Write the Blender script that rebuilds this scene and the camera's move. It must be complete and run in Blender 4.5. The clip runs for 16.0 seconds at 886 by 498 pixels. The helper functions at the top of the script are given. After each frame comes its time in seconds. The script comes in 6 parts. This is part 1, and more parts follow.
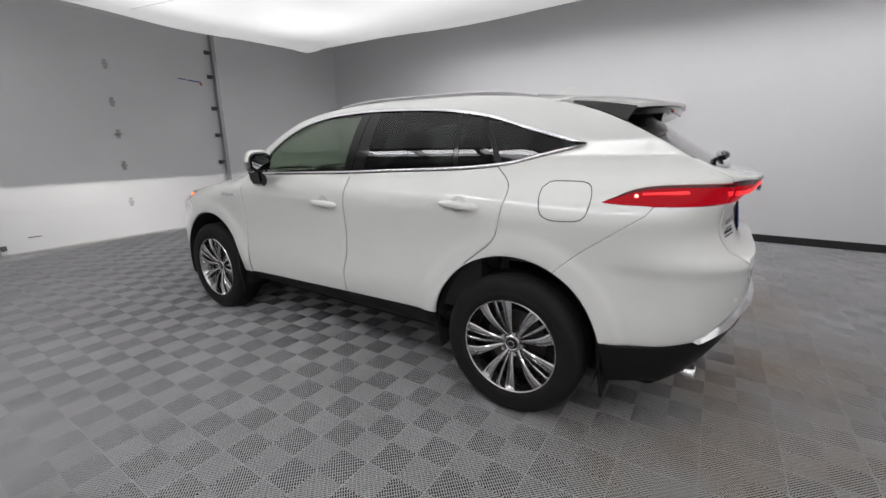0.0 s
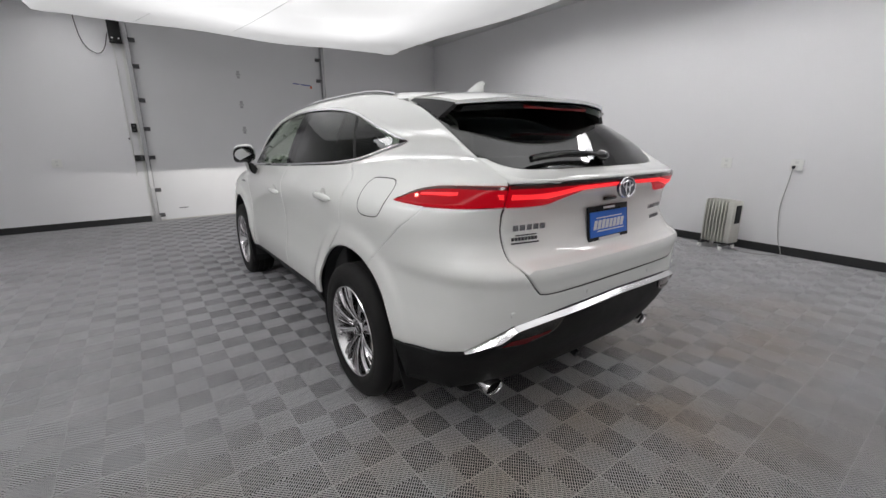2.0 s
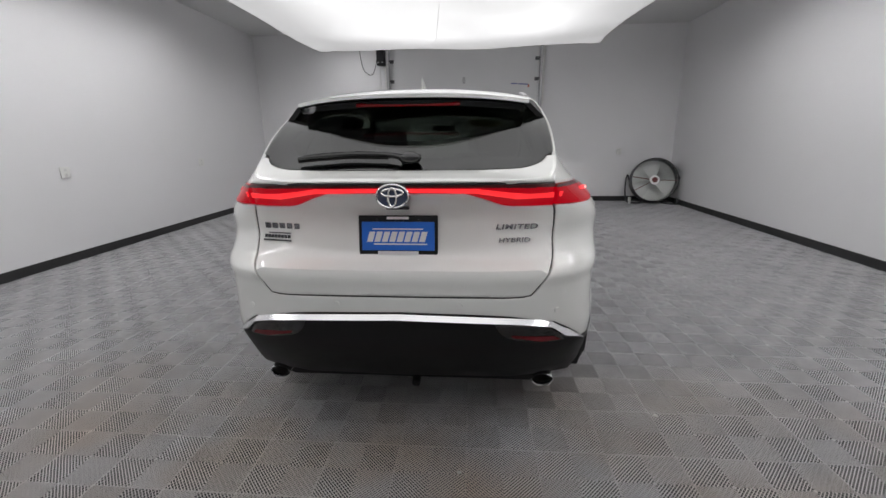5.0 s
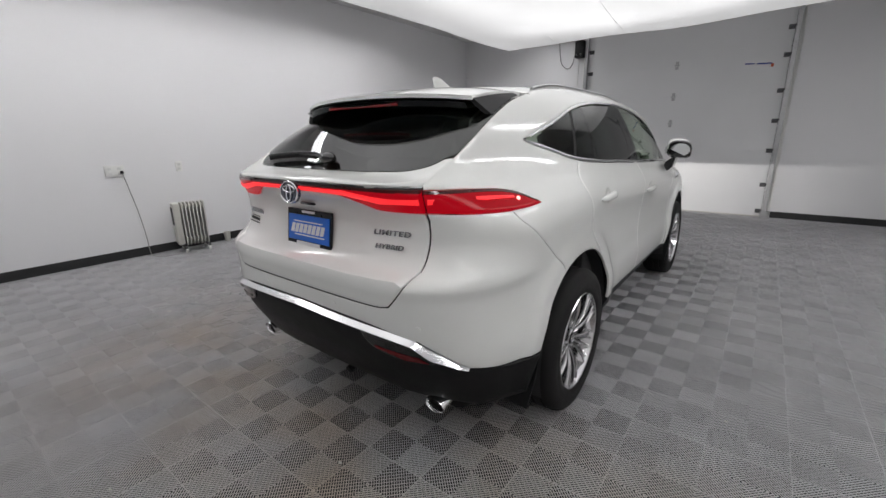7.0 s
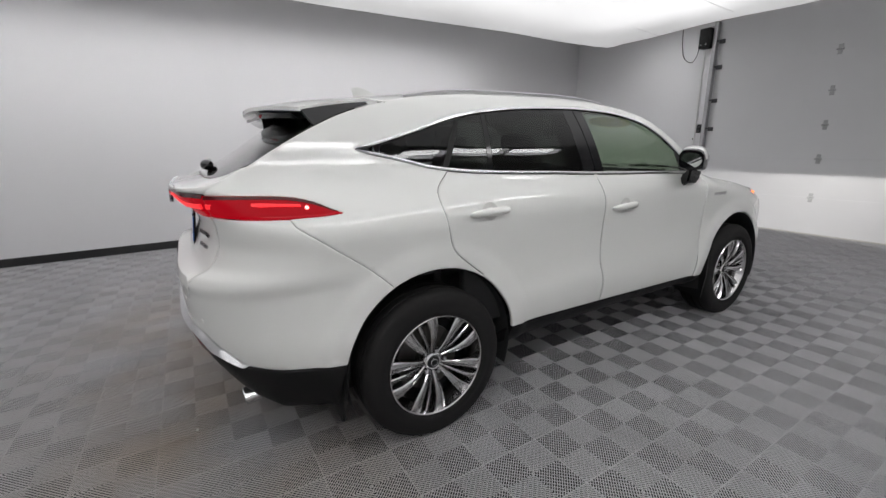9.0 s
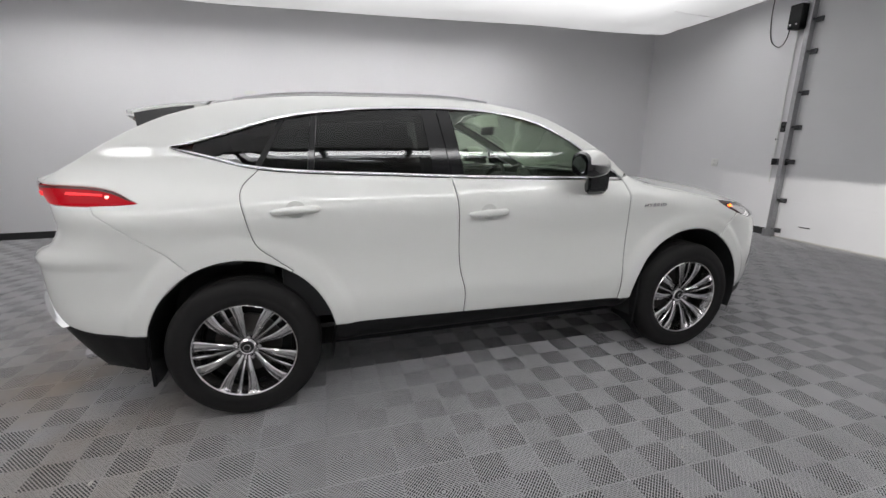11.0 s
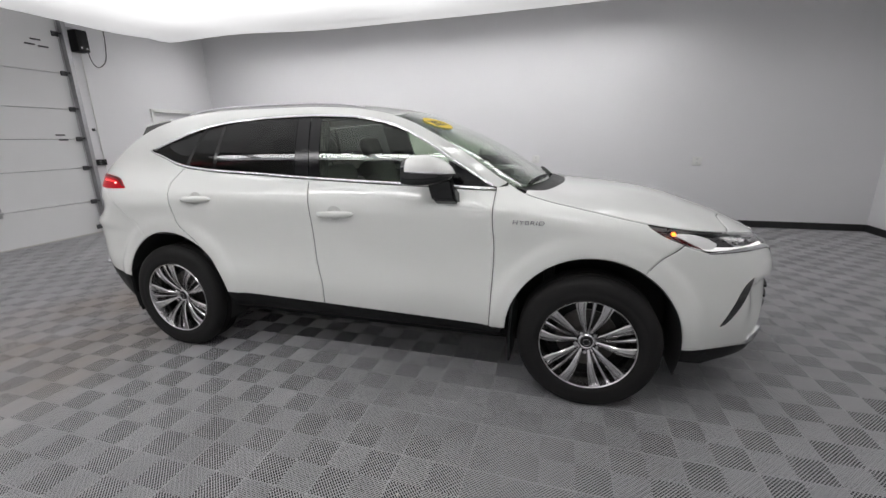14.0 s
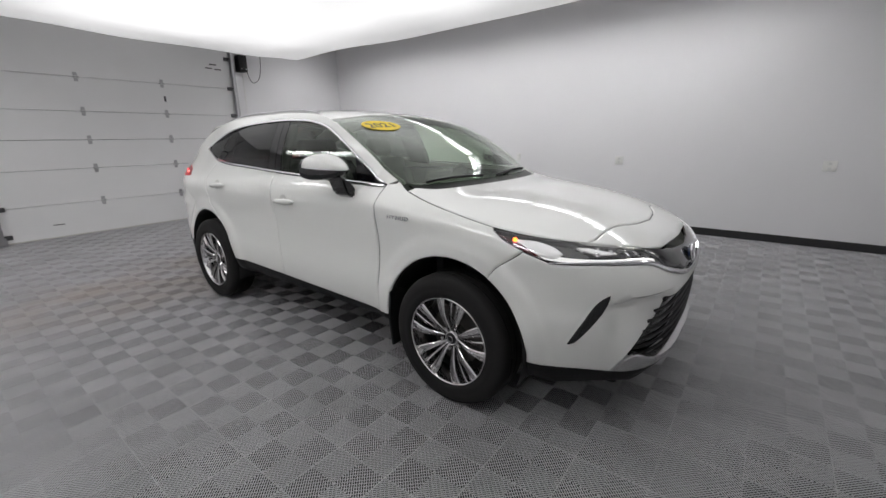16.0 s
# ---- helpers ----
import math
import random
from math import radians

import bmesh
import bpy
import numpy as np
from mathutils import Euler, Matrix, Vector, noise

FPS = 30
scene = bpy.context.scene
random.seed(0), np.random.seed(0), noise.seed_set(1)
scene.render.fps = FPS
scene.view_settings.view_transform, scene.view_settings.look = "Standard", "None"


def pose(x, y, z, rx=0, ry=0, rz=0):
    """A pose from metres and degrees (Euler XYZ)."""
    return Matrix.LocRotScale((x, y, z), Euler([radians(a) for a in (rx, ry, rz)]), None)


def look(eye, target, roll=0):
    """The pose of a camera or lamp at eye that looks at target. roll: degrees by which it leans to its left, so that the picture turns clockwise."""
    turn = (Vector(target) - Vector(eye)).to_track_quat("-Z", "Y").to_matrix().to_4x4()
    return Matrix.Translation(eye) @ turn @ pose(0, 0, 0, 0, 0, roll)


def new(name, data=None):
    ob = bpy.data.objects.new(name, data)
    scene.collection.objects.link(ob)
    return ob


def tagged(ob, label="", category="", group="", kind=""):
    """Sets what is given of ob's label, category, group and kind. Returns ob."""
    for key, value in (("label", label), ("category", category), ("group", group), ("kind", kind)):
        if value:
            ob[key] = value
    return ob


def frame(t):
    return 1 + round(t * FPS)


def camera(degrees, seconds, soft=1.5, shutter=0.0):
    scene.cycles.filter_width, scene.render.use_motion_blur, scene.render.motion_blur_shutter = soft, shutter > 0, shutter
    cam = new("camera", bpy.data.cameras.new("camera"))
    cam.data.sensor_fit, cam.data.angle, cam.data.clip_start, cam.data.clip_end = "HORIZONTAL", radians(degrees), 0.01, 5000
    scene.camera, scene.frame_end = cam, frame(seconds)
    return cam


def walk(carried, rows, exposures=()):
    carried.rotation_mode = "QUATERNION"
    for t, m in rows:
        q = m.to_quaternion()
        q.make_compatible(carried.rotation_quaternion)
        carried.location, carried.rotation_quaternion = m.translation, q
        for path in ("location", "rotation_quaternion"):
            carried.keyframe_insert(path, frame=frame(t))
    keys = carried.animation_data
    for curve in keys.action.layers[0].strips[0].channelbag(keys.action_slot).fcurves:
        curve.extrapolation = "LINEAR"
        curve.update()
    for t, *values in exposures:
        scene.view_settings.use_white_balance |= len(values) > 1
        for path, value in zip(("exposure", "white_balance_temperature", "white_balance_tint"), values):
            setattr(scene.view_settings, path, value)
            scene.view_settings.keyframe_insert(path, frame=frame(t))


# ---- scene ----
cam = camera(94.19, 16.0)
PATH = [
    (0, (-2.653, -2.107, 1.347), (-1.031, -1.044, 0.858), -0.54),
    (0.5, (-2.459, -2.424, 1.344), (-0.937, -1.222, 0.855), -0.49),
    (1, (-2.232, -2.732, 1.349), (-0.811, -1.413, 0.855), -0.26),
    (1.5, (-1.991, -3.017, 1.349), (-0.7, -1.573, 0.85), -0.22),
    (2, (-1.703, -3.272, 1.351), (-0.562, -1.711, 0.842), -0.21),
    (2.5, (-1.423, -3.487, 1.352), (-0.469, -1.806, 0.839), -0.41),
    (3, (-1.098, -3.623, 1.357), (-0.33, -1.852, 0.834), -0.59),
    (3.5, (-0.764, -3.722, 1.359), (-0.206, -1.875, 0.832), -0.76),
    (4, (-0.424, -3.779, 1.358), (-0.083, -1.88, 0.831), -0.74),
    (4.5, (-0.06, -3.803, 1.354), (0.046, -1.874, 0.835), -0.76),
    (5, (0.294, -3.777, 1.354), (0.144, -1.851, 0.837), -0.70),
    (5.5, (0.634, -3.708, 1.355), (0.214, -1.823, 0.836), -0.65),
    (6, (0.953, -3.596, 1.356), (0.261, -1.794, 0.834), -0.64),
    (6.5, (1.248, -3.435, 1.358), (0.3, -1.754, 0.833), -0.62),
    (7, (1.51, -3.251, 1.358), (0.334, -1.719, 0.837), -0.76),
    (7.5, (1.757, -3.018, 1.358), (0.401, -1.64, 0.847), -0.88),
    (8, (1.977, -2.778, 1.363), (0.487, -1.544, 0.856), -0.85),
    (8.5, (2.188, -2.515, 1.367), (0.602, -1.404, 0.865), -0.74),
    (9, (2.394, -2.212, 1.359), (0.735, -1.208, 0.869), -0.83),
    (9.5, (2.588, -1.907, 1.362), (0.87, -1.01, 0.869), -0.61),
    (10, (2.743, -1.576, 1.358), (0.968, -0.796, 0.868), -0.47),
    (10.5, (2.868, -1.239, 1.361), (1.044, -0.583, 0.867), -0.28),
    (11, (2.958, -0.896, 1.367), (1.093, -0.377, 0.867), -0.16),
    (11.5, (3.017, -0.551, 1.374), (1.118, -0.181, 0.868), -0.13),
    (12, (3.045, -0.205, 1.377), (1.121, 0.007, 0.872), -0.18),
    (12.5, (3.063, 0.138, 1.397), (1.131, 0.165, 0.881), -0.29),
    (13, (3.058, 0.496, 1.399), (1.133, 0.324, 0.886), -0.41),
    (13.5, (3.024, 0.835, 1.409), (1.127, 0.469, 0.891), -0.59),
    (14, (2.955, 1.177, 1.413), (1.102, 0.635, 0.89), -0.77),
    (14.5, (2.893, 1.528, 1.411), (1.097, 0.822, 0.886), -0.84),
    (15, (2.786, 1.898, 1.408), (1.061, 1.032, 0.884), -0.85),
    (15.5, (2.643, 2.235, 1.405), (1.005, 1.213, 0.886), -0.80),
    (16, (2.473, 2.559, 1.409), (0.951, 1.37, 0.888), -0.86),
]
walk(cam, [(t, look(eye, target, roll)) for t, eye, target, roll in PATH], [(0, 0.07), (2, 0.09), (4, 0.14), (6, 0.12), (7.5, 0.06), (9.5, 0.10), (12, 0.22), (13.5, 0.24), (15, 0.16), (16, 0.11)])
# ---- world, lamps, exposure ----
world = bpy.data.worlds.new("world")
scene.world = world
world.use_nodes = True
world.node_tree.nodes["Background"].inputs[0].default_value = (0.02, 0.02, 0.022, 1)
world.node_tree.nodes["Background"].inputs[1].default_value = 1.0
SCRIM_LIGHT = 0.50
STRIP_LIGHT = 11.4
BEAM_WATTS = 118.0


def low_beam(x):
    """The lamp inside a headlight's projector, under the roof of its shield."""
    li = bpy.data.lights.new("low_beam", "SPOT")
    li.energy, li.spot_size, li.spot_blend, li.shadow_soft_size, li.color = BEAM_WATTS, radians(76), 0.95, 0.0002, (1.0, 0.97, 0.93)
    ob = new("low_beam", li)
    ob.matrix_basis = look((x, 2.085, 0.895), (x * 1.3, 6.0, 1.02))
    return tagged(ob, kind="structure")


for side in (-0.55, 0.55):
    low_beam(side)
# ---- materials ----
def material(name, base, rough=0.5, metal=0.0, **more):
    m = bpy.data.materials.new(name)
    m.use_nodes = True
    b = m.node_tree.nodes["Principled BSDF"]
    b.inputs["Base Color"].default_value = (*base, 1)
    b.inputs["Roughness"].default_value, b.inputs["Metallic"].default_value = rough, metal
    for k, v in more.items():
        b.inputs[k.replace("_", " ")].default_value = v
    return m


def grain(m, scale, amount, bump=0.0, bump_scale=None, rough=0.0, detail=4.0):
    """Uneven tone, gloss and fine relief at a real-world scale."""
    ns, ln = m.node_tree.nodes, m.node_tree.links
    b = ns["Principled BSDF"]
    tc = ns.new("ShaderNodeNewGeometry")
    no = ns.new("ShaderNodeTexNoise")
    no.inputs["Scale"].default_value, no.inputs["Detail"].default_value = scale, detail
    ln.new(tc.outputs["Position"], no.inputs["Vector"])
    base = tuple(b.inputs["Base Color"].default_value)[:3]
    mix = ns.new("ShaderNodeMix")
    mix.data_type = "RGBA"
    mix.inputs[6].default_value = (*[c * (1 - amount) for c in base], 1)
    mix.inputs[7].default_value = (*[min(1, c * (1 + amount)) for c in base], 1)
    ln.new(no.outputs["Fac"], mix.inputs[0])
    ln.new(mix.outputs[2], b.inputs["Base Color"])
    if rough:
        mr = ns.new("ShaderNodeMapRange")
        r = b.inputs["Roughness"].default_value
        mr.inputs[3].default_value, mr.inputs[4].default_value = max(0, r - rough), min(1, r + rough)
        ln.new(no.outputs["Fac"], mr.inputs[0])
        ln.new(mr.outputs[0], b.inputs["Roughness"])
    if bump:
        n2 = ns.new("ShaderNodeTexNoise")
        n2.inputs["Scale"].default_value, n2.inputs["Detail"].default_value = bump_scale or scale * 10, 3
        ln.new(tc.outputs["Position"], n2.inputs["Vector"])
        bu = ns.new("ShaderNodeBump")
        bu.inputs["Strength"].default_value, bu.inputs["Distance"].default_value = 1.0, bump
        ln.new(n2.outputs["Fac"], bu.inputs["Height"])
        ln.new(bu.outputs["Normal"], b.inputs["Normal"])
    return m


def glass(name, tint, gloss=1.0, face=0.04):
    """Thin tinted glazing: clear through, with a mirror reflection by Fresnel."""
    m = bpy.data.materials.new(name)
    m.use_nodes = True
    ns, ln = m.node_tree.nodes, m.node_tree.links
    ns.remove(ns["Principled BSDF"])
    out = ns["Material Output"]
    tr, gl, mix, fr, pw, ma = ns.new("ShaderNodeBsdfTransparent"), ns.new("ShaderNodeBsdfGlossy"), ns.new("ShaderNodeMixShader"), ns.new("ShaderNodeLayerWeight"), ns.new("ShaderNodeMath"), ns.new("ShaderNodeMath")
    tr.inputs[0].default_value = (*tint, 1)
    gl.inputs["Roughness"].default_value = 0.01
    gl.inputs[0].default_value = (gloss, gloss, gloss, 1)
    # gloss rises from a few percent face on to a mirror at a grazing view, alike on both faces of a pane
    fr.inputs[0].default_value = 0.5
    pw.operation, ma.operation = "POWER", "MULTIPLY_ADD"
    pw.inputs[1].default_value, ma.inputs[1].default_value, ma.inputs[2].default_value = 5.0, 1.0 - face, face
    ln.new(fr.outputs["Facing"], pw.inputs[0])
    ln.new(pw.outputs[0], ma.inputs[0])
    ln.new(ma.outputs[0], mix.inputs[0])
    ln.new(tr.outputs[0], mix.inputs[1])
    ln.new(gl.outputs[0], mix.inputs[2])
    ln.new(mix.outputs[0], out.inputs[0])
    return m


def glow(name, color, strength, base=(0.5, 0.5, 0.5)):
    return material(name, base, 0.3, Emission_Color=(*color, 1), Emission_Strength=strength)


M_WALL = grain(material("wall_paint", (0.74, 0.735, 0.748), 0.55), 1.3, 0.02, 0.0004, 260, 0.06)
M_CEIL = grain(material("ceiling_paint", (0.70, 0.70, 0.70), 0.7), 1.1, 0.03, 0.0005, 180)
M_BASE = grain(material("black_baseboard", (0.022, 0.022, 0.023), 0.45), 3, 0.25, 0.0003, 150, 0.1)
M_DOOR = grain(material("door_skin_grey", (0.68, 0.68, 0.69), 0.38), 2.0, 0.04, 0.0005, 120, 0.08)
M_DOOR2 = grain(material("door_skin_white", (0.74, 0.74, 0.74), 0.42), 2.0, 0.03, 0.0005, 120, 0.08)
M_GALV = grain(material("galvanised_steel", (0.42, 0.42, 0.43), 0.42, 1.0), 25, 0.25, 0.0002, 90, 0.12)
M_DARKSTEEL = grain(material("dark_steel", (0.10, 0.10, 0.105), 0.45, 0.7), 20, 0.3, 0.0002, 90, 0.1)
M_WPLASTIC = grain(material("white_plastic", (0.74, 0.74, 0.72), 0.35), 12, 0.03)
M_CREAM = grain(material("cream_enamel", (0.52, 0.51, 0.47), 0.4), 9, 0.06, 0.0002, 80, 0.08)
M_BPLASTIC = grain(material("black_plastic", (0.008, 0.008, 0.0085), 0.5, Specular_IOR_Level=0.3), 18, 0.3, 0.0003, 420, 0.1)
M_TRIM = grain(material("grained_black_cladding", (0.007, 0.007, 0.0075), 0.55, Specular_IOR_Level=0.28), 14, 0.25, 0.0004, 500, 0.08)
M_GBLACK = material("gloss_black", (0.006, 0.006, 0.007), 0.08, Coat_Weight=0.6)
M_RUBBER = grain(material("tyre_rubber", (0.011, 0.0105, 0.0105), 0.75, Specular_IOR_Level=0.3), 16, 0.4, 0.0005, 240, 0.1)
M_CHROME = material("chrome", (0.78, 0.78, 0.79), 0.10, 1.0)
M_SATIN = material("satin_silver", (0.62, 0.62, 0.63), 0.22, 1.0)
M_RIM = grain(material("dark_chrome_alloy", (0.66, 0.655, 0.66), 0.15, 1.0), 30, 0.12, rough=0.05)
# near black: the shade inside the wheel, and the centre cap
M_RIMDARK = material("wheel_shade_and_cap", (0.014, 0.014, 0.015), 0.45, 0.6)
M_DISC = grain(material("brake_disc_steel", (0.11, 0.105, 0.10), 0.4, 1.0), 40, 0.2)
M_GLASS = glass("green_tinted_glass", (0.83, 0.878, 0.815))
M_SHIELD = glass("windshield_glass", (0.78, 0.85, 0.77))
M_PRIVACY = glass("privacy_glass", (0.29, 0.30, 0.30))
M_BACKGLASS = glass("rear_window_glass", (0.29, 0.30, 0.30), face=0.075)
M_LENS = glass("clear_lens", (0.95, 0.95, 0.95))
M_PILLAR = grain(material("satin_black_pillar", (0.006, 0.006, 0.007), 0.12), 30, 0.2)
M_LETTER = material("dark_chrome_letter", (0.33, 0.33, 0.34), 0.18, 1.0)
M_BORE = material("black_pipe_bore", (0.012, 0.011, 0.010), 0.8)
M_HIGHLAMP = material("unlit_red_lens", (0.24, 0.005, 0.008), 0.2)
M_REFLEX = material("dark_red_reflector", (0.13, 0.004, 0.008), 0.15)
M_STRIP = material("brushed_chrome", (0.80, 0.80, 0.81), 0.24, 1.0)
M_MIRROR = material("mirror_glass", (0.55, 0.56, 0.57), 0.02, 1.0)
M_SEAT = grain(material("grey_leatherette", (0.10, 0.10, 0.098), 0.55), 14, 0.2, 0.0006, 160)
M_CABIN = grain(material("dark_cabin_plastic", (0.020, 0.020, 0.021), 0.65), 10, 0.2, 0.0004, 200)
M_RED = material("red_lens", (0.05, 0.0005, 0.002), 0.16, Specular_IOR_Level=0.15, Emission_Color=(1, 0.002, 0.018, 1), Emission_Strength=0.30)
M_REDDARK = material("dark_red_lens", (0.06, 0.002, 0.003), 0.10, Coat_Weight=0.2)
M_REDGLOW = glow("lit_red_light_guide", (1.0, 0.028, 0.035), 0.9, (0.2, 0.005, 0.01))
M_REDDOT = glow("lit_red_led", (1.0, 0.16, 0.14), 4.5)
M_AMBER = glow("lit_amber_led", (1.0, 0.14, 0.01), 5.0, (0.6, 0.2, 0.05))
M_DRL = glow("lit_white_light_guide", (1.0, 0.99, 0.97), 0.7)
# emission stands in for the daytime lamp's light on the reflectors
M_REFLECTOR = material("self_lit_reflector", (0.72, 0.72, 0.73), 0.22, 0.6, Emission_Color=(1.0, 0.99, 0.97, 1), Emission_Strength=0.22)
M_BLUE = grain(material("plate_blue", (0.012, 0.14, 0.62), 0.3), 20, 0.08)
M_WHITE = material("printed_white", (0.75, 0.75, 0.75), 0.4)
M_YELLOW = grain(material("yellow_sticker", (0.85, 0.62, 0.015), 0.5), 30, 0.05)
M_INK = material("dark_print", (0.03, 0.03, 0.035), 0.5)
M_SIGNBLUE = material("blue_marking", (0.05, 0.07, 0.30), 0.5)
M_SIGNRED = material("orange_marking", (0.55, 0.10, 0.03), 0.5)
M_LITTER = material("pale_scrap", (0.55, 0.54, 0.50), 0.7)


def make_paint():
    """Pearl white clear-coated paint, with a slight orange peel."""
    m = material("pearl_white_paint", (0.785, 0.792, 0.765), 0.36, 0.0, Coat_Weight=1.0, Coat_Roughness=0.025, Coat_IOR=1.5)
    ns, ln, b = m.node_tree.nodes, m.node_tree.links, m.node_tree.nodes["Principled BSDF"]
    g = ns.new("ShaderNodeNewGeometry")
    no = ns.new("ShaderNodeTexNoise")
    no.inputs["Scale"].default_value, no.inputs["Detail"].default_value = 130, 2
    ln.new(g.outputs["Position"], no.inputs["Vector"])
    bu = ns.new("ShaderNodeBump")
    bu.inputs["Strength"].default_value, bu.inputs["Distance"].default_value = 0.25, 0.0002
    ln.new(no.outputs["Fac"], bu.inputs["Height"])
    ln.new(bu.outputs["Normal"], b.inputs["Coat Normal"])
    return m


def make_floor():
    """Grey polypropylene with tile-to-tile tone, scuffs and a brown film of dried mud behind the car."""
    m = material("floor_tile_grey", (0.15, 0.15, 0.155), 0.55)
    ns, ln, b = m.node_tree.nodes, m.node_tree.links, m.node_tree.nodes["Principled BSDF"]
    g = ns.new("ShaderNodeNewGeometry")

    def noisy(scale, detail=4.0):
        n = ns.new("ShaderNodeTexNoise")
        n.inputs["Scale"].default_value, n.inputs["Detail"].default_value = scale, detail
        ln.new(g.outputs["Position"], n.inputs["Vector"])
        return n.outputs["Fac"]

    def mathop(op, a, v=None, c=None):
        n = ns.new("ShaderNodeMath")
        n.operation = op
        n.use_clamp = op == "MULTIPLY_ADD"
        for i, x in enumerate((a, v, c)):
            if x is None:
                continue
            if isinstance(x, (int, float)):
                n.inputs[i].default_value = x
            else:
                ln.new(x, n.inputs[i])
        return n.outputs[0]

    ramp = ns.new("ShaderNodeMix")
    ramp.data_type = "RGBA"
    ramp.inputs[6].default_value, ramp.inputs[7].default_value = (0.375, 0.375, 0.384, 1), (0.505, 0.505, 0.517, 1)
    ln.new(mathop("MULTIPLY_ADD", noisy(2.2), 1.6, -0.3), ramp.inputs[0])
    # the mud film: an uneven band across the floor behind the rear wheels
    sep = ns.new("ShaderNodeSeparateXYZ")
    ln.new(g.outputs["Position"], sep.inputs[0])
    dy = mathop("ABSOLUTE", mathop("ADD", sep.outputs[1], 2.35))
    band = mathop("MULTIPLY_ADD", dy, -0.85, 0.95)
    dx = mathop("ABSOLUTE", mathop("ADD", sep.outputs[0], 0.0))
    fade = mathop("MULTIPLY_ADD", dx, -0.55, 1.7)
    blot = mathop("MULTIPLY_ADD", noisy(1.5, 6.0), 3.2, -1.15)
    mud = mathop("MULTIPLY", mathop("MULTIPLY", band, fade), blot)
    mix = ns.new("ShaderNodeMix")
    mix.data_type = "RGBA"
    mix.inputs[7].default_value = (0.42, 0.325, 0.235, 1)
    ln.new(mathop("MULTIPLY", mud, 0.75), mix.inputs[0])
    ln.new(ramp.outputs[2], mix.inputs[6])
    ln.new(mix.outputs[2], b.inputs["Base Color"])
    rr = ns.new("ShaderNodeMapRange")
    rr.inputs[3].default_value, rr.inputs[4].default_value = 0.42, 0.66
    ln.new(noisy(3.1), rr.inputs[0])
    ln.new(rr.outputs[0], b.inputs["Roughness"])
    return m


SCRIM_MID, SCRIM_HALF = (-0.06, -0.45), (2.36, 4.27)


def make_scrim():
    """Translucent white fabric: light from above put in as emission, patchy over its length."""
    m = material("lit_fabric", (0.75, 0.75, 0.75), 0.9, Emission_Color=(1, 0.993, 1.0, 1), Emission_Strength=SCRIM_LIGHT)
    ns, ln, b = m.node_tree.nodes, m.node_tree.links, m.node_tree.nodes["Principled BSDF"]
    g = ns.new("ShaderNodeNewGeometry")
    no = ns.new("ShaderNodeTexNoise")
    no.inputs["Scale"].default_value, no.inputs["Detail"].default_value = 0.55, 2.0
    ln.new(g.outputs["Position"], no.inputs["Vector"])
    mr = ns.new("ShaderNodeMapRange")
    mr.inputs[1].default_value, mr.inputs[2].default_value = 0.3, 0.7
    mr.inputs[3].default_value, mr.inputs[4].default_value = SCRIM_LIGHT * 0.72, SCRIM_LIGHT * 1.12
    ln.new(no.outputs["Fac"], mr.inputs[0])
    # emission raised in the middle for more light overhead, falling towards the rim
    sep = ns.new("ShaderNodeSeparateXYZ")
    ln.new(g.outputs["Position"], sep.inputs[0])
    reach = []
    for axis, centre, half in ((0, SCRIM_MID[0], SCRIM_HALF[0]), (1, SCRIM_MID[1], SCRIM_HALF[1])):
        d = ns.new("ShaderNodeMath")
        d.operation = "SUBTRACT"
        d.inputs[1].default_value = centre
        ln.new(sep.outputs[axis], d.inputs[0])
        k = ns.new("ShaderNodeMath")
        k.operation = "ABSOLUTE"
        ln.new(d.outputs[0], k.inputs[0])
        r = ns.new("ShaderNodeMapRange")
        r.interpolation_type = "SMOOTHSTEP"
        r.inputs[1].default_value, r.inputs[2].default_value, r.inputs[3].default_value, r.inputs[4].default_value = half - 0.15, half - 1.3, 0.0, 1.0
        ln.new(k.outputs[0], r.inputs[0])
        reach.append(r.outputs[0])
    both = ns.new("ShaderNodeMath")
    both.operation = "MULTIPLY"
    ln.new(reach[0], both.inputs[0])
    ln.new(reach[1], both.inputs[1])
    gain = ns.new("ShaderNodeMath")
    gain.operation = "MULTIPLY_ADD"
    gain.inputs[1].default_value, gain.inputs[2].default_value = 0.85, 0.82
    ln.new(both.outputs[0], gain.inputs[0])
    total = ns.new("ShaderNodeMath")
    total.operation = "MULTIPLY"
    ln.new(gain.outputs[0], total.inputs[0])
    ln.new(mr.outputs[0], total.inputs[1])
    ln.new(total.outputs[0], b.inputs["Emission Strength"])
    return m


M_PAINT, M_FLOOR, M_SCRIM = make_paint(), make_floor(), make_scrim()
M_TUBE = glow("lit_diffuser", (1.0, 0.993, 0.997), STRIP_LIGHT, (0.8, 0.8, 0.8))
M_GAP = grain(material("dark_subfloor", (0.012, 0.012, 0.012), 0.8), 5, 0.3)
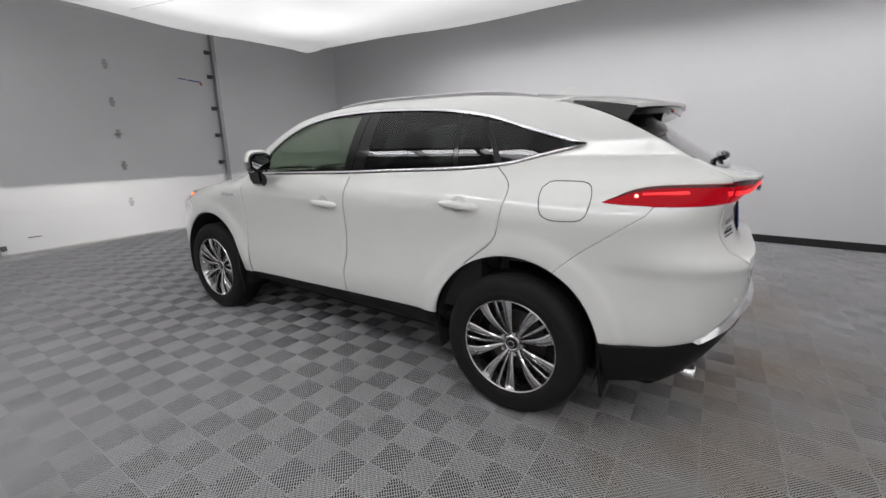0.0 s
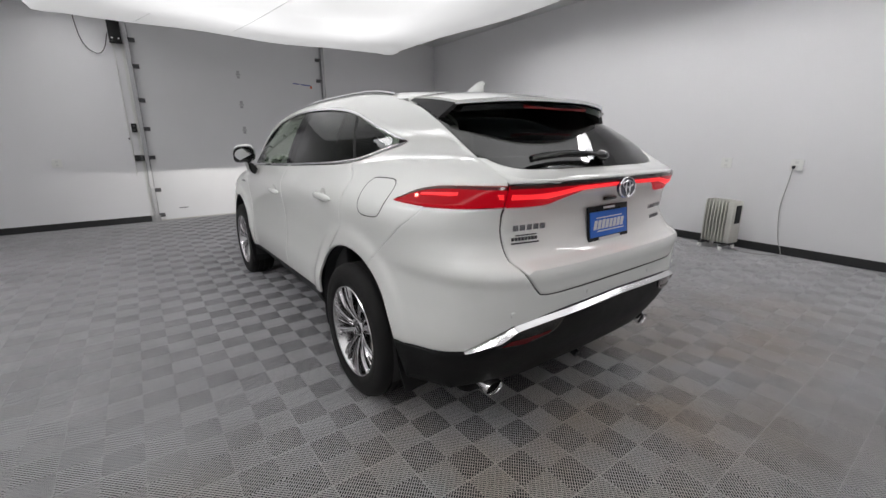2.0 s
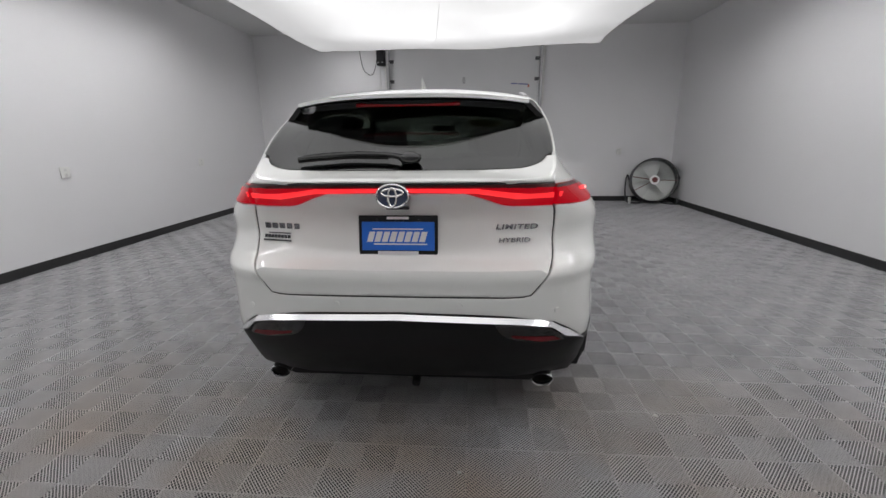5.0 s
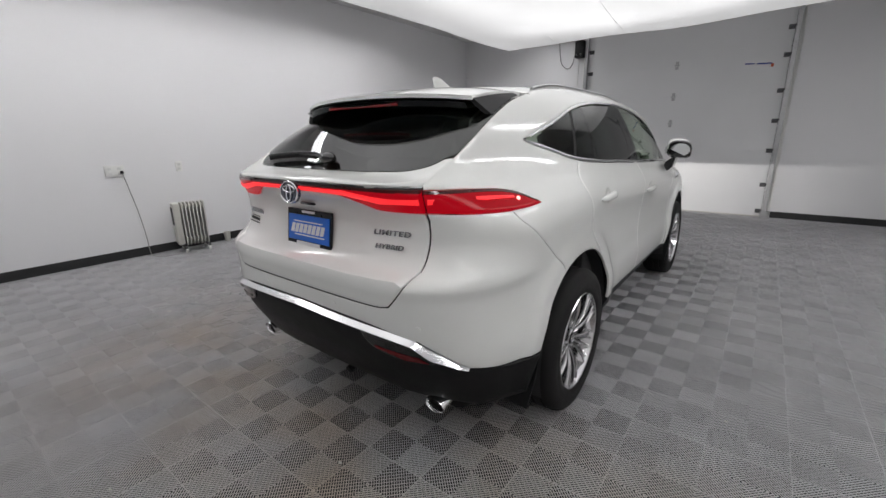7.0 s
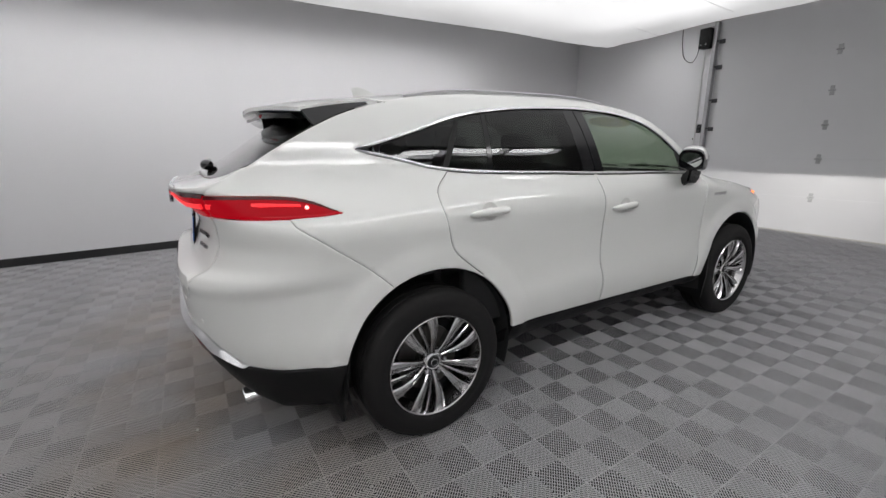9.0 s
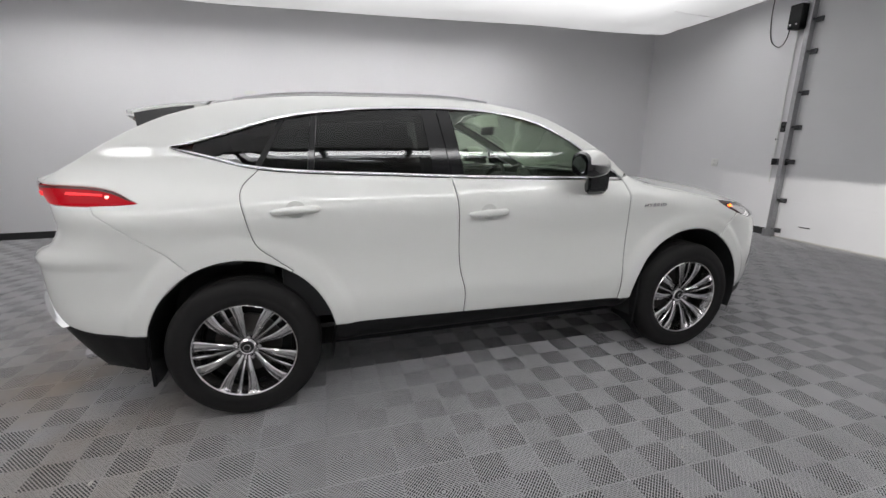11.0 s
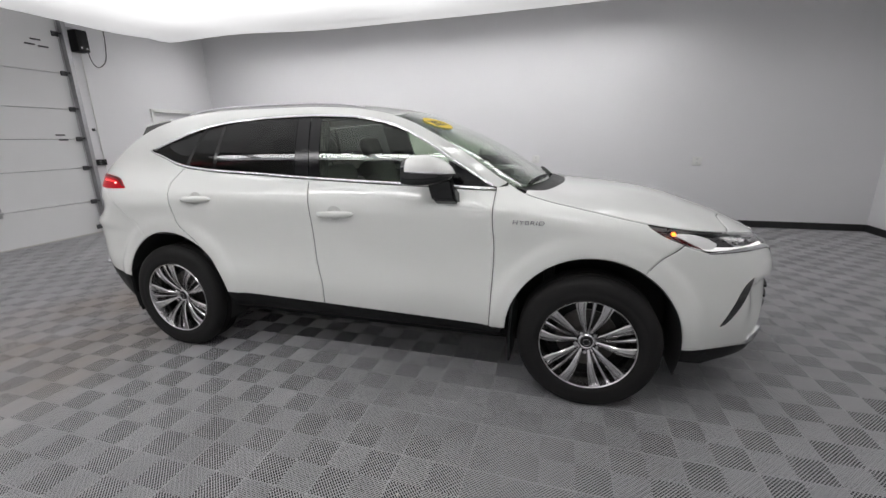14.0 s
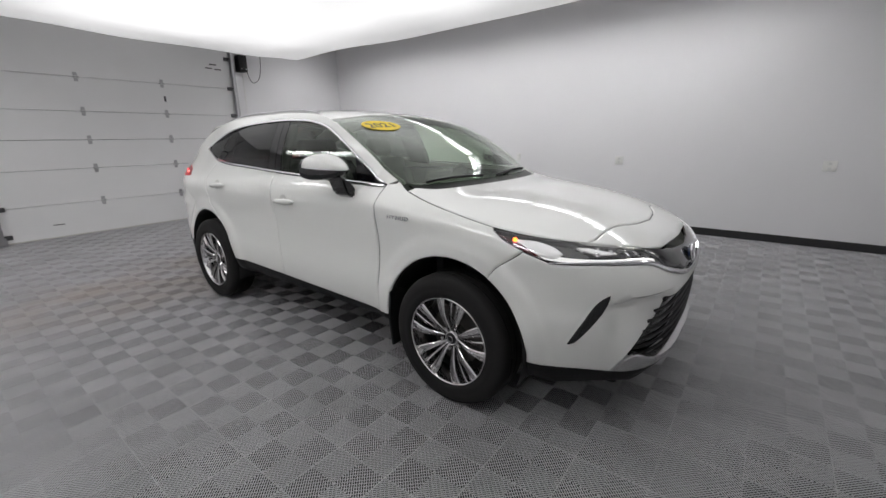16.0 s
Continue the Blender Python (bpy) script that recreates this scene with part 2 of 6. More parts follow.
# ---- the car's outer surface: a ring surface for the sides and ends, a top surface for hood, glass and roof ----
def curve_at(xs, ys):
    """Smooth monotone curve through a few points."""
    xs, ys = np.array(xs, float), np.array(ys, float)
    h, d = np.diff(xs), np.diff(ys) / np.diff(xs)
    m = np.zeros(len(xs))
    m[0], m[-1] = d[0], d[-1]
    for i in range(1, len(xs) - 1):
        if d[i - 1] * d[i] > 0:
            w1, w2 = 2 * h[i] + h[i - 1], h[i] + 2 * h[i - 1]
            m[i] = (w1 + w2) / (w1 / d[i - 1] + w2 / d[i])

    def f(x):
        x = min(max(x, xs[0]), xs[-1])
        i = min(max(int(np.searchsorted(xs, x)) - 1, 0), len(xs) - 2)
        t = (x - xs[i]) / h[i]
        return float((1 + 2 * t) * (1 - t) ** 2 * ys[i] + t * (1 - t) ** 2 * h[i] * m[i] + t * t * (3 - 2 * t) * ys[i + 1] + t * t * (t - 1) * h[i] * m[i + 1])

    return f


HALF_LINE = curve_at([0.18, 0.30, 0.40, 0.50, 0.58, 0.68, 0.80, 0.92, 1.02, 1.07, 1.12, 1.17, 1.30, 1.36, 1.45, 1.56, 1.63],
                [0.80, 0.855, 0.875, 0.893, 0.897, 0.886, 0.884, 0.893, 0.903, 0.900, 0.878, 0.848, 0.802, 0.779, 0.737, 0.660, 0.58])
_hz = np.arange(0.10, 1.72, 0.002)
_hw = np.array([HALF_LINE(z) for z in _hz])
_kern = np.exp(-0.5 * (np.arange(-24, 25) * 0.002 / 0.014) ** 2)
_hw = np.convolve(np.pad(_hw, 24, mode="edge"), _kern / _kern.sum(), mode="valid")


def HALF(z):
    """The rounded section of the body side: half width by height."""
    return float(np.interp(z, _hz, _hw))


TAPER_LOW = curve_at([-2.4, -2.0, -1.6, -1.2, 1.1, 1.4, 1.8, 2.3], [0.11, 0.06, 0.02, 0.0, 0.0, 0.004, 0.03, 0.09])
TAPER_HIGH = curve_at([-2.35, -1.9, -1.6, -1.2, -0.8, 0.3, 0.6, 0.95, 1.5], [0.26, 0.185, 0.128, 0.045, 0.01, 0.0, 0.03, 0.085, 0.10])
REAR_END = curve_at([0.18, 0.30, 0.42, 0.55, 0.70, 0.80, 0.862, 0.892, 0.96, 1.06, 1.11, 1.145, 1.18, 1.205, 1.23],
                    [-2.00, -2.12, -2.205, -2.275, -2.308, -2.312, -2.305, -2.250, -2.218, -2.202, -2.22, -2.255, -2.285, -2.294, -2.285])
FRONT_END = curve_at([0.18, 0.30, 0.45, 0.60, 0.75, 0.84, 0.90, 0.95], [2.17, 2.28, 2.325, 2.335, 2.32, 2.28, 2.21, 2.11])
TOP_EDGE = curve_at([-2.33, -2.2, -2.13, -2.05, -1.9, -1.75, -1.6, -1.45, -1.2, -0.9, -0.4, -0.1, 0.1, 0.3, 0.5, 0.7, 0.88, 1.0, 1.3, 1.6, 1.9, 2.1, 2.3],
                    [1.205, 1.213, 1.232, 1.272, 1.362, 1.442, 1.505, 1.545, 1.585, 1.603, 1.605, 1.592, 1.566, 1.52, 1.43, 1.315, 1.19, 1.125, 1.06, 0.998, 0.955, 0.92, 0.86])
TOP_MID = curve_at([-2.33, -2.2, -2.1, -1.65, -1.5, -1.25, -0.86, -0.4, -0.07, 0.12, 0.3, 0.75, 1.10, 1.2, 1.45, 1.75, 2.0, 2.15, 2.3],
                   [1.205, 1.225, 1.275, 1.555, 1.60, 1.628, 1.652, 1.65, 1.63, 1.60, 1.545, 1.35, 1.15, 1.13, 1.11, 1.065, 0.99, 0.93, 0.86])
Y_REAR, Y_FRONT, ARC_REAR, ARC_FRONT, CORNER = -1.6, 1.45, 1.35, 1.5, 3.2
_phi = np.linspace(0, math.pi / 2, 400)
_cu, _ce = np.sin(_phi) ** (2 / CORNER), np.cos(_phi) ** (2 / CORNER)
_arc = np.r_[0, np.cumsum(np.hypot(np.diff(_cu), np.diff(_ce)))]
_arc /= _arc[-1]
CORNER_REAR = 4.3
_ru, _re = np.sin(_phi) ** (2 / CORNER_REAR), np.cos(_phi) ** (2 / CORNER_REAR)
_rarc = np.r_[0, np.cumsum(np.hypot(np.diff(_ru), np.diff(_re)))]
_rarc /= _rarc[-1]
S_REAR, S_FRONT = Y_REAR - ARC_REAR, Y_FRONT + ARC_FRONT


SHOULDER, TUCK = 0.008, 0.022


def half_width(y, z):
    """The half width of the flank at a place along the car and a height, before the ends are rounded off."""
    b = min(max((z - 1.0) / 0.3, 0), 1)
    b = b * b * (3 - 2 * b)
    w = HALF(z) * (1 - (1 - b) * TAPER_LOW(y) - b * TAPER_HIGH(y))
    if y > 0.8:
        b = min(max((z - 1.06) / 0.1, 0), 1)
        w = HALF(z) * (1 - (1 - b) * TAPER_LOW(y) - b * TAPER_HIGH(y))
        near = max(0.0, 1 - (TOP_EDGE(y) - z) / 0.11)
        w -= min(1, (y - 0.8) / 0.25) * 0.06 * near**2
    # the shoulder line that runs forward from the tail lamp and fades over the rear door
    k = min(1.0, max(0.0, (-0.55 - y) / 0.75))
    if k > 0.0 and 1.02 < z < 1.34:
        up = min(1.0, max(0.0, (z - 1.04) / 0.125))
        down = min(1.0, max(0.0, (1.33 - z) / 0.155))
        w += SHOULDER * k * k * (3 - 2 * k) * (up * up * (3 - 2 * up) if z < 1.168 else down**1.6)
    for c in (-1.345, 1.345):
        r = math.hypot(y - c - 0.008, z - 0.393)
        k = min(1, max(0, (0.55 - r) / 0.045))
        w += 0.5 * 0.026 * k * k * (3 - 2 * k) * min(1, max(0, (1.0 - z) / 0.15))
        k = min(1, max(0, (0.64 - r) / 0.16))
        w += 0.3 * 0.026 * k * k * (3 - 2 * k) * min(1, max(0, (1.0 - z) / 0.3))
    return w


def flank(s, z):
    """A point of the ring surface: s runs along the side (there it is y) and round the ends to the middle and beyond."""
    side = 1
    if s < S_REAR:
        s, side = 2 * S_REAR - s, -1
    if s > S_FRONT:
        s, side = 2 * S_FRONT - s, -1
    if s < Y_REAR:
        a = (Y_REAR - s) / ARC_REAR
        u, e = np.interp(a, _rarc, _ru), np.interp(a, _rarc, _re)
        y = Y_REAR + (REAR_END(z) - Y_REAR) * u
        k = max(0.0, 1 - abs(a - 0.48) / 0.40)
        tuck = TUCK * k * k * (3 - 2 * k) * math.exp(-(((z - 0.985) / 0.062) ** 2))
        return Vector((side * (half_width(y, z) * e - 0.6 * tuck), y + 0.8 * tuck, z))
    elif s > Y_FRONT:
        a = (s - Y_FRONT) / ARC_FRONT
        u, e = np.interp(a, _arc, _cu), np.interp(a, _arc, _ce)
        y = Y_FRONT + (FRONT_END(z) - Y_FRONT) * u
    else:
        y, e = s, 1.0
    return Vector((side * half_width(y, z) * e, y, z))


def along(y, z):
    """The s at which the ring surface has this y at this height."""
    if Y_REAR <= y <= Y_FRONT:
        return y
    if y < Y_REAR:
        return Y_REAR - ARC_REAR * float(np.interp((y - Y_REAR) / (REAR_END(z) - Y_REAR), _ru, _rarc))
    return Y_FRONT + ARC_FRONT * float(np.interp((y - Y_FRONT) / (FRONT_END(z) - Y_FRONT), _cu, _arc))


def across(x, z, front=False):
    """The s at which an end of the ring surface has this x at this height."""
    lo, hi = (Y_FRONT, S_FRONT) if front else (Y_REAR, S_REAR)
    for _ in range(30):
        mid = (lo + hi) / 2
        lo, hi = (mid, hi) if flank(mid, z).x > abs(x) else (lo, mid)
    return lo if x >= 0 else 2 * (S_FRONT if front else S_REAR) - lo


def edge_x(y):
    z = TOP_EDGE(y)
    e = 1.0
    if y < Y_REAR:
        e = float(np.interp(min(1, (y - Y_REAR) / (REAR_END(z) - Y_REAR)), _ru, _re))
    elif y > Y_FRONT:
        e = float(np.interp(min(1, (y - Y_FRONT) / (FRONT_END(z) - Y_FRONT)), _cu, _ce))
    return half_width(y, z) * e


def top(x, y):
    """A point of the top surface."""
    xe, ze = max(edge_x(y), 0.02), TOP_EDGE(y)
    k = min(abs(x) / xe, 1.0)
    return Vector((x, y, ze + (TOP_MID(y) - ze) * (1 - k**2.4)))
# ---- mesh tools ----
from mathutils.geometry import delaunay_2d_cdt


def finish(name, me, mat, parent=None, label="", smooth=35):
    me.materials.append(mat)
    me.polygons.foreach_set("use_smooth", [smooth > 0] * len(me.polygons))
    if smooth > 0:
        me.set_sharp_from_angle(angle=radians(smooth))
    ob = new(name, me)
    if parent is not None:
        ob.parent = parent
        ob.matrix_parent_inverse = Matrix.Identity(4)
    if label:
        tagged(ob, label)
    return ob


def part(name, bm, mat, parent=None, label="", smooth=35):
    me = bpy.data.meshes.new(name)
    bmesh.ops.recalc_face_normals(bm, faces=bm.faces)
    bm.to_mesh(me)
    bm.free()
    return finish(name, me, mat, parent, label, smooth)


def thing(name, place, label, category, group="", m=None):
    ob = new(name)
    ob.empty_display_size = 0.05
    ob.matrix_basis = m if m is not None else Matrix.Translation(place)
    return tagged(ob, label, category, group)


def box(bm, centre, size, bevel=0.0, turn=None, segments=1):
    """A box, optionally with rounded edges and a turn about its centre."""
    m = Matrix.Translation(centre) @ (turn.to_4x4() if turn else Matrix.Identity(4)) @ Matrix.Diagonal((*size, 1))
    vs = bmesh.ops.create_cube(bm, size=1, matrix=m)["verts"]
    if bevel:
        es = list({e for v in vs for e in v.link_edges})
        bmesh.ops.bevel(bm, geom=es, offset=bevel, segments=segments, affect="EDGES", profile=0.5)
    return bm


def rod(bm, a, b, r, n=10, r2=None):
    """A round bar from a to b."""
    a, b = Vector(a), Vector(b)
    q = (b - a).to_track_quat("Z", "Y").to_matrix().to_4x4()
    bmesh.ops.create_cone(bm, cap_ends=True, segments=n, radius1=r, radius2=r if r2 is None else r2, depth=(b - a).length, matrix=Matrix.Translation((a + b) / 2) @ q)
    return bm


def tube(pts, r, n=8, closed=False):
    """A bent round tube through points."""
    bm = bmesh.new()
    pts = [Vector(p) for p in pts]
    rings = []
    up = Vector((0.31, 0.17, 0.93))
    for i, p in enumerate(pts):
        d = (pts[(i + 1) % len(pts)] - pts[i - 1]) if closed else pts[min(i + 1, len(pts) - 1)] - pts[max(i - 1, 0)]
        d.normalize()
        a = d.cross(up).normalized()
        b = d.cross(a)
        rings.append([bm.verts.new(p + r * (math.cos(k * math.tau / n) * a + math.sin(k * math.tau / n) * b)) for k in range(n)])
    m = len(rings)
    for i in range(m if closed else m - 1):
        for k in range(n):
            bm.faces.new((rings[i][k], rings[i][(k + 1) % n], rings[(i + 1) % m][(k + 1) % n], rings[(i + 1) % m][k]))
    if not closed:
        bm.faces.new(rings[0])
        bm.faces.new(rings[-1][::-1])
    return bm


def lathe(profile, n=48, closed=False):
    """A body turned about the x axis; profile: (x, r)."""
    bm = bmesh.new()
    rings = [[bm.verts.new((x, r * math.cos(k * math.tau / n), r * math.sin(k * math.tau / n))) for k in range(n)] for x, r in profile]
    for a, b in zip(rings, rings[1:] + rings[:1] if closed else rings[1:]):
        for k in range(n):
            bm.faces.new((a[k], a[(k + 1) % n], b[(k + 1) % n], b[k]))
    return bm


def curve(pts, step=0.025, closed=False):
    """Points along a smooth curve (Catmull-Rom) through the given ones."""
    pts = [Vector(p) for p in pts]
    if len(pts) < 3:
        ext = [pts[0] * 2 - pts[1], *pts, pts[-1] * 2 - pts[-2]]
    elif closed:
        ext = [pts[-1], *pts, pts[0], pts[1]]
    else:
        ext = [pts[0] * 2 - pts[1], *pts, pts[-1] * 2 - pts[-2]]
    out = []
    for a, b, c, d in zip(ext, ext[1:], ext[2:], ext[3:]):
        n = max(1, round((c - b).length / step))
        for k in range(n):
            t = k / n
            out.append(0.5 * (2 * b + (c - a) * t + (2 * a - 5 * b + 4 * c - d) * t * t + (3 * b - a - 3 * c + d) * t**3))
    if not closed:
        out.append(pts[-1])
    return out


def join(*runs):
    """One outline from several runs of points, with corners between them."""
    out = []
    for run in runs:
        for p in run:
            p = Vector(p)
            if not out or (p - out[-1]).length > 1e-4:
                out.append(p)
    if (out[0] - out[-1]).length < 1e-4:
        out.pop()
    return out


def area(pts):
    return sum(a.x * b.y - b.x * a.y for a, b in zip(pts, pts[1:] + pts[:1])) / 2


def inset(pts, d):
    """The outline moved inwards by d; pts run counterclockwise."""
    out = []
    for a, b, c in zip(pts[-1:] + pts[:-1], pts, pts[1:] + pts[:1]):
        u, v = (b - a).normalized(), (c - b).normalized()
        n = Vector((-u.y - v.y, u.x + v.x))
        k = max(n.length_squared / 2, 0.35)
        out.append(b + n * (d / k))
    return out


def within(p, pts):
    hit = False
    for a, b in zip(pts, pts[1:] + pts[:1]):
        if (a.y > p[1]) != (b.y > p[1]) and p[0] < (b.x - a.x) * (p[1] - a.y) / (b.y - a.y) + a.x:
            hit = not hit
    return hit


def panel(name, outline, lift, mat, parent=None, label="", h=0.045, off=0.0, thick=0.012, gap=0.0023, roll=0.003, mirror=False, holes=(), bulge=None):
    """A sheet that follows a surface inside an outline of its two coordinates: with thickness, rolled edges and a shut-line gap."""
    pts = [Vector((p[0], p[1])) for p in outline]
    if area(pts) < 0:
        pts.reverse()
    if gap:
        pts = inset(pts, gap)
    loops = [pts]
    drops = [-roll] * len(pts)
    co = list(pts)
    faces = [list(range(len(pts)))]
    edges = []
    if roll:
        ring = inset(pts, max(roll * 1.3, 0.004))
        edges += [(len(co) + i, len(co) + (i + 1) % len(ring)) for i in range(len(ring))]
        co += ring
        drops += [0.0] * len(ring)
        inner_ring = [p for p in inset(pts, max(roll * 1.3, 0.004) + 0.007) if within(p, ring)]
        co += inner_ring
        drops += [0.0] * len(inner_ring)
    cut = []
    for hole in holes:
        hp = [Vector((p[0], p[1])) for p in hole]
        if area(hp) < 0:
            hp.reverse()
        cut.append(hp)
        edges += [(len(co) + i, len(co) + (i + 1) % len(hp)) for i in range(len(hp))]
        co += hp
        drops += [0.0] * len(hp)
    x0, x1 = min(p.x for p in pts), max(p.x for p in pts)
    y0, y1 = min(p.y for p in pts), max(p.y for p in pts)
    near = [p for p in co]
    arr = np.array([(p.x, p.y) for p in near])
    nx, ny = max(1, int((x1 - x0) / h)), max(1, int((y1 - y0) / h))
    for i in range(nx + 1):
        for j in range(ny + 1):
            q = (x0 + (x1 - x0) * (i + 0.5 * (j % 2)) / max(nx, 1), y0 + (y1 - y0) * j / max(ny, 1))
            if within(q, pts) and not any(within(q, hp) for hp in cut) and ((arr - q) ** 2).sum(1).min() > (0.4 * h) ** 2:
                co.append(Vector(q))
                drops.append(0.0)
    vs, _, tris, orig, _, _ = delaunay_2d_cdt(co, edges, faces, 1, 1e-5)
    drop = [drops[o[0]] if o else 0.0 for o in orig]
    tris = [t for t in tris if not any(within((sum(vs[i].x for i in t) / 3, sum(vs[i].y for i in t) / 3), hp) for hp in cut)]
    e = 0.004
    outer, inner = [], []
    for k, v in enumerate(vs):
        p, pu, pv = lift(v.x, v.y), lift(v.x + e, v.y), lift(v.x, v.y + e)
        n = (pu - p).cross(pv - p)
        n = n.normalized() if n.length > 1e-12 else Vector((0, 0, 1))
        d = off + drop[k] + (bulge(v.x, v.y) if bulge else 0.0)
        outer.append(p + n * d)
        inner.append(p + n * (d - thick))
    count = {}
    for t in tris:
        for a, b in zip(t, t[1:] + t[:1]):
            count[(a, b)] = count.get((a, b), 0) + 1
    rim = [(a, b) for a, b in count if (b, a) not in count]
    n = len(vs)
    fs = [tuple(t) for t in tris] + [tuple(i + n for i in t[::-1]) for t in tris] + [(b, a, a + n, b + n) for a, b in rim]
    co3 = outer + inner
    if mirror:
        co3, fs = [Vector((-p.x, p.y, p.z)) for p in co3], [f[::-1] for f in fs]
    me = bpy.data.meshes.new(name)
    me.from_pydata(co3, [], fs)
    return finish(name, me, mat, parent, label, 40)


def words(name, text, size, m, mat, parent=None, depth=0.0015, shear=0.0, bold=0.0, wide=1.0):
    """Lettering in the built-in font as a mesh, in the plane of m (x along the line, z out of it)."""
    cu = bpy.data.curves.new(name, "FONT")
    cu.body, cu.size, cu.align_x, cu.align_y = text, size, "CENTER", "CENTER"
    cu.extrude, cu.shear, cu.offset, cu.space_character = depth, shear, bold, wide
    tmp = bpy.data.objects.new(name, cu)
    scene.collection.objects.link(tmp)
    bpy.context.view_layer.update()
    me = bpy.data.meshes.new_from_object(tmp.evaluated_get(bpy.context.evaluated_depsgraph_get()))
    bpy.data.objects.remove(tmp)
    me.transform(m)
    return finish(name, me, mat, parent, smooth=0)


def frame_on(lift, u, v, off=0.002, mirror=False, turn=0.0):
    """A flat pose on a surface: x along it, y up it, z out of it."""
    e = 0.02
    p, pu, pv = lift(u, v), lift(u + e, v), lift(u, v + e)
    n = (pu - p).cross(pv - p).normalized()
    if mirror:
        p, n = Vector((-p.x, p.y, p.z)), Vector((-n.x, n.y, n.z))
    up = Vector((0, 0, 1)) - n * n.z
    up.normalize()
    right = up.cross(n)
    m = Matrix((right, up, n)).transposed().to_4x4()
    return Matrix.Translation(p + n * off) @ m @ Matrix.Rotation(radians(turn), 4, "Z")
# ---- the room ----
XL, XR, YF, YB, ZC = -4.42, 4.45, 5.47, -5.97, 3.5
T = 0.16


def wall(name, a, b, normal, holes=(), mat=None):
    """A thick wall from a to b (x, y) with openings (start, end, top) measured along it; normal points into the room."""
    a, b, nv = Vector(a), Vector(b), Vector(normal)
    d = (b - a).normalized()
    length = (b - a).length
    bm = bmesh.new()
    cuts = sorted(holes)
    spans, at = [], 0.0
    for s, e, top_z in cuts:
        spans.append((at, s, 0.0, ZC))
        spans.append((s, e, top_z, ZC))
        at = e
    spans.append((at, length, 0.0, ZC))
    for s, e, z0, z1 in spans:
        if e - s < 1e-4 or z1 - z0 < 1e-4:
            continue
        c = a + d * ((s + e) / 2) - nv * (T / 2)
        size = (abs(d.x) * (e - s) + abs(nv.x) * T, abs(d.y) * (e - s) + abs(nv.y) * T, z1 - z0)
        box(bm, (c.x, c.y, (z0 + z1) / 2), size)
    ob = part(name, bm, mat or M_WALL, smooth=0)
    return tagged(ob, kind="structure")


D1 = (-1.50, 1.60)
D2 = (-1.80, 1.80)
PD = (-3.97, -3.02)
wall("wall_left", (XL, YB), (XL, YF), (1, 0))
wall("wall_right", (XR, YB), (XR, YF), (-1, 0))
wall("wall_front", (XL - T, YF), (XR + T, YF), (0, -1), [(D1[0] - XL + T, D1[1] - XL + T, 3.2)])
wall("wall_back", (XL - T, YB), (XR + T, YB), (0, 1), [(PD[0] - XL + T, PD[1] - XL + T, 1.97), (D2[0] - XL + T, D2[1] - XL + T, 3.2)])
bm = bmesh.new()
box(bm, ((XL + XR) / 2, (YF + YB) / 2, ZC + 0.05), (XR - XL + 2 * T, YF - YB + 2 * T, 0.1))
tagged(part("ceiling", bm, M_CEIL, smooth=0), kind="structure")
bm = bmesh.new()
box(bm, ((XL + XR) / 2, (YF + YB) / 2, -0.0536), (XR - XL + 2 * T + 1.0, YF - YB + 2 * T + 1.0, 0.1))
tagged(part("ground", bm, M_GAP, smooth=0), kind="structure")


def baseboard(x0, y0, x1, y1):
    bm = bmesh.new()
    box(bm, ((x0 + x1) / 2, (y0 + y1) / 2, 0.052), (max(abs(x1 - x0), 0.012), max(abs(y1 - y0), 0.012), 0.104), 0.003)
    tagged(part("baseboard", bm, M_BASE), kind="structure")


baseboard(XL + 0.006, YB + 0.012, XL + 0.006, YF - 0.012)
baseboard(XR - 0.006, YB + 0.012, XR - 0.006, YF - 0.012)
baseboard(XL, YF - 0.006, D1[0] - 0.12, YF - 0.006)
baseboard(D1[1] + 0.12, YF - 0.006, XR, YF - 0.006)
baseboard(XL, YB + 0.006, PD[0] - 0.06, YB + 0.006)
baseboard(PD[1] + 0.06, YB + 0.006, D2[0] - 0.12, YB + 0.006)
baseboard(D2[1] + 0.12, YB + 0.006, XR, YB + 0.006)


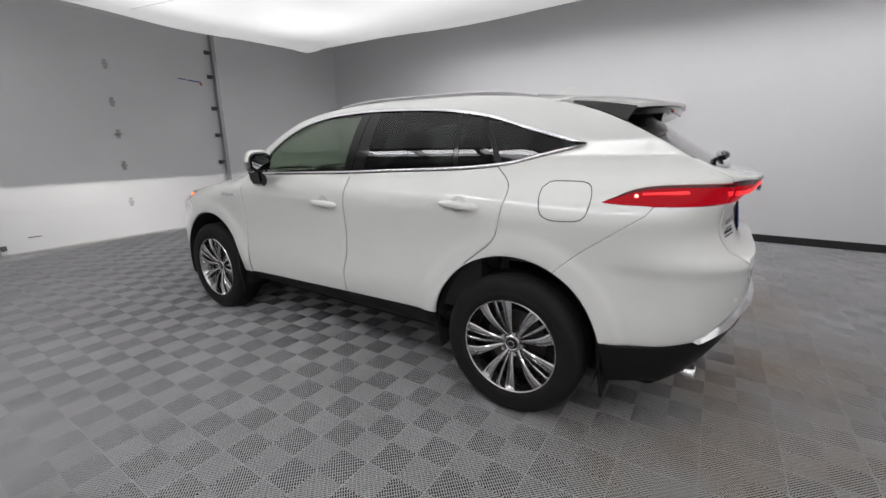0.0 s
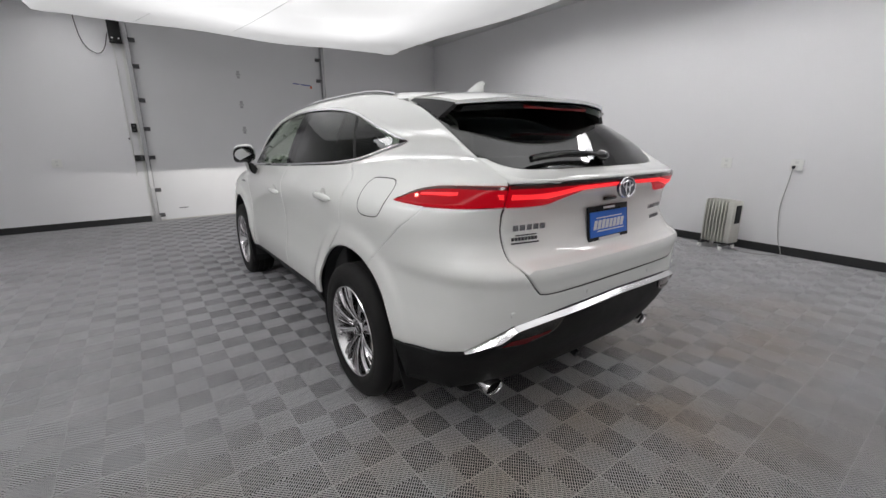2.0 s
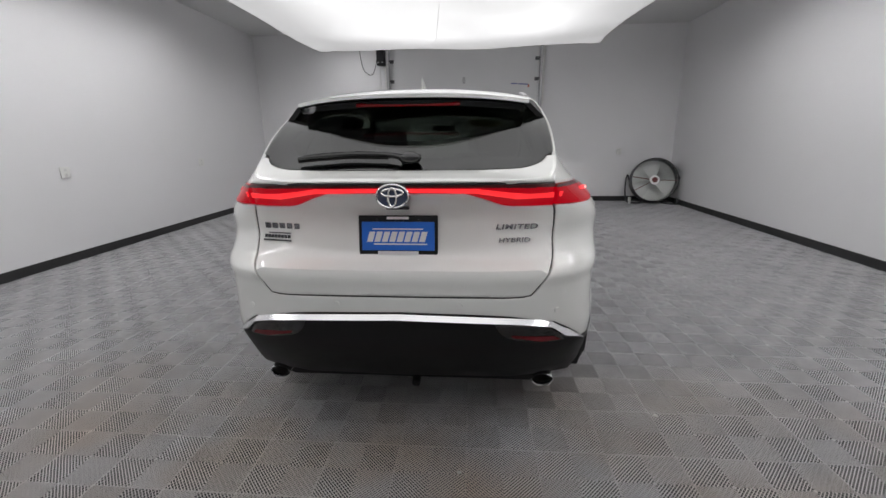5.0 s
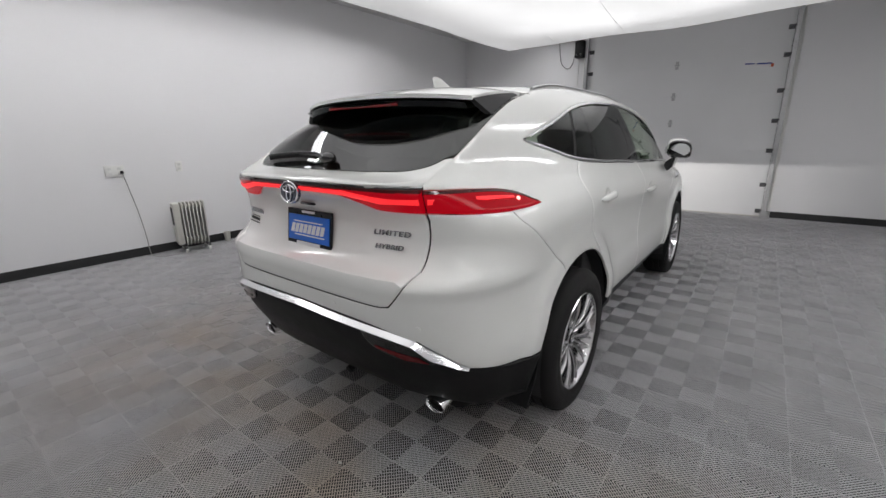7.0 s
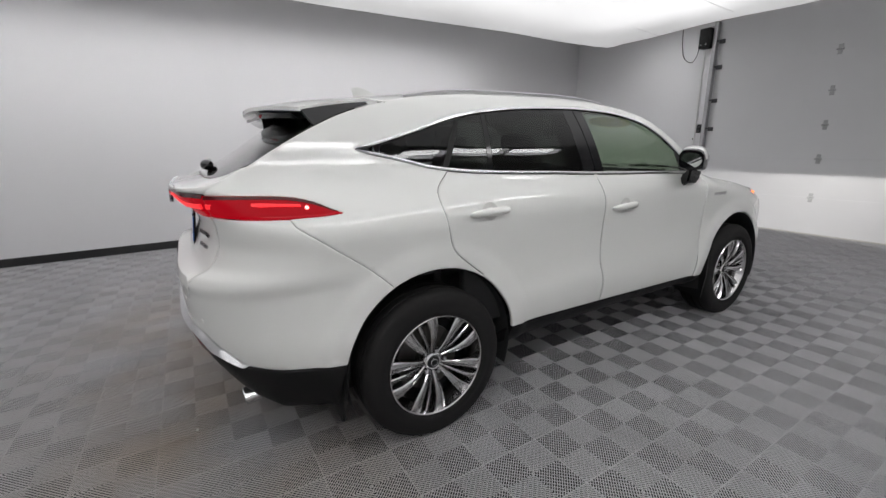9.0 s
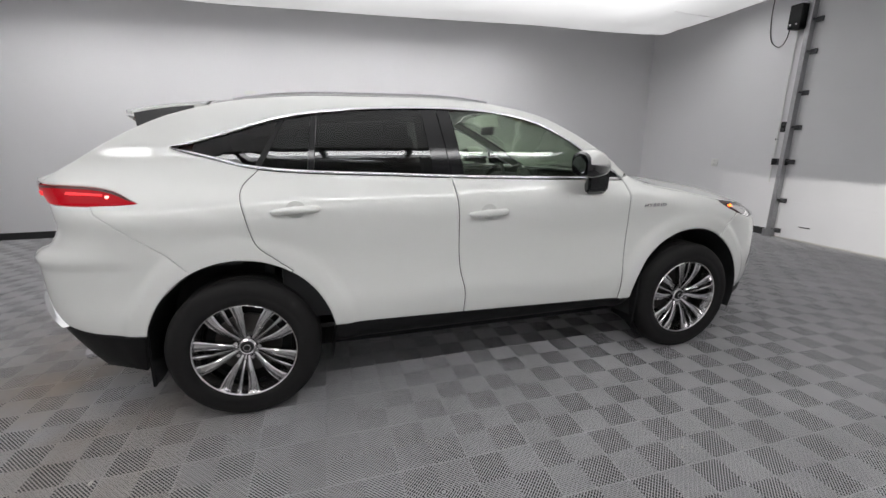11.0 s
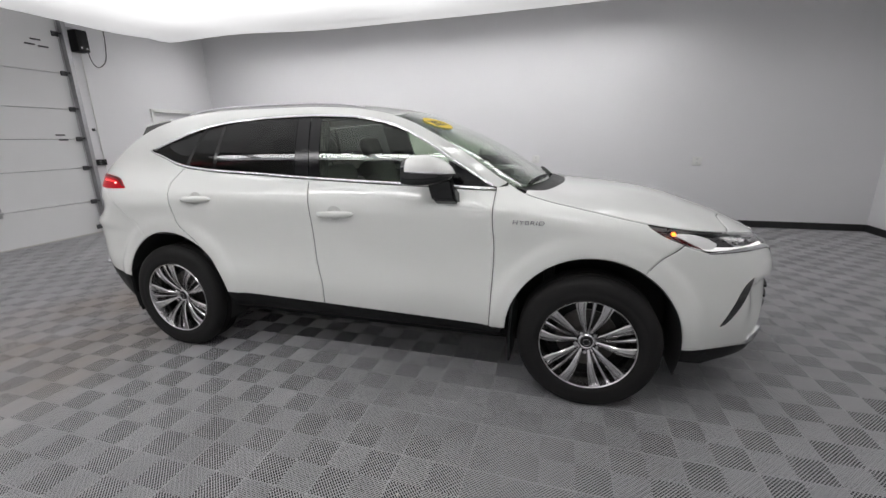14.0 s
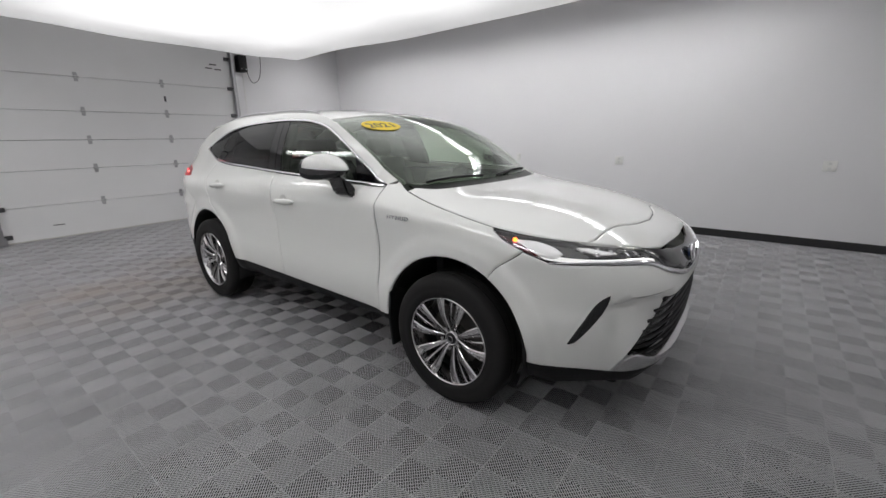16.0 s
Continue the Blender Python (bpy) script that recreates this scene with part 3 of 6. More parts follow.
def sectional_door(name, x0, x1, y, inward, seams, hinge_xs, mat, label, joint=0.005):
    """An overhead door: stacked sections, hinges, rollers, side tracks and floor seal. inward: +1 if the room lies at greater y."""
    door = tagged(thing(name, (0, 0, 0), label, "door"), kind="structure")
    zs = [0.012, *seams, 3.2]
    for z0, z1 in zip(zs, zs[1:]):
        bm = bmesh.new()
        box(bm, ((x0 + x1) / 2, y - inward * 0.03, (z0 + z1) / 2), (x1 - x0 - 0.01, 0.05, z1 - z0 - joint), joint * 0.7, None, 2)
        part("door_section", bm, mat, door, smooth=0)
    bm = bmesh.new()
    box(bm, ((x0 + x1) / 2, y - inward * 0.02, 0.008), (x1 - x0, 0.05, 0.016), 0.004)
    part("floor_seal", bm, M_CREAM, door, "pale rubber floor seal")
    for hx in hinge_xs:
        for z in seams:
            bm = bmesh.new()
            for dz in (-0.040, 0.040):
                box(bm, (hx, y + inward * 0.002, z + dz), (0.050, 0.006, 0.050), 0.002)
            rod(bm, (hx - 0.038, y + inward * 0.010, z), (hx + 0.038, y + inward * 0.010, z), 0.011, 10)
            part("hinge", bm, M_GALV, door, "galvanised door hinge")
    for jx, sgn in ((x0, 1), (x1, -1)):
        bm = bmesh.new()
        box(bm, (jx - sgn * 0.01, y + inward * 0.05, 1.62), (0.006, 0.085, 3.2))
        box(bm, (jx - sgn * 0.035, y + inward * 0.094, 1.62), (0.055, 0.006, 3.2), 0.002)
        box(bm, (jx - sgn * 0.06, y + inward * 0.080, 1.62), (0.006, 0.03, 3.2))
        part("track", bm, M_GALV, door, "galvanised steel track")
        for z in [0.10, *seams, 2.92]:
            bm = bmesh.new()
            box(bm, (jx + sgn * 0.045, y + inward * 0.012, z), (0.085, 0.022, 0.065), 0.003)
            rod(bm, (jx + sgn * 0.05, y + inward * 0.03, z + 0.01), (jx - sgn * 0.03, y + inward * 0.05, z + 0.01), 0.009, 8)
            bmesh.ops.create_uvsphere(bm, u_segments=10, v_segments=6, radius=0.022, matrix=Matrix.Translation((jx - sgn * 0.02, y + inward * 0.052, z + 0.01)))
            part("roller_bracket", bm, M_DARKSTEEL, door, "dark steel roller bracket")
        bm = bmesh.new()
        box(bm, (jx - sgn * 0.05, y + inward * 0.05, 0.055), (0.13, 0.09, 0.11), 0.004)
        part("track_foot", bm, M_GALV, door, "galvanised track foot")
        bm = bmesh.new()
        box(bm, (jx - sgn * 0.085, y + inward * 0.004, 1.65), (0.05, 0.014, 3.3), 0.003)
        part("jamb_strip", bm, M_WPLASTIC, door, "white jamb strip")
    return door


d1 = sectional_door("door_front", *D1, YF, -1, (0.538, 1.09, 1.556, 2.01, 2.53), (0.055,), M_DOOR, "grey steel sectional overhead door, closed", 0.0007)
d2 = sectional_door("door_back", *D2, YB, 1, (0.507, 1.027, 1.462, 1.89, 2.39), (-0.585, 0.573), M_DOOR2, "white steel sectional overhead door, closed")
# markings on the front door
for cx, cz, w, h_, mat, label in ((1.10, 2.447, 0.13, 0.018, M_SIGNBLUE, "blue marking"), (1.29, 2.434, 0.20, 0.020, M_SIGNBLUE, "blue marking"), (1.395, 2.40, 0.035, 0.05, M_SIGNRED, "orange marking")):
    bm = bmesh.new()
    box(bm, (cx, YF + 0.003, cz), (w, 0.006, h_), 0.001, Matrix.Rotation(radians(3), 3, "Y"))
    part("marking", bm, mat, d1, label)
bm = bmesh.new()
box(bm, (-1.12, YF - 0.0, 0.20), (0.14, 0.012, 0.012), 0.003)
part("lift_handle", bm, M_DARKSTEEL, d1, "dark lift handle")
bm = bmesh.new()
box(bm, (1.18, YB + 0.0, 0.20), (0.14, 0.012, 0.012), 0.003)
part("lift_handle", bm, M_DARKSTEEL, d2, "dark lift handle")
# small labels on the back door
for cx, cz in ((-1.50, 2.80), (-1.58, 2.72), (-1.42, 2.73), (-0.60, 2.14), (-1.52, 1.52), (-1.55, 1.45)):
    bm = bmesh.new()
    box(bm, (cx, YB + 0.0, cz), (0.12 if cz != 2.14 else 0.03, 0.014, 0.02 if cz != 2.14 else 0.09), 0.002)
    part("label_bar", bm, M_DARKSTEEL, d2, "small grey label")

# person door in the back wall
pd = tagged(thing("door_side", ((PD[0] + PD[1]) / 2, YB, 0), "white closed personnel door in a white frame", "door"), kind="structure")
bm = bmesh.new()
box(bm, (0, -0.05, 0.97), (PD[1] - PD[0] - 0.09, 0.045, 1.90), 0.003)
part("leaf", bm, M_DOOR2, pd)
for x in (PD[0], PD[1]):
    bm = bmesh.new()
    s = 1 if x == PD[0] else -1
    box(bm, (x - (PD[0] + PD[1]) / 2 + s * 0.018, -0.03, 0.985), (0.06, 0.15, 1.97), 0.004)
    part("frame", bm, M_WPLASTIC, pd)
bm = bmesh.new()
box(bm, (0, -0.03, 1.945), (PD[1] - PD[0] - 0.03, 0.15, 0.06), 0.004)
part("frame", bm, M_WPLASTIC, pd)
bm = bmesh.new()
rod(bm, (0.36, -0.03, 0.95), (0.36, 0.03, 0.95), 0.012, 10)
rod(bm, (0.36, 0.03, 0.95), (0.26, 0.03, 0.95), 0.010, 10)
part("lever_handle", bm, M_SATIN, pd, "satin lever handle")

# ---- light fabric under the ceiling ----
SX0, SX1, SY0, SY1, SZ = -2.42, 2.30, -4.72, 3.82, 2.875
scrim = thing("light_ceiling", ((SX0 + SX1) / 2, (SY0 + SY1) / 2, SZ), "glowing white stretched fabric light ceiling", "light")
bm = bmesh.new()
n, m = 34, 60
verts = {}
for i in range(n + 1):
    for j in range(m + 1):
        u, v = i / n, j / m
        x, y = SX0 + (SX1 - SX0) * u, SY0 + (SY1 - SY0) * v
        rim = max(abs(2 * u - 1), abs(2 * v - 1))
        belly = -0.05 * (1 - (2 * u - 1) ** 4) * (1 - (2 * v - 1) ** 6) - 0.045 * (1 - min(abs(2 * u - 1), abs(2 * v - 1)) ** 2)
        sag = -0.022 * (0.5 + 0.5 * math.sin(3.1 * x + 0.7)) * (abs(2 * v - 1) > 0.9) - 0.018 * (0.5 + 0.5 * math.sin(2.3 * y)) * (abs(2 * u - 1) > 0.9)
        wave = 0.012 * noise.noise(Vector((x * 0.9, y * 0.7, 0)))
        verts[i, j] = bm.verts.new((x - (SX0 + SX1) / 2 + 0.04 * (abs(2 * u - 1) > 0.99) * math.sin(1.7 * y), y - (SY0 + SY1) / 2 + 0.05 * (abs(2 * v - 1) > 0.99) * math.sin(1.9 * x), belly + sag + wave))
for i in range(n):
    for j in range(m):
        bm.faces.new((verts[i, j], verts[i, j + 1], verts[i + 1, j + 1], verts[i + 1, j]))
cloth = part("fabric", bm, M_SCRIM, scrim, "glowing white fabric", 180)
M_PIPE = material("frame_tube", (0.7, 0.7, 0.7), 0.5)
w, l = (SX1 - SX0) / 2, (SY1 - SY0) / 2
for a, b in (((-w, -l), (w, -l)), ((w, -l), (w, l)), ((w, l), (-w, l)), ((-w, l), (-w, -l))):
    bm = bmesh.new()
    rod(bm, (*a, 0.03), (*b, 0.03), 0.018, 8)
    part("frame_tube", bm, M_PIPE, scrim, "white frame tube")
for x in (-w, w):
    for y in (-l, 0, l):
        bm = bmesh.new()
        rod(bm, (x, y, 0.03), (x, y, ZC - SZ), 0.003, 6)
        part("hanger", bm, M_GALV, scrim, "thin hanging wire")
# seams in the fabric
for y0, x0, y1, x1 in ((1.2, -0.1, 3.4, -0.35), (3.0, -1.30, 3.9 - 0.1, -1.48)):
    pts = []
    for t in np.linspace(0, 1, 14):
        x, y = x0 + (x1 - x0) * t, y0 + (y1 - y0) * t
        pts.append((x - (SX0 + SX1) / 2, y - (SY0 + SY1) / 2, -0.04 - 0.05 * (1 - (2 * (x - SX0) / (SX1 - SX0) - 1) ** 4) * (1 - (2 * (y - SY0) / (SY1 - SY0) - 1) ** 6) - 0.012))
    part("seam", tube(pts, 0.003, 5), M_PIPE, scrim, "sewn seam")


def ceiling_panel(x, y, length=1.2):
    """A flat light panel in the ceiling between the fabric and the wall: deep steel frame, glowing diffuser."""
    ob = thing("ceiling_light", (x, y, ZC), "lit white rectangular light panel under the ceiling", "light", "light panels along the walls")
    for cx, cy, sx, sy in ((-0.235, 0, 0.03, length + 0.06), (0.235, 0, 0.03, length + 0.06), (0, -length / 2 - 0.015, 0.44, 0.03), (0, length / 2 + 0.015, 0.44, 0.03)):
        bm = bmesh.new()
        box(bm, (cx, cy, -0.085), (sx, sy, 0.17), 0.003)
        part("frame_bar", bm, M_GALV, ob)
    bm = bmesh.new()
    box(bm, (0, 0, -0.018), (0.438, length - 0.002, 0.012), 0.002)
    part("diffuser", bm, M_TUBE, ob, "glowing white diffuser")


for k in range(6):
    ceiling_panel(-3.34, -4.45 + 1.29 * k)
    ceiling_panel(3.22, -4.45 + 1.28 * k)
# one more panel, added out of view to brighten the front left corner
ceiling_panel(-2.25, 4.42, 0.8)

# ---- door openers, boxes, outlets ----
def opener(x, y, z, inward, flip):
    ob = thing("door_opener", (x, y, z), "black side-mounted door opener box with looped cable", "opener")
    bm = bmesh.new()
    box(bm, (0, inward * 0.10, 0), (0.16, 0.17, 0.30), 0.012, None, 2)
    part("housing", bm, M_BPLASTIC, ob)
    for k in (-1, 1):
        bm = bmesh.new()
        rod(bm, (k * 0.04, inward * 0.185, -0.10), (k * 0.04, inward * 0.192, -0.10), 0.013, 10)
        part("indicator", bm, M_SATIN, ob, "pale indicator window")
    bm = bmesh.new()
    box(bm, (-flip * 0.05, inward * 0.01, 0.02), (0.14, 0.02, 0.34), 0.004)
    part("bracket", bm, M_GALV, ob, "steel bracket")
    pts = curve([(flip * 0.09, inward * 0.10, -0.02), (flip * 0.16, inward * 0.05, -0.24), (flip * 0.26, inward * 0.03, -0.32), (flip * 0.40, inward * 0.02, -0.20), (flip * 0.46, inward * 0.008, 0.10), (flip * 0.46, inward * 0.006, 0.40)], 0.04)
    part("cable", tube(pts, 0.006, 6), M_BPLASTIC, ob, "dark looped cable")
    bm = bmesh.new()
    rod(bm, (flip * 0.045, inward * 0.02, -0.15), (flip * 0.045, inward * 0.02, -2.2), 0.008, 8)
    part("conduit", bm, M_WPLASTIC, ob, "thin white conduit")


opener(-1.66, YF, 2.99, -1, -1)
opener(-2.0, YB, 2.86, 1, -1)


def wall_box(x, y, z, w, h_, d, inward, label, mat):
    ob = thing("control_box", (x, y, z), label, "control")
    bm = bmesh.new()
    box(bm, (0, inward * d / 2, 0), (w, d, h_), 0.004, None, 2)
    body = part("housing", bm, mat, ob)
    for k in (-1, 1):
        bm = bmesh.new()
        rod(bm, (0, inward * d, k * h_ * 0.25), (0, inward * (d + 0.008), k * h_ * 0.25), min(w, h_) * 0.22, 12)
        part("button", bm, M_DARKSTEEL, ob)


wall_box(-1.63, YF, 1.57, 0.075, 0.14, 0.05, -1, "small black push-button station on the wall", M_BPLASTIC)
wall_box(-1.60, YF, 1.085, 0.20, 0.09, 0.06, -1, "black sensor box beside the overhead door", M_BPLASTIC)
wall_box(-1.72, YF, 1.40, 0.03, 0.03, 0.02, -1, "tiny dark button on the wall", M_DARKSTEEL)
wall_box(-1.95, YB, 1.10, 0.20, 0.09, 0.06, 1, "black sensor box beside the overhead door", M_BPLASTIC)
wall_box(-1.99, YB, 1.60, 0.04, 0.04, 0.02, 1, "tiny dark button on the wall", M_DARKSTEEL)


def outlet(x, y, z, inward, w=0.12, axis="x", label="white electrical outlet plate on the wall"):
    """A cover plate with two sockets; inward: its normal along the given axis."""
    rot = {("x", 1): 90, ("x", -1): -90, ("y", 1): 180, ("y", -1): 0}[(axis, inward)]
    ob = thing("outlet", None, label, "outlet", "outlets round the room", Matrix.Translation((x, y, z)) @ Matrix.Rotation(radians(rot), 4, "Z"))
    bm = bmesh.new()
    box(bm, (0, -0.006, 0), (w, 0.012, 0.125), 0.005, None, 2)
    part("cover_plate", bm, M_WPLASTIC, ob)
    for k in ((-1, 1) if w > 0.15 else (0,)):
        for dz in (-0.028, 0.028):
            bm = bmesh.new()
            box(bm, (k * w * 0.24, -0.013, dz), (0.034, 0.005, 0.028), 0.002)
            for s in (-1, 1):
                box(bm, (k * w * 0.24 + s * 0.007, -0.0155, dz), (0.003, 0.003, 0.010))
            part("socket", bm, M_OUTLET, ob)


M_OUTLET = material("socket_face", (0.64, 0.64, 0.63), 0.4)
outlet(XL, -1.72, 1.035, 1, 0.19)
outlet(XL, -1.045, 1.052, 1, 0.075)
outlet(XL, 0.70, 1.03, 1, 0.12)
outlet(XL, 3.15, 1.01, 1, 0.13)
outlet(XR, -1.78, 1.065, -1, 0.12)
outlet(XR, -1.06, 1.06, -1, 0.12)
outlet(XR, 0.70, 1.055, -1, 0.12)
outlet(-2.68, YF, 1.03, -1, 0.12, "y")
outlet(3.35, YF, 1.05, -1, 0.10, "y", "small white outlet plate on the wall")


# ---- oil radiators, fan, cables, scraps ----
def radiator(m, label):
    ob = thing("oil_radiator", None, label, "heater", "oil radiators", m)
    for k in range(7):
        bm = bmesh.new()
        x = -0.125 + 0.04 * k
        vs = []
        for z, hw in ((0.09, 0.085), (0.11, 0.10), (0.36, 0.104), (0.60, 0.10), (0.625, 0.085)):
            vs.append([bm.verts.new((x + s * 0.006 + (0.004 if abs(y) < 0.5 else 0) * s, y * hw, z)) for s, y in ((-1, -1), (-1, -0.3), (-1, 0.3), (-1, 1), (1, 1), (1, 0.3), (1, -0.3), (1, -1))])
        for a, b in zip(vs, vs[1:]):
            for i in range(8):
                bm.faces.new((a[i], a[(i + 1) % 8], b[(i + 1) % 8], b[i]))
        bm.faces.new(vs[0])
        bm.faces.new(vs[-1])
        part("fin", bm, M_CREAM, ob)
    for z in (0.15, 0.57):
        bm = bmesh.new()
        rod(bm, (-0.13, 0, z), (0.13, 0, z), 0.026, 12)
        part("pipe", bm, M_CREAM, ob)
    bm = bmesh.new()
    box(bm, (-0.185, 0, 0.36), (0.075, 0.20, 0.52), 0.015, None, 2)
    part("control_box", bm, M_CREAM, ob, "cream control box with dark edge")
    bm = bmesh.new()
    box(bm, (-0.226, 0, 0.46), (0.012, 0.10, 0.22), 0.004)
    part("control_panel", bm, M_BPLASTIC, ob, "dark control panel")
    for x in (-0.15, 0.11):
        bm = bmesh.new()
        box(bm, (x, 0, 0.065), (0.035, 0.28, 0.02), 0.004)
        part("foot_bar", bm, M_DARKSTEEL, ob, "dark foot bar")
        for y in (-0.13, 0.13):
            bm = bmesh.new()
            rod(bm, (x - 0.012, y, 0.028), (x + 0.012, y, 0.028), 0.028, 14)
            part("caster", bm, M_WPLASTIC, ob, "pale caster")


radiator(Matrix.Translation((-4.19, -1.06, 0.0)) @ Matrix.Rotation(radians(78), 4, "Z"), "cream oil radiator on casters beside the wall")
radiator(Matrix.Translation((4.20, -1.16, 0.0)) @ Matrix.Rotation(radians(-100), 4, "Z") @ Matrix.Diagonal((-1, 1, 1, 1)), "cream oil radiator on casters beside the wall")


def cable(pts, label, r=0.005):
    ob = thing("power_cable", pts[0], label, "cable")
    o = Vector(pts[0])
    part("cord", tube([p - o for p in curve(pts, 0.04)], r, 6), M_CORD, ob)
    bm = bmesh.new()
    box(bm, (0, 0, 0), (0.03, 0.03, 0.035), 0.006)
    part("plug", bm, M_BPLASTIC, ob, "dark plug")


M_CORD = material("grey_cord", (0.30, 0.30, 0.29), 0.5)
cable([(XL + 0.03, -1.66, 1.02), (XL + 0.03, -1.63, 0.85), (XL + 0.025, -1.58, 0.55), (XL + 0.03, -1.55, 0.25), (XL + 0.03, -1.54, 0.04), (XL + 0.10, -1.54, 0.008), (XL + 0.28, -1.50, 0.008), (XL + 0.33, -1.25, 0.008)], "grey radiator cord hanging from a wall outlet")
cable([(XR - 0.03, -1.76, 1.04), (XR - 0.03, -1.74, 0.85), (XR - 0.025, -1.71, 0.55), (XR - 0.03, -1.75, 0.20), (XR - 0.03, -1.80, 0.04), (XR - 0.12, -1.80, 0.008), (XR - 0.25, -1.60, 0.008), (XR - 0.25, -1.40, 0.008)], "grey radiator cord hanging from a wall outlet")


def drum_fan(m):
    """A floor drum fan leaning back on a tube cradle."""
    ob = thing("drum_fan", None, "silver drum fan on a dark tube cradle", "fan", "", m)
    tilt = Matrix.Translation((0, 0, 0.47)) @ Matrix.Rotation(radians(-10), 4, "X") @ Matrix.Rotation(radians(90), 4, "Z")
    bm = lathe([(-0.16, 0.43), (-0.15, 0.445), (0.15, 0.445), (0.16, 0.43), (0.15, 0.425), (-0.15, 0.425)], 48, True)
    bm.transform(tilt)
    part("drum", bm, M_DARKSTEEL, ob, "dark steel drum")
    bm = lathe([(0.08, 0.42), (0.10, 0.10), (0.10, 0.0)], 48)
    bm.transform(tilt)
    part("back_guard", bm, M_FANGREY, ob, "pale grey blades and back")
    for k in range(3):
        bm = bmesh.new()
        a = k * math.tau / 3 + 0.4
        rows = []
        for r in np.linspace(0.09, 0.40, 7):
            w = 0.35 + 0.25 * (r / 0.4)
            rows.append([bm.verts.new((0.03 + 0.05 * s, r * math.cos(a + s * w), r * math.sin(a + s * w))) for s in (-1, -0.5, 0, 0.5, 1)])
        for p, q in zip(rows, rows[1:]):
            for i in range(4):
                bm.faces.new((p[i], p[i + 1], q[i + 1], q[i]))
        bm.transform(tilt)
        part("blade", bm, M_FANBLADE, ob, "silver fan blade")
    for r in (0.12, 0.20, 0.28, 0.36, 0.42):
        pts = [tilt @ Vector((-0.15, r * math.cos(a), r * math.sin(a))) for a in np.linspace(0, math.tau, 40, endpoint=False)]
        part("guard_ring", tube(pts, 0.0025, 5, True), M_FANGREY, ob)
    for k in range(24):
        a = k * math.tau / 24
        bm = bmesh.new()
        rod(bm, (-0.15, 0.08 * math.cos(a), 0.08 * math.sin(a)), (-0.15, 0.43 * math.cos(a), 0.43 * math.sin(a)), 0.002, 5)
        bm.transform(tilt)
        part("guard_wire", bm, M_FANGREY, ob)
    for a in (0.15, math.pi, 2.6 + math.pi):
        bm = bmesh.new()
        rod(bm, (-0.12, 0, 0), (-0.12, 0.43 * math.cos(a), 0.43 * math.sin(a)), 0.009, 8)
        bm.transform(tilt)
        part("strut", bm, M_SIGNDARK, ob, "dark red-brown strut")
    bm = lathe([(-0.175, 0.0), (-0.175, 0.085), (-0.15, 0.095), (-0.14, 0.0)], 32)
    bm.transform(tilt)
    hub = part("hub_plate", bm, M_WPLASTIC, ob, "white hub badge with red middle")
    bm = lathe([(-0.179, 0.0), (-0.179, 0.052), (-0.172, 0.055)], 28)
    bm.transform(tilt)
    part("hub_disc", bm, M_SIGNDARK, hub, "dark red disc")
    for s in (-1, 1):
        pts = curve([(s * 0.46, 0, 0.47), (s * 0.50, -0.02, 0.58), (s * 0.53, -0.05, 0.45), (s * 0.52, -0.10, 0.15), (s * 0.46, -0.15, 0.03), (s * 0.25, -0.16, 0.025), (s * 0.20, 0.15, 0.025), (s * 0.46, 0.16, 0.03)], 0.05)
        part("cradle_tube", tube(pts, 0.015, 8), M_DARKSTEEL, ob, "dark steel cradle tube")
        bm = bmesh.new()
        rod(bm, (s * 0.44 - 0.02, -0.16, 0.07), (s * 0.44 + 0.02, -0.16, 0.07), 0.07, 18)
        part("wheel", bm, M_WPLASTIC if s < 0 else M_DARKSTEEL, ob, "small transport wheel")


M_FANGREY = material("pale_grey_wire", (0.45, 0.46, 0.45), 0.4, 0.6)
M_FANBLADE = material("fan_blade_silver", (0.50, 0.52, 0.50), 0.45, 0.4)
M_SIGNDARK = material("dark_red", (0.12, 0.02, 0.02), 0.5)
drum_fan(Matrix.Translation((3.98, 5.12, 0.0)) @ Matrix.Rotation(radians(-12), 4, "Z"))

for x, y, w in ((1.205, -1.93, 0.022), (-2.216, -2.122, 0.030), (0.24, -2.351, 0.018), (1.7, 0.6, 0.012), (1.55, -1.05, 0.014), (-1.6, -2.6, 0.012), (2.1, -3.1, 0.02), (-0.4, -3.0, 0.014), (1.9, 1.4, 0.010), (3.5, -3.4, 0.03), (-3.6, -3.9, 0.03)):
    ob = thing("floor_scrap", (x, y, 0.0), "small pale scrap of debris on the floor", "debris", "scraps on the floor")
    bm = bmesh.new()
    bmesh.ops.create_icosphere(bm, subdivisions=1, radius=w / 2)
    for v in bm.verts:
        v.co = Vector((v.co.x * (1 + 0.5 * random.random()), v.co.y * (0.6 + 0.5 * random.random()), max(0, v.co.z * 0.5 + w * 0.1)))
    part("flake", bm, M_LITTER, ob, smooth=0)
ob = thing("cup", (XL + 0.10, -0.62, 0.0), "clear pale plastic cup on the floor", "cup")
bm = bmesh.new()
bmesh.ops.create_cone(bm, cap_ends=False, segments=20, radius1=0.032, radius2=0.045, depth=0.13, matrix=Matrix.Translation((0, 0, 0.066)))
bmesh.ops.create_cone(bm, cap_ends=True, segments=20, radius1=0.032, radius2=0.032, depth=0.004, matrix=Matrix.Translation((0, 0, 0.003)))
part("cup_wall", bm, M_LITTER, ob)
# ---- the car ----
car = thing("suv", (0, 0, 0), "pearl white hybrid SUV with tinted rear glass, lamps lit", "car")
ARCH_R, ARCH_Z = 0.435, 0.393
REAR_AXLE, FRONT_AXLE = -1.345, 1.345


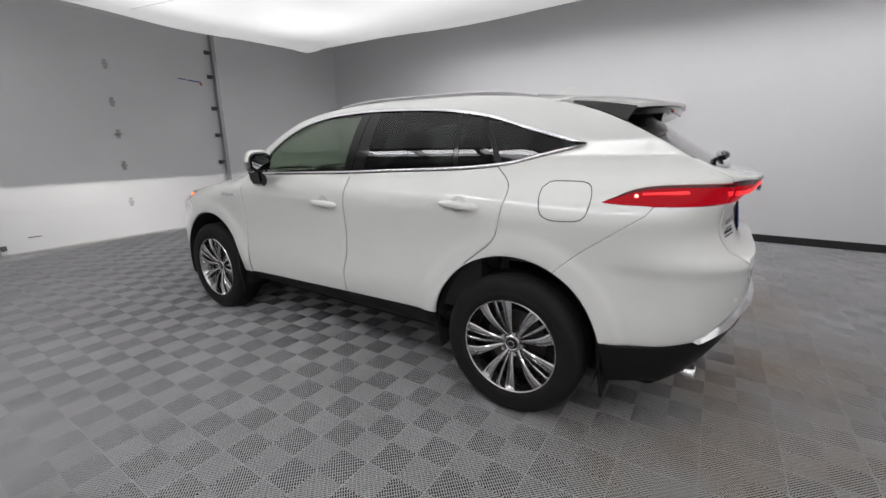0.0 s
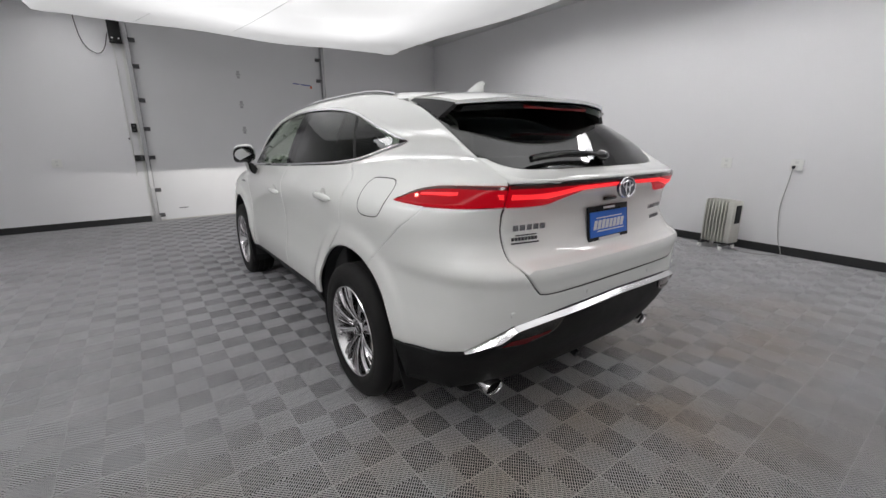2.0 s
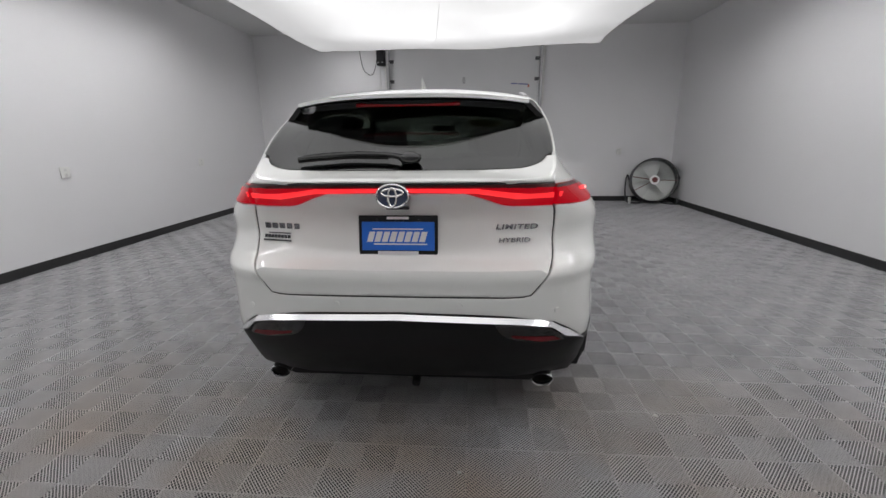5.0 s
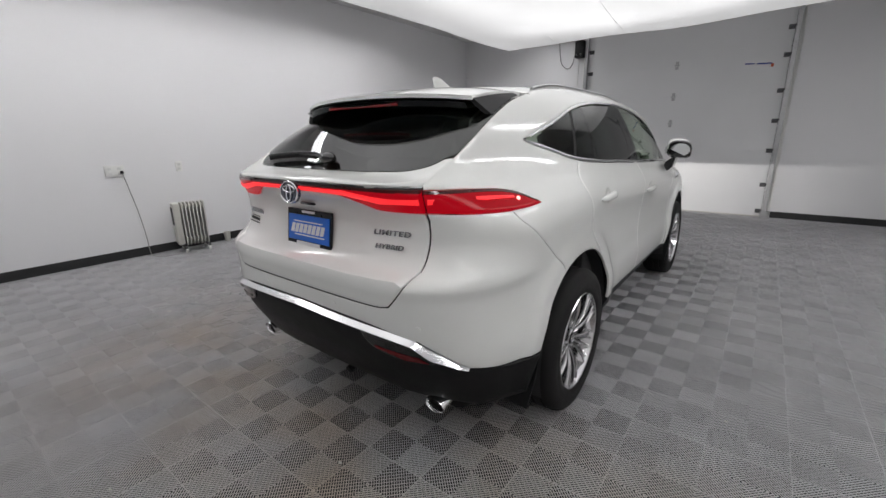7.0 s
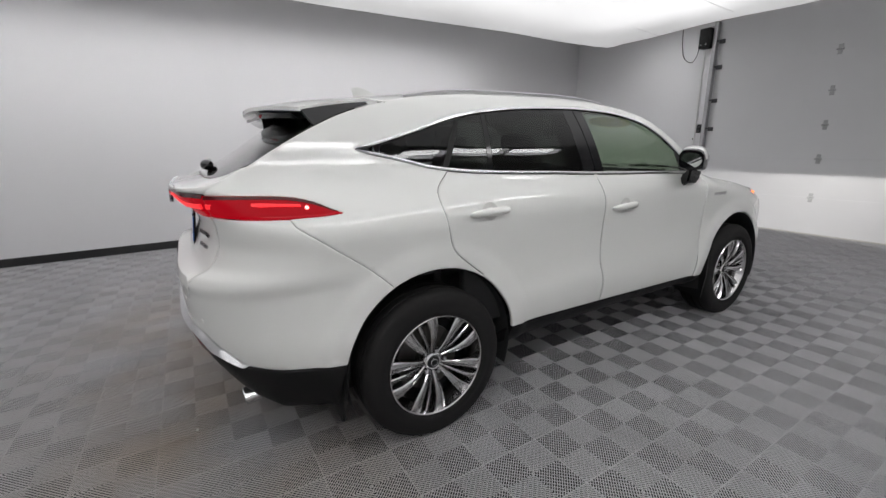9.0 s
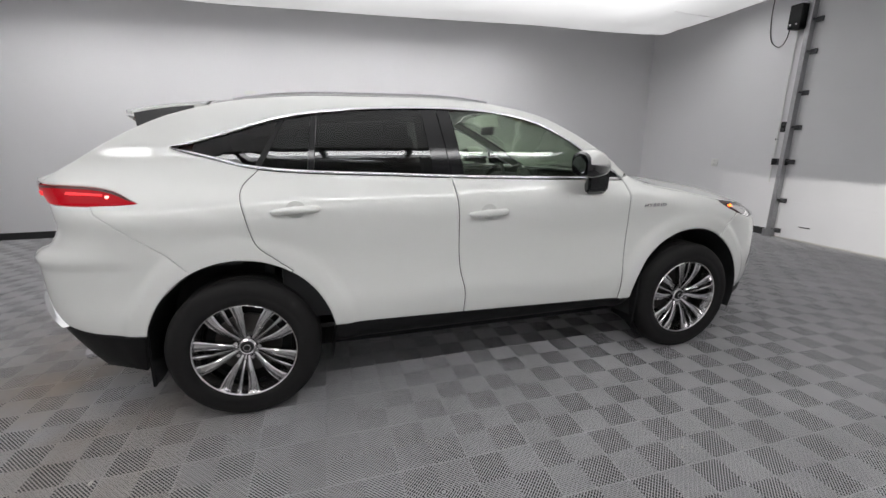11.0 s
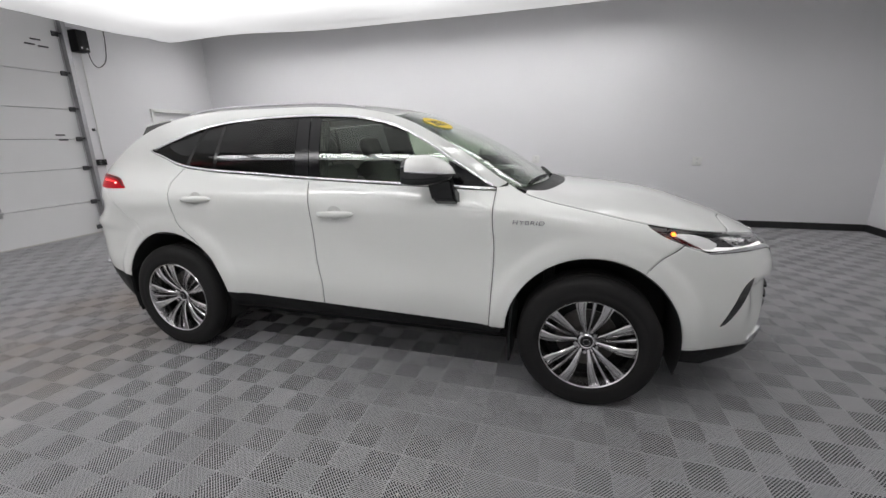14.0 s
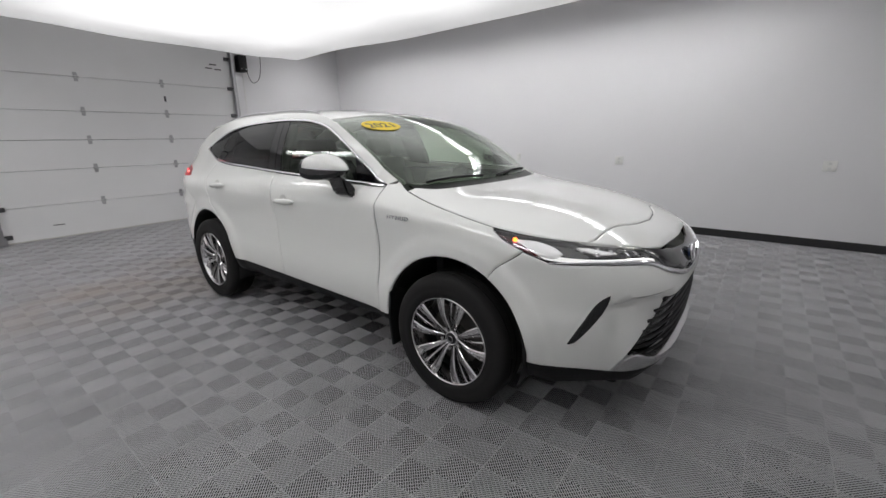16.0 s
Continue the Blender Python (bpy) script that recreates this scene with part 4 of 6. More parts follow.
def side2(pts):
    return [Vector((along(y, z), z)) for y, z in pts]


def line2(a, b, n=28):
    """Points on a straight line along the flank from (y, z) to (y, z)."""
    return side2([(a[0] + (b[0] - a[0]) * k / n, a[1] + (b[1] - a[1]) * k / n) for k in range(n + 1)])


def rear2(pts):
    return [Vector((across(x, z), z)) for x, z in pts]


def front2(pts):
    return [Vector((across(x, z, True), z)) for x, z in pts]


def arch(c, a0, a1, r=ARCH_R, n=26):
    """Points on a wheel arch from angle a0 to a1 (degrees, 0 ahead, 90 up)."""
    return side2([(c + 0.008 + r * math.cos(radians(a0 + (a1 - a0) * k / n)), ARCH_Z + r * math.sin(radians(a0 + (a1 - a0) * k / n))) for k in range(n + 1)])


def both_rear(run):
    """A run on one flank, then the same run mirrored on the other, round the tail."""
    return join(run, [Vector((2 * S_REAR - p.x, p.y)) for p in reversed(run)])


def both_front(run):
    return join(run, [Vector((2 * S_FRONT - p.x, p.y)) for p in reversed(run)])


DLO_TOP = curve_at([-1.60, -1.34, -1.085, -0.88, -0.6, -0.326, -0.03, 0.223, 0.44, 0.624, 0.845], [1.351, 1.427, 1.501, 1.533, 1.552, 1.558, 1.546, 1.50, 1.405, 1.293, 1.157])
DLO_BOT = curve_at([-1.60, -1.56, -1.447, -1.25, -1.05, -0.57, -0.267, 0.446, 0.845], [1.347, 1.332, 1.303, 1.253, 1.231, 1.206, 1.190, 1.163, 1.147])


def run_of(f, y0, y1, lift_z=0.0, n=None):
    n = n or max(2, round(abs(y1 - y0) / 0.03))
    return [Vector((y0 + (y1 - y0) * k / n, f(y0 + (y1 - y0) * k / n) + lift_z)) for k in range(n + 1)]


def top_run(y0, y1, n=40, dz=0.0):
    return [Vector((along(y, TOP_EDGE(y)), TOP_EDGE(y) + dz)) for y in np.linspace(y0, y1, n)]


B_SEAM = [(-0.255, 1.188), (-0.232, 1.01), (-0.223, 0.72), (-0.193, 0.562), (-0.197, 0.43)]
C_SEAM = [(-1.213, 1.243), (-1.292, 1.155), (-1.275, 1.02), (-1.243, 0.90), (-1.165, 0.825)]
A_SEAM = [(0.843, 1.145), (0.840, 1.0), (0.849, 0.843), (0.840, 0.62), (0.826, 0.402)]
C_END = math.degrees(math.atan2(0.76 - ARCH_Z, -1.088 - REAR_AXLE - 0.008))


_gy, _gz = [g.ravel() for g in np.meshgrid(np.linspace(-1.5, 0.75, 60), np.linspace(0.04, 0.96, 9))]
_gz = np.array([DLO_BOT(y) + (DLO_TOP(y) - DLO_BOT(y)) * f for y, f in zip(_gy, _gz)])
_gx = np.array([half_width(y, z) for y, z in zip(_gy, _gz)])


def glass_terms(y, z):
    z = z - 1.35
    return np.array([1.0 + 0 * y, y, y * y, y**3, z, y * z, z * z])


GLASS_FORM = np.linalg.lstsq(glass_terms(_gy, _gz).T, _gx, rcond=None)[0]


def glazing(s, z):
    """The evenly curved surface of the side glass."""
    return Vector((float(GLASS_FORM @ glass_terms(s, z)), s, z))


def flank_parts(mirror):
    """All the panels and glass of one side."""
    kw = dict(mirror=mirror)
    # doors
    fd = panel("front_door", join(run_of(DLO_BOT, 0.843, -0.255, -0.002), curve(side2(B_SEAM)), line2((-0.197, 0.43), (0.826, 0.402)), reversed(curve(side2(A_SEAM)))), flank, M_PAINT, car, **kw)
    rd = panel("rear_door", join(run_of(DLO_BOT, -0.255, -1.213, -0.002), curve(side2(C_SEAM + [(-1.088, 0.762)])), arch(REAR_AXLE, C_END, 7, n=12),
                                 line2((-0.903, 0.446), (-0.197, 0.43)), reversed(curve(side2(B_SEAM)))), flank, M_PAINT, car, h=0.027, **kw)
    # fender
    panel("front_fender", join(curve(side2(A_SEAM)), side2([(0.826, 0.402), (0.903, 0.402)]), arch(FRONT_AXLE, 178, 58, n=26), curve(side2([(1.60, 0.785), (1.646, 0.834), (1.744, 0.911)])),
                               curve(side2([(1.744, 0.911), (1.66, 0.945), (1.585, 0.990)])), top_run(1.58, 0.90, 24), side2([(0.90, 1.165), (0.846, 1.16)])), flank, M_PAINT, car, h=0.024, gap=0.002, **kw)
    # body side with the pillars, round the windows, and the rear quarter
    lamp_low = [(-1.725, 1.1062), (-1.80, 1.102), (-1.90, 1.100)]
    quarter = join(side2([(0.846, 1.155)]), run_of(DLO_TOP, 0.845, -1.60), run_of(DLO_BOT, -1.60, -1.213, -0.002), curve(side2(C_SEAM + [(-1.088, 0.762)])),
                   arch(REAR_AXLE, C_END, 118, n=20), curve(side2([(-1.545, 0.785), (-1.642, 0.875), (-1.809, 0.999), (-1.90, 1.068), (-1.915, 1.099)])), curve(side2(list(reversed(lamp_low)))),
                   curve(side2([(-1.718, 1.1085), (-1.765, 1.130), (-1.82, 1.1565), (-1.90, 1.1745), (-2.01, 1.1825)]) + rear2([(0.600, 1.187)])), rear2([(0.597, 1.207)]), top_run(-2.095, 0.895, 90))
    panel("quarter_panel", quarter, flank, M_PAINT, car, h=0.026, gap=0.001, roll=0.0015, **kw)
    # sill
    panel("sill_cladding", join(line2((-0.905, 0.452), (-0.197, 0.436)), line2((-0.197, 0.436), (0.905, 0.406)), line2((0.905, 0.195), (-0.93, 0.205))), flank, M_TRIM, car, "dark grained sill cladding", off=0.0015, gap=0, bulge=lambda s, z: -0.9 * max(0.0, 0.375 - z), **kw)
    # window surround
    t_out, t_in = run_of(DLO_TOP, -1.595, 0.843), run_of(DLO_TOP, -1.515, 0.815, -0.013)
    panel("window_chrome", join(t_out, reversed(t_in)), flank, M_CHROME, car, "bright chrome window surround", off=0.004, gap=0, roll=0.002, h=0.2, **kw)
    b_out, b_in = run_of(DLO_BOT, -1.598, 0.848), run_of(DLO_BOT, -1.505, 0.81, 0.011)
    panel("belt_chrome", join(b_out, reversed(b_in)), flank, M_CHROME, car, "bright chrome belt moulding", off=0.005, gap=0, roll=0.002, h=0.2, **kw)

    def pane(name, yb0, yt0, yb1, yt1, mat, parent, label="", off=-0.006, thick=0.005, lo=0.015, hi=-0.018):
        n = 22
        bot = [Vector((yb0 + (yb1 - yb0) * k / n, DLO_BOT(yb0 + (yb1 - yb0) * k / n) + lo)) for k in range(n + 1)]
        tops = [Vector((yt0 + (yt1 - yt0) * k / n, DLO_TOP(yt0 + (yt1 - yt0) * k / n) + hi)) for k in range(n + 1)]
        rise = [bot[-1].lerp(tops[-1], k / 9) for k in range(10)]
        fall = [tops[0].lerp(bot[0], k / 9) for k in range(10)]
        return panel(name, join(bot, rise, reversed(tops), fall), glazing, mat, parent, label, off=off, thick=thick, gap=0, roll=0, h=0.05, **kw)

    pane("window_glass", -0.185, -0.228, 0.62, 0.575, M_GLASS, fd, "green tinted door glass")
    pane("sail_panel", 0.622, 0.577, 0.80, 0.795, M_PILLAR, fd, "satin black mirror sail")
    pane("pillar_trim", -0.253, -0.300, -0.187, -0.230, M_PILLAR, fd, "gloss black door pillar")
    pane("pillar_trim", -0.352, -0.388, -0.258, -0.305, M_PILLAR, rd, "gloss black door pillar")
    pane("window_glass", -0.955, -0.925, -0.354, -0.390, M_PRIVACY, rd, "dark privacy glass")
    pane("divider_bar", -0.985, -0.953, -0.957, -0.927, M_PILLAR, rd, "black window divider")
    pane("quarter_light", -1.195, -1.078, -0.987, -0.955, M_PRIVACY, rd, "dark privacy glass")
    pane("window_seal", -1.225, -1.105, -1.197, -1.080, M_BPLASTIC, rd, "black rubber window seal")
    pane("quarter_glass", -1.505, -1.495, -1.227, -1.107, M_PRIVACY, car, "dark privacy glass")

    # handles
    def handle(y, z, tilt, door):
        f = frame_on(flank, y, z, 0.0, mirror)
        bm = bmesh.new()
        n, m = 22, 12
        rings = []
        for i in range(n + 1):
            u = -1 + 2 * i / n
            w = 0.0195 * (1 - abs(u) ** 4) ** 0.5 * (1.0 + 0.12 * u)
            d = 0.034 * (1 - abs(u) ** 3.2) ** 0.6 + 0.002
            rings.append([bm.verts.new((u * 0.118, w * math.sin(k * math.tau / m) + tilt * u * 0.118, 0.012 + d * 0.45 * (1 + math.cos(k * math.tau / m)) - 0.01)) for k in range(m)])
        for a, b in zip(rings, rings[1:]):
            for k in range(m):
                bm.faces.new((a[k], a[(k + 1) % m], b[(k + 1) % m], b[k]))
        bm.faces.new(rings[0])
        bm.faces.new(rings[-1])
        bm.transform(f)
        part("door_handle", bm, M_PAINT, door)
        # finger recess behind the handle
        bm = bmesh.new()
        rows = []
        for j in range(5):
            r = j / 4
            rows.append([bm.verts.new((0.046 * r * math.cos(k * math.tau / 24), 0.006 + 0.042 * r * math.sin(k * math.tau / 24), 0.0025 - 0.004 * (1 - r * r))) for k in range(24)] if j else [bm.verts.new((0, 0.006, -0.0015))])
        for k in range(24):
            bm.faces.new((rows[0][0], rows[1][k], rows[1][(k + 1) % 24]))
            for j in range(1, 4):
                bm.faces.new((rows[j][k], rows[j + 1][k], rows[j + 1][(k + 1) % 24], rows[j][(k + 1) % 24]))
        bm.transform(f)
        part("handle_recess", bm, M_HANDLECUP, door, "finger recess, its shade put into a greyer paint")

    handle(-1.05, 1.055, 0.04 if not mirror else -0.04, rd)
    handle(-0.065, 1.0, 0.03 if not mirror else -0.03, fd)

    # mirror on its stalk
    sx = -1 if mirror else 1
    def shell(ring_from, ring_to, lo=None, hi=None):
        """A stretch of the mirror's dome, flat at the back and rounded towards the front, kept between two heights."""
        bm = bmesh.new()
        n, m = 12, 28
        rings = []
        for i in range(ring_from, ring_to + 1):
            t = i / n
            e = (1 - t**2.5) ** 0.55 * (0.88 + 0.12 * min(1.0, t / 0.2))
            row = []
            for k in range(m):
                c, s_ = math.cos(k * math.tau / m), math.sin(k * math.tau / m)
                row.append(bm.verts.new((sx * (0.992 - 0.072 * t + 0.086 * e * math.copysign(abs(c) ** 0.62, c)), 0.412 + 0.240 * t, 1.250 - 0.012 * t + (0.062 if s_ > 0 else 0.066) * e * math.copysign(abs(s_) ** (0.68 if s_ > 0 else 0.5), s_) + 0.027 * math.sin(math.pi * min(1.0, 0.05 + t)) * max(0.0, s_) - 0.10 * (c * e * 0.098))))
            rings.append(row)
        for p, q in zip(rings, rings[1:]):
            for k in range(m):
                bm.faces.new((p[k], p[(k + 1) % m], q[(k + 1) % m], q[k]))
        if ring_from == 0:
            bm.faces.new(rings[0])
        bmesh.ops.remove_doubles(bm, verts=bm.verts, dist=2e-4)
        if lo is not None:
            bmesh.ops.bisect_plane(bm, geom=bm.verts[:] + bm.edges[:] + bm.faces[:], plane_co=(0, 0.5, lo), plane_no=(0, 0.08, 1), clear_inner=True)
        if hi is not None:
            bmesh.ops.bisect_plane(bm, geom=bm.verts[:] + bm.edges[:] + bm.faces[:], plane_co=(0, 0.5, hi), plane_no=(0, 0.08, 1), clear_outer=True)
        return bm

    mir = part("door_mirror", shell(1, 12, 1.249), M_PAINT, car, "white mirror cap over a gloss black housing")
    part("mirror_housing", shell(1, 12, None, 1.2485), M_GBLACK, mir, "gloss black lower housing")
    part("mirror_bezel", shell(0, 1), M_GBLACK, mir, "gloss black bezel round the glass")
    bm = bmesh.new()
    bmesh.ops.create_circle(bm, cap_ends=True, segments=28, radius=1, matrix=Matrix.Translation((sx * 0.992, 0.409, 1.248)) @ Matrix.Rotation(radians(sx * -3), 4, "Z") @ Matrix.Rotation(radians(96), 4, "X") @ Matrix.Diagonal((0.066, 0.047, 1, 1)))
    part("mirror_glass", bm, M_MIRROR, mir, "dark dimming mirror glass")
    bm = tube([(sx * 0.885, 0.632, 1.240), (sx * 0.935, 0.638, 1.239), (sx * 0.992, 0.598, 1.242), (sx * 1.034, 0.53, 1.247), (sx * 1.060, 0.46, 1.252)], 0.005, 8)
    part("indicator_strip", bm, M_SATIN, mir, "clear indicator strip")
    bm = bmesh.new()
    a = [(sx * 0.872, 0.535, 1.066), (sx * 0.872, 0.668, 1.066), (sx * 0.868, 0.665, 1.140), (sx * 0.868, 0.53, 1.140)]
    b = [(sx * 0.930, 0.525, 1.100), (sx * 0.930, 0.655, 1.100), (sx * 0.958, 0.640, 1.212), (sx * 0.958, 0.50, 1.212)]
    va, vb = [bm.verts.new(p) for p in a], [bm.verts.new(p) for p in b]
    for k in range(4):
        bm.faces.new((va[k], va[(k + 1) % 4], vb[(k + 1) % 4], vb[k]))
    bm.faces.new(va)
    bm.faces.new(vb)
    bmesh.ops.bevel(bm, geom=bm.edges[:], offset=0.012, segments=2, affect="EDGES")
    part("mirror_stalk", bm, M_GBLACK, mir, "gloss black stalk")

    # wheel-arch liners and mud flaps
    for c, name in ((FRONT_AXLE, "f"), (REAR_AXLE, "r")):
        bm = bmesh.new()
        n = 30
        rows = []
        for x, r in ((0.885, 0.430), (0.70, 0.432), (0.50, 0.425), (0.45, 0.30)):
            rows.append([bm.verts.new((sx * x, c + 0.008 + r * math.cos(radians(-20 + 220 * k / n)), ARCH_Z + r * math.sin(radians(-20 + 220 * k / n)))) for k in range(n + 1)])
        for a, b in zip(rows, rows[1:]):
            for k in range(n):
                bm.faces.new((a[k], a[k + 1], b[k + 1], b[k]))
        bm.faces.new(rows[-1])
        part("wheel_arch_liner", bm, M_CABIN, car, "black wheel arch liner")
        bm = bmesh.new()
        y0 = c - 0.395 if name == "f" else c - 0.40
        pts = [(0.70, 0.005, 0.235), (0.905, 0.0, 0.22), (0.925, 0.0, 0.40), (0.918, 0.012, 0.56), (0.87, 0.02, 0.58), (0.72, 0.02, 0.50)] if name == "f" else [(0.66, -0.035, 0.215), (0.840, -0.035, 0.20), (0.868, -0.02, 0.36), (0.885, 0.0, 0.55), (0.86, 0.01, 0.57), (0.68, 0.01, 0.48)]
        fr_, bk_ = [bm.verts.new((sx * x, y0 + dy, z)) for x, dy, z in pts], [bm.verts.new((sx * x, y0 + dy - 0.012, z)) for x, dy, z in pts]
        bm.faces.new(fr_)
        bm.faces.new(bk_[::-1])
        for k in range(6):
            bm.faces.new((fr_[k], fr_[(k + 1) % 6], bk_[(k + 1) % 6], bk_[k]))
        part("mud_flap", bm, M_BPLASTIC, car, "black plastic mud flap")

    # fender badge: the word on the flank
    f = frame_on(flank, 1.02, 0.995, 0.001, mirror)
    words("fender_badge", "HYBRID", 0.036, f @ Matrix.Diagonal((1.15, 0.8, 1, 1)), M_SATIN, car, 0.002, 0.15, 0.0006, 1.15)
    # roof rail
    ys = np.linspace(0.02, -1.32, 22)
    rail = []
    for y in ys:
        xe = edge_x(float(y)) - 0.035
        p = top(xe, float(y))
        u = (0.02 - y) / 1.34
        rail.append((sx * p.x, y, p.z + 0.009 * min(1, 7 * u, 7 * (1 - u)) + 0.003))
    bm = tube(rail, 0.010, 8)
    part("roof_rail", bm, M_SATIN, car, "satin silver roof rail")
    # tail lamp on the body corner
    outline = join(curve(side2([(-1.720, 1.107), (-1.765, 1.127), (-1.82, 1.1535), (-1.90, 1.171), (-2.01, 1.179)]) + rear2([(0.602, 1.184)])), curve(rear2([(0.602, 1.184), (0.604, 1.105)])),
                   curve(rear2([(0.604, 1.105)]) + side2([(-1.93, 1.100), (-1.80, 1.101), (-1.720, 1.107)])))
    tl = panel("tail_lamp", outline, flank, M_RED, car, "lit red tail lamp", h=0.03, off=0.004, thick=0.02, gap=0.0005, **kw)
    dark = join(curve(side2([(-1.735, 1.113), (-1.765, 1.126), (-1.82, 1.152), (-1.90, 1.1695), (-2.01, 1.1775)]) + rear2([(0.603, 1.182)])), curve(list(reversed(side2([(-1.745, 1.113), (-1.765, 1.120), (-1.82, 1.142), (-1.90, 1.1595), (-2.01, 1.1675)]) + rear2([(0.603, 1.171)])))))
    panel("lens_edge", dark, flank, M_REDDARK, tl, "dark red upper edge of the lens", h=0.03, off=0.0055, thick=0.006, gap=0, roll=0, **kw)
    guide = join(side2([(-1.865, 1.142), (-2.0, 1.152)]) + rear2([(0.615, 1.155), (0.615, 1.138)]), side2([(-2.0, 1.140), (-1.865, 1.135)]))
    panel("light_guide", guide, flank, M_REDGLOW, tl, "glowing red light guide", h=0.02, off=0.010, thick=0.008, gap=0, roll=0, **kw)
    f = frame_on(flank, along(-1.845, 1.132), 1.132, 0.004, mirror)
    bm = bmesh.new()
    bmesh.ops.create_uvsphere(bm, u_segments=12, v_segments=8, radius=0.0085, matrix=f)
    part("led", bm, M_REDDOT, tl, "bright red LED")
    # headlamp
    outline = join(curve(side2([(1.573, 0.997), (1.723, 0.977), (1.846, 0.967), (1.983, 0.945)])), front2([(0.60, 0.945), (0.46, 0.915), (0.418, 0.868)]), front2([(0.405, 0.826)]),
                   curve(front2([(0.405, 0.826), (0.518, 0.868), (0.712, 0.884)]) + side2([(1.852, 0.876)])), curve(side2([(1.852, 0.876), (1.744, 0.909), (1.595, 0.980), (1.573, 0.997)])))
    hl = panel("headlamp", outline, flank, M_LENS, car, "clear headlamp with lit daytime strip", h=0.05, off=0.0, thick=0.003, gap=0.001, roll=0.002, **kw)
    hl.visible_shadow = False
    bowl = panel("headlamp_bowl", outline, flank, M_GBLACK, hl, "dark headlamp interior", h=0.03, off=-0.03, thick=0.02, gap=0.004, roll=0, holes=[front2([(0.70, 0.932), (0.50, 0.928), (0.50, 0.885), (0.70, 0.892)])], **kw)
    refl = join(curve(side2([(1.70, 0.955), (1.80, 0.925), (1.90, 0.900)]) + front2([(0.62, 0.887), (0.50, 0.879), (0.44, 0.868)])), front2([(0.445, 0.856)]),
                curve(front2([(0.445, 0.858), (0.60, 0.876), (0.70, 0.886)]) + side2([(1.87, 0.882), (1.78, 0.905), (1.70, 0.955)])))
    panel("light_guide", refl, flank, M_DRL, hl, "glowing white light guide", h=0.02, off=-0.014, thick=0.006, gap=0, roll=0, **kw)
    swoosh = join(curve(side2([(1.69, 0.962), (1.78, 0.958), (1.86, 0.938), (1.905, 0.912)])), curve(side2([(1.905, 0.912), (1.87, 0.889), (1.79, 0.909), (1.69, 0.962)])))
    panel("reflector", swoosh, flank, M_REFLECTOR, hl, "swept reflector, daytime light put in as its own glow", h=0.02, off=-0.010, thick=0.006, gap=0, roll=0.002, **kw)
    bowl2 = join(curve(front2([(0.71, 0.938), (0.67, 0.936), (0.63, 0.922), (0.59, 0.912)])), curve(front2([(0.59, 0.908), (0.64, 0.909), (0.67, 0.912), (0.71, 0.938)])))
    panel("reflector", bowl2, flank, M_REFLECTOR, hl, "inner reflector, daytime light put in as its own glow", h=0.02, off=-0.016, thick=0.006, gap=0, roll=0.002, **kw)
    red = join(side2([(1.585, 0.987), (1.66, 0.962), (1.72, 0.945), (1.84, 0.884), (1.75, 0.912)]))
    panel("side_reflector", red, flank, M_REDDARK, hl, "dark red side reflector", h=0.03, off=-0.006, thick=0.005, gap=0, roll=0, **kw)
    bm = bmesh.new()
    bmesh.ops.create_uvsphere(bm, u_segments=12, v_segments=8, radius=0.011, matrix=frame_on(flank, along(1.695, 0.958), 0.958, -0.006, mirror))
    part("led", bm, M_AMBER, hl, "lit amber indicator LED")
    for x, z, r in ((0.60, 0.918, 0.014), (0.665, 0.915, 0.015)):
        bm = bmesh.new()
        bmesh.ops.create_uvsphere(bm, u_segments=16, v_segments=10, radius=r, matrix=frame_on(flank, across(x, z, True), z, -0.026, mirror))
        part("projector_lens", bm, M_CHROME, hl, "bright projector lens")
    for x in (0.70, 0.635, 0.54, 0.49):
        z = 0.93 if x > 0.6 else 0.905
        bm = bmesh.new()
        box(bm, (0, 0, 0), (0.010, 0.030, 0.012), 0.003)
        bm.transform(frame_on(flank, across(x, z, True), z, -0.026, mirror))
        part("reflector_fin", bm, M_CHROME, hl, "chrome reflector fin")
    # projector shield over the low-beam lamp
    bm = bmesh.new()
    box(bm, (sx * 0.553, 2.105, 0.8988), (0.044, 0.0012, 0.008))
    box(bm, (sx * 0.553, 2.088, 0.9035), (0.044, 0.036, 0.0012))
    for dx in (-0.0215, 0.0215):
        box(bm, (sx * (0.553 + dx), 2.088, 0.8985), (0.0012, 0.034, 0.0085))
    part("projector_shield", bm, M_GBLACK, hl, "black projector shield")
    # chrome line under the lamp
    strip = join(curve(side2([(1.858, 0.872)]) + front2([(0.712, 0.880), (0.518, 0.864), (0.40, 0.815), (0.20, 0.765), (0.0, 0.755)])), front2([(0.0, 0.735)]),
                 curve(front2([(0.0, 0.735), (0.20, 0.745), (0.40, 0.795), (0.52, 0.846), (0.712, 0.866)]) + side2([(1.858, 0.868)])))
    panel("nose_chrome", strip, flank, M_CHROME, car, "chrome strip under the headlamp", h=0.1, off=0.006, thick=0.02, gap=0, roll=0.002, **kw)
    # slit and lower silver lip at the front corner
    slit = curve(front2([(0.705, 0.738), (0.745, 0.70), (0.785, 0.60), (0.803, 0.515), (0.806, 0.498), (0.79, 0.505), (0.755, 0.60), (0.72, 0.68)]), closed=True)
    panel("corner_vent", slit, flank, M_GBLACK, car, "black corner air slit", h=0.03, off=0.0005, thick=0.02, gap=0, roll=0.003, **kw)
    lip = join(curve(front2([(0.655, 0.405), (0.60, 0.44), (0.50, 0.40), (0.30, 0.375), (0.0, 0.37)])), front2([(0.0, 0.335)]), curve(front2([(0.0, 0.335), (0.35, 0.335), (0.56, 0.340), (0.668, 0.358)])))
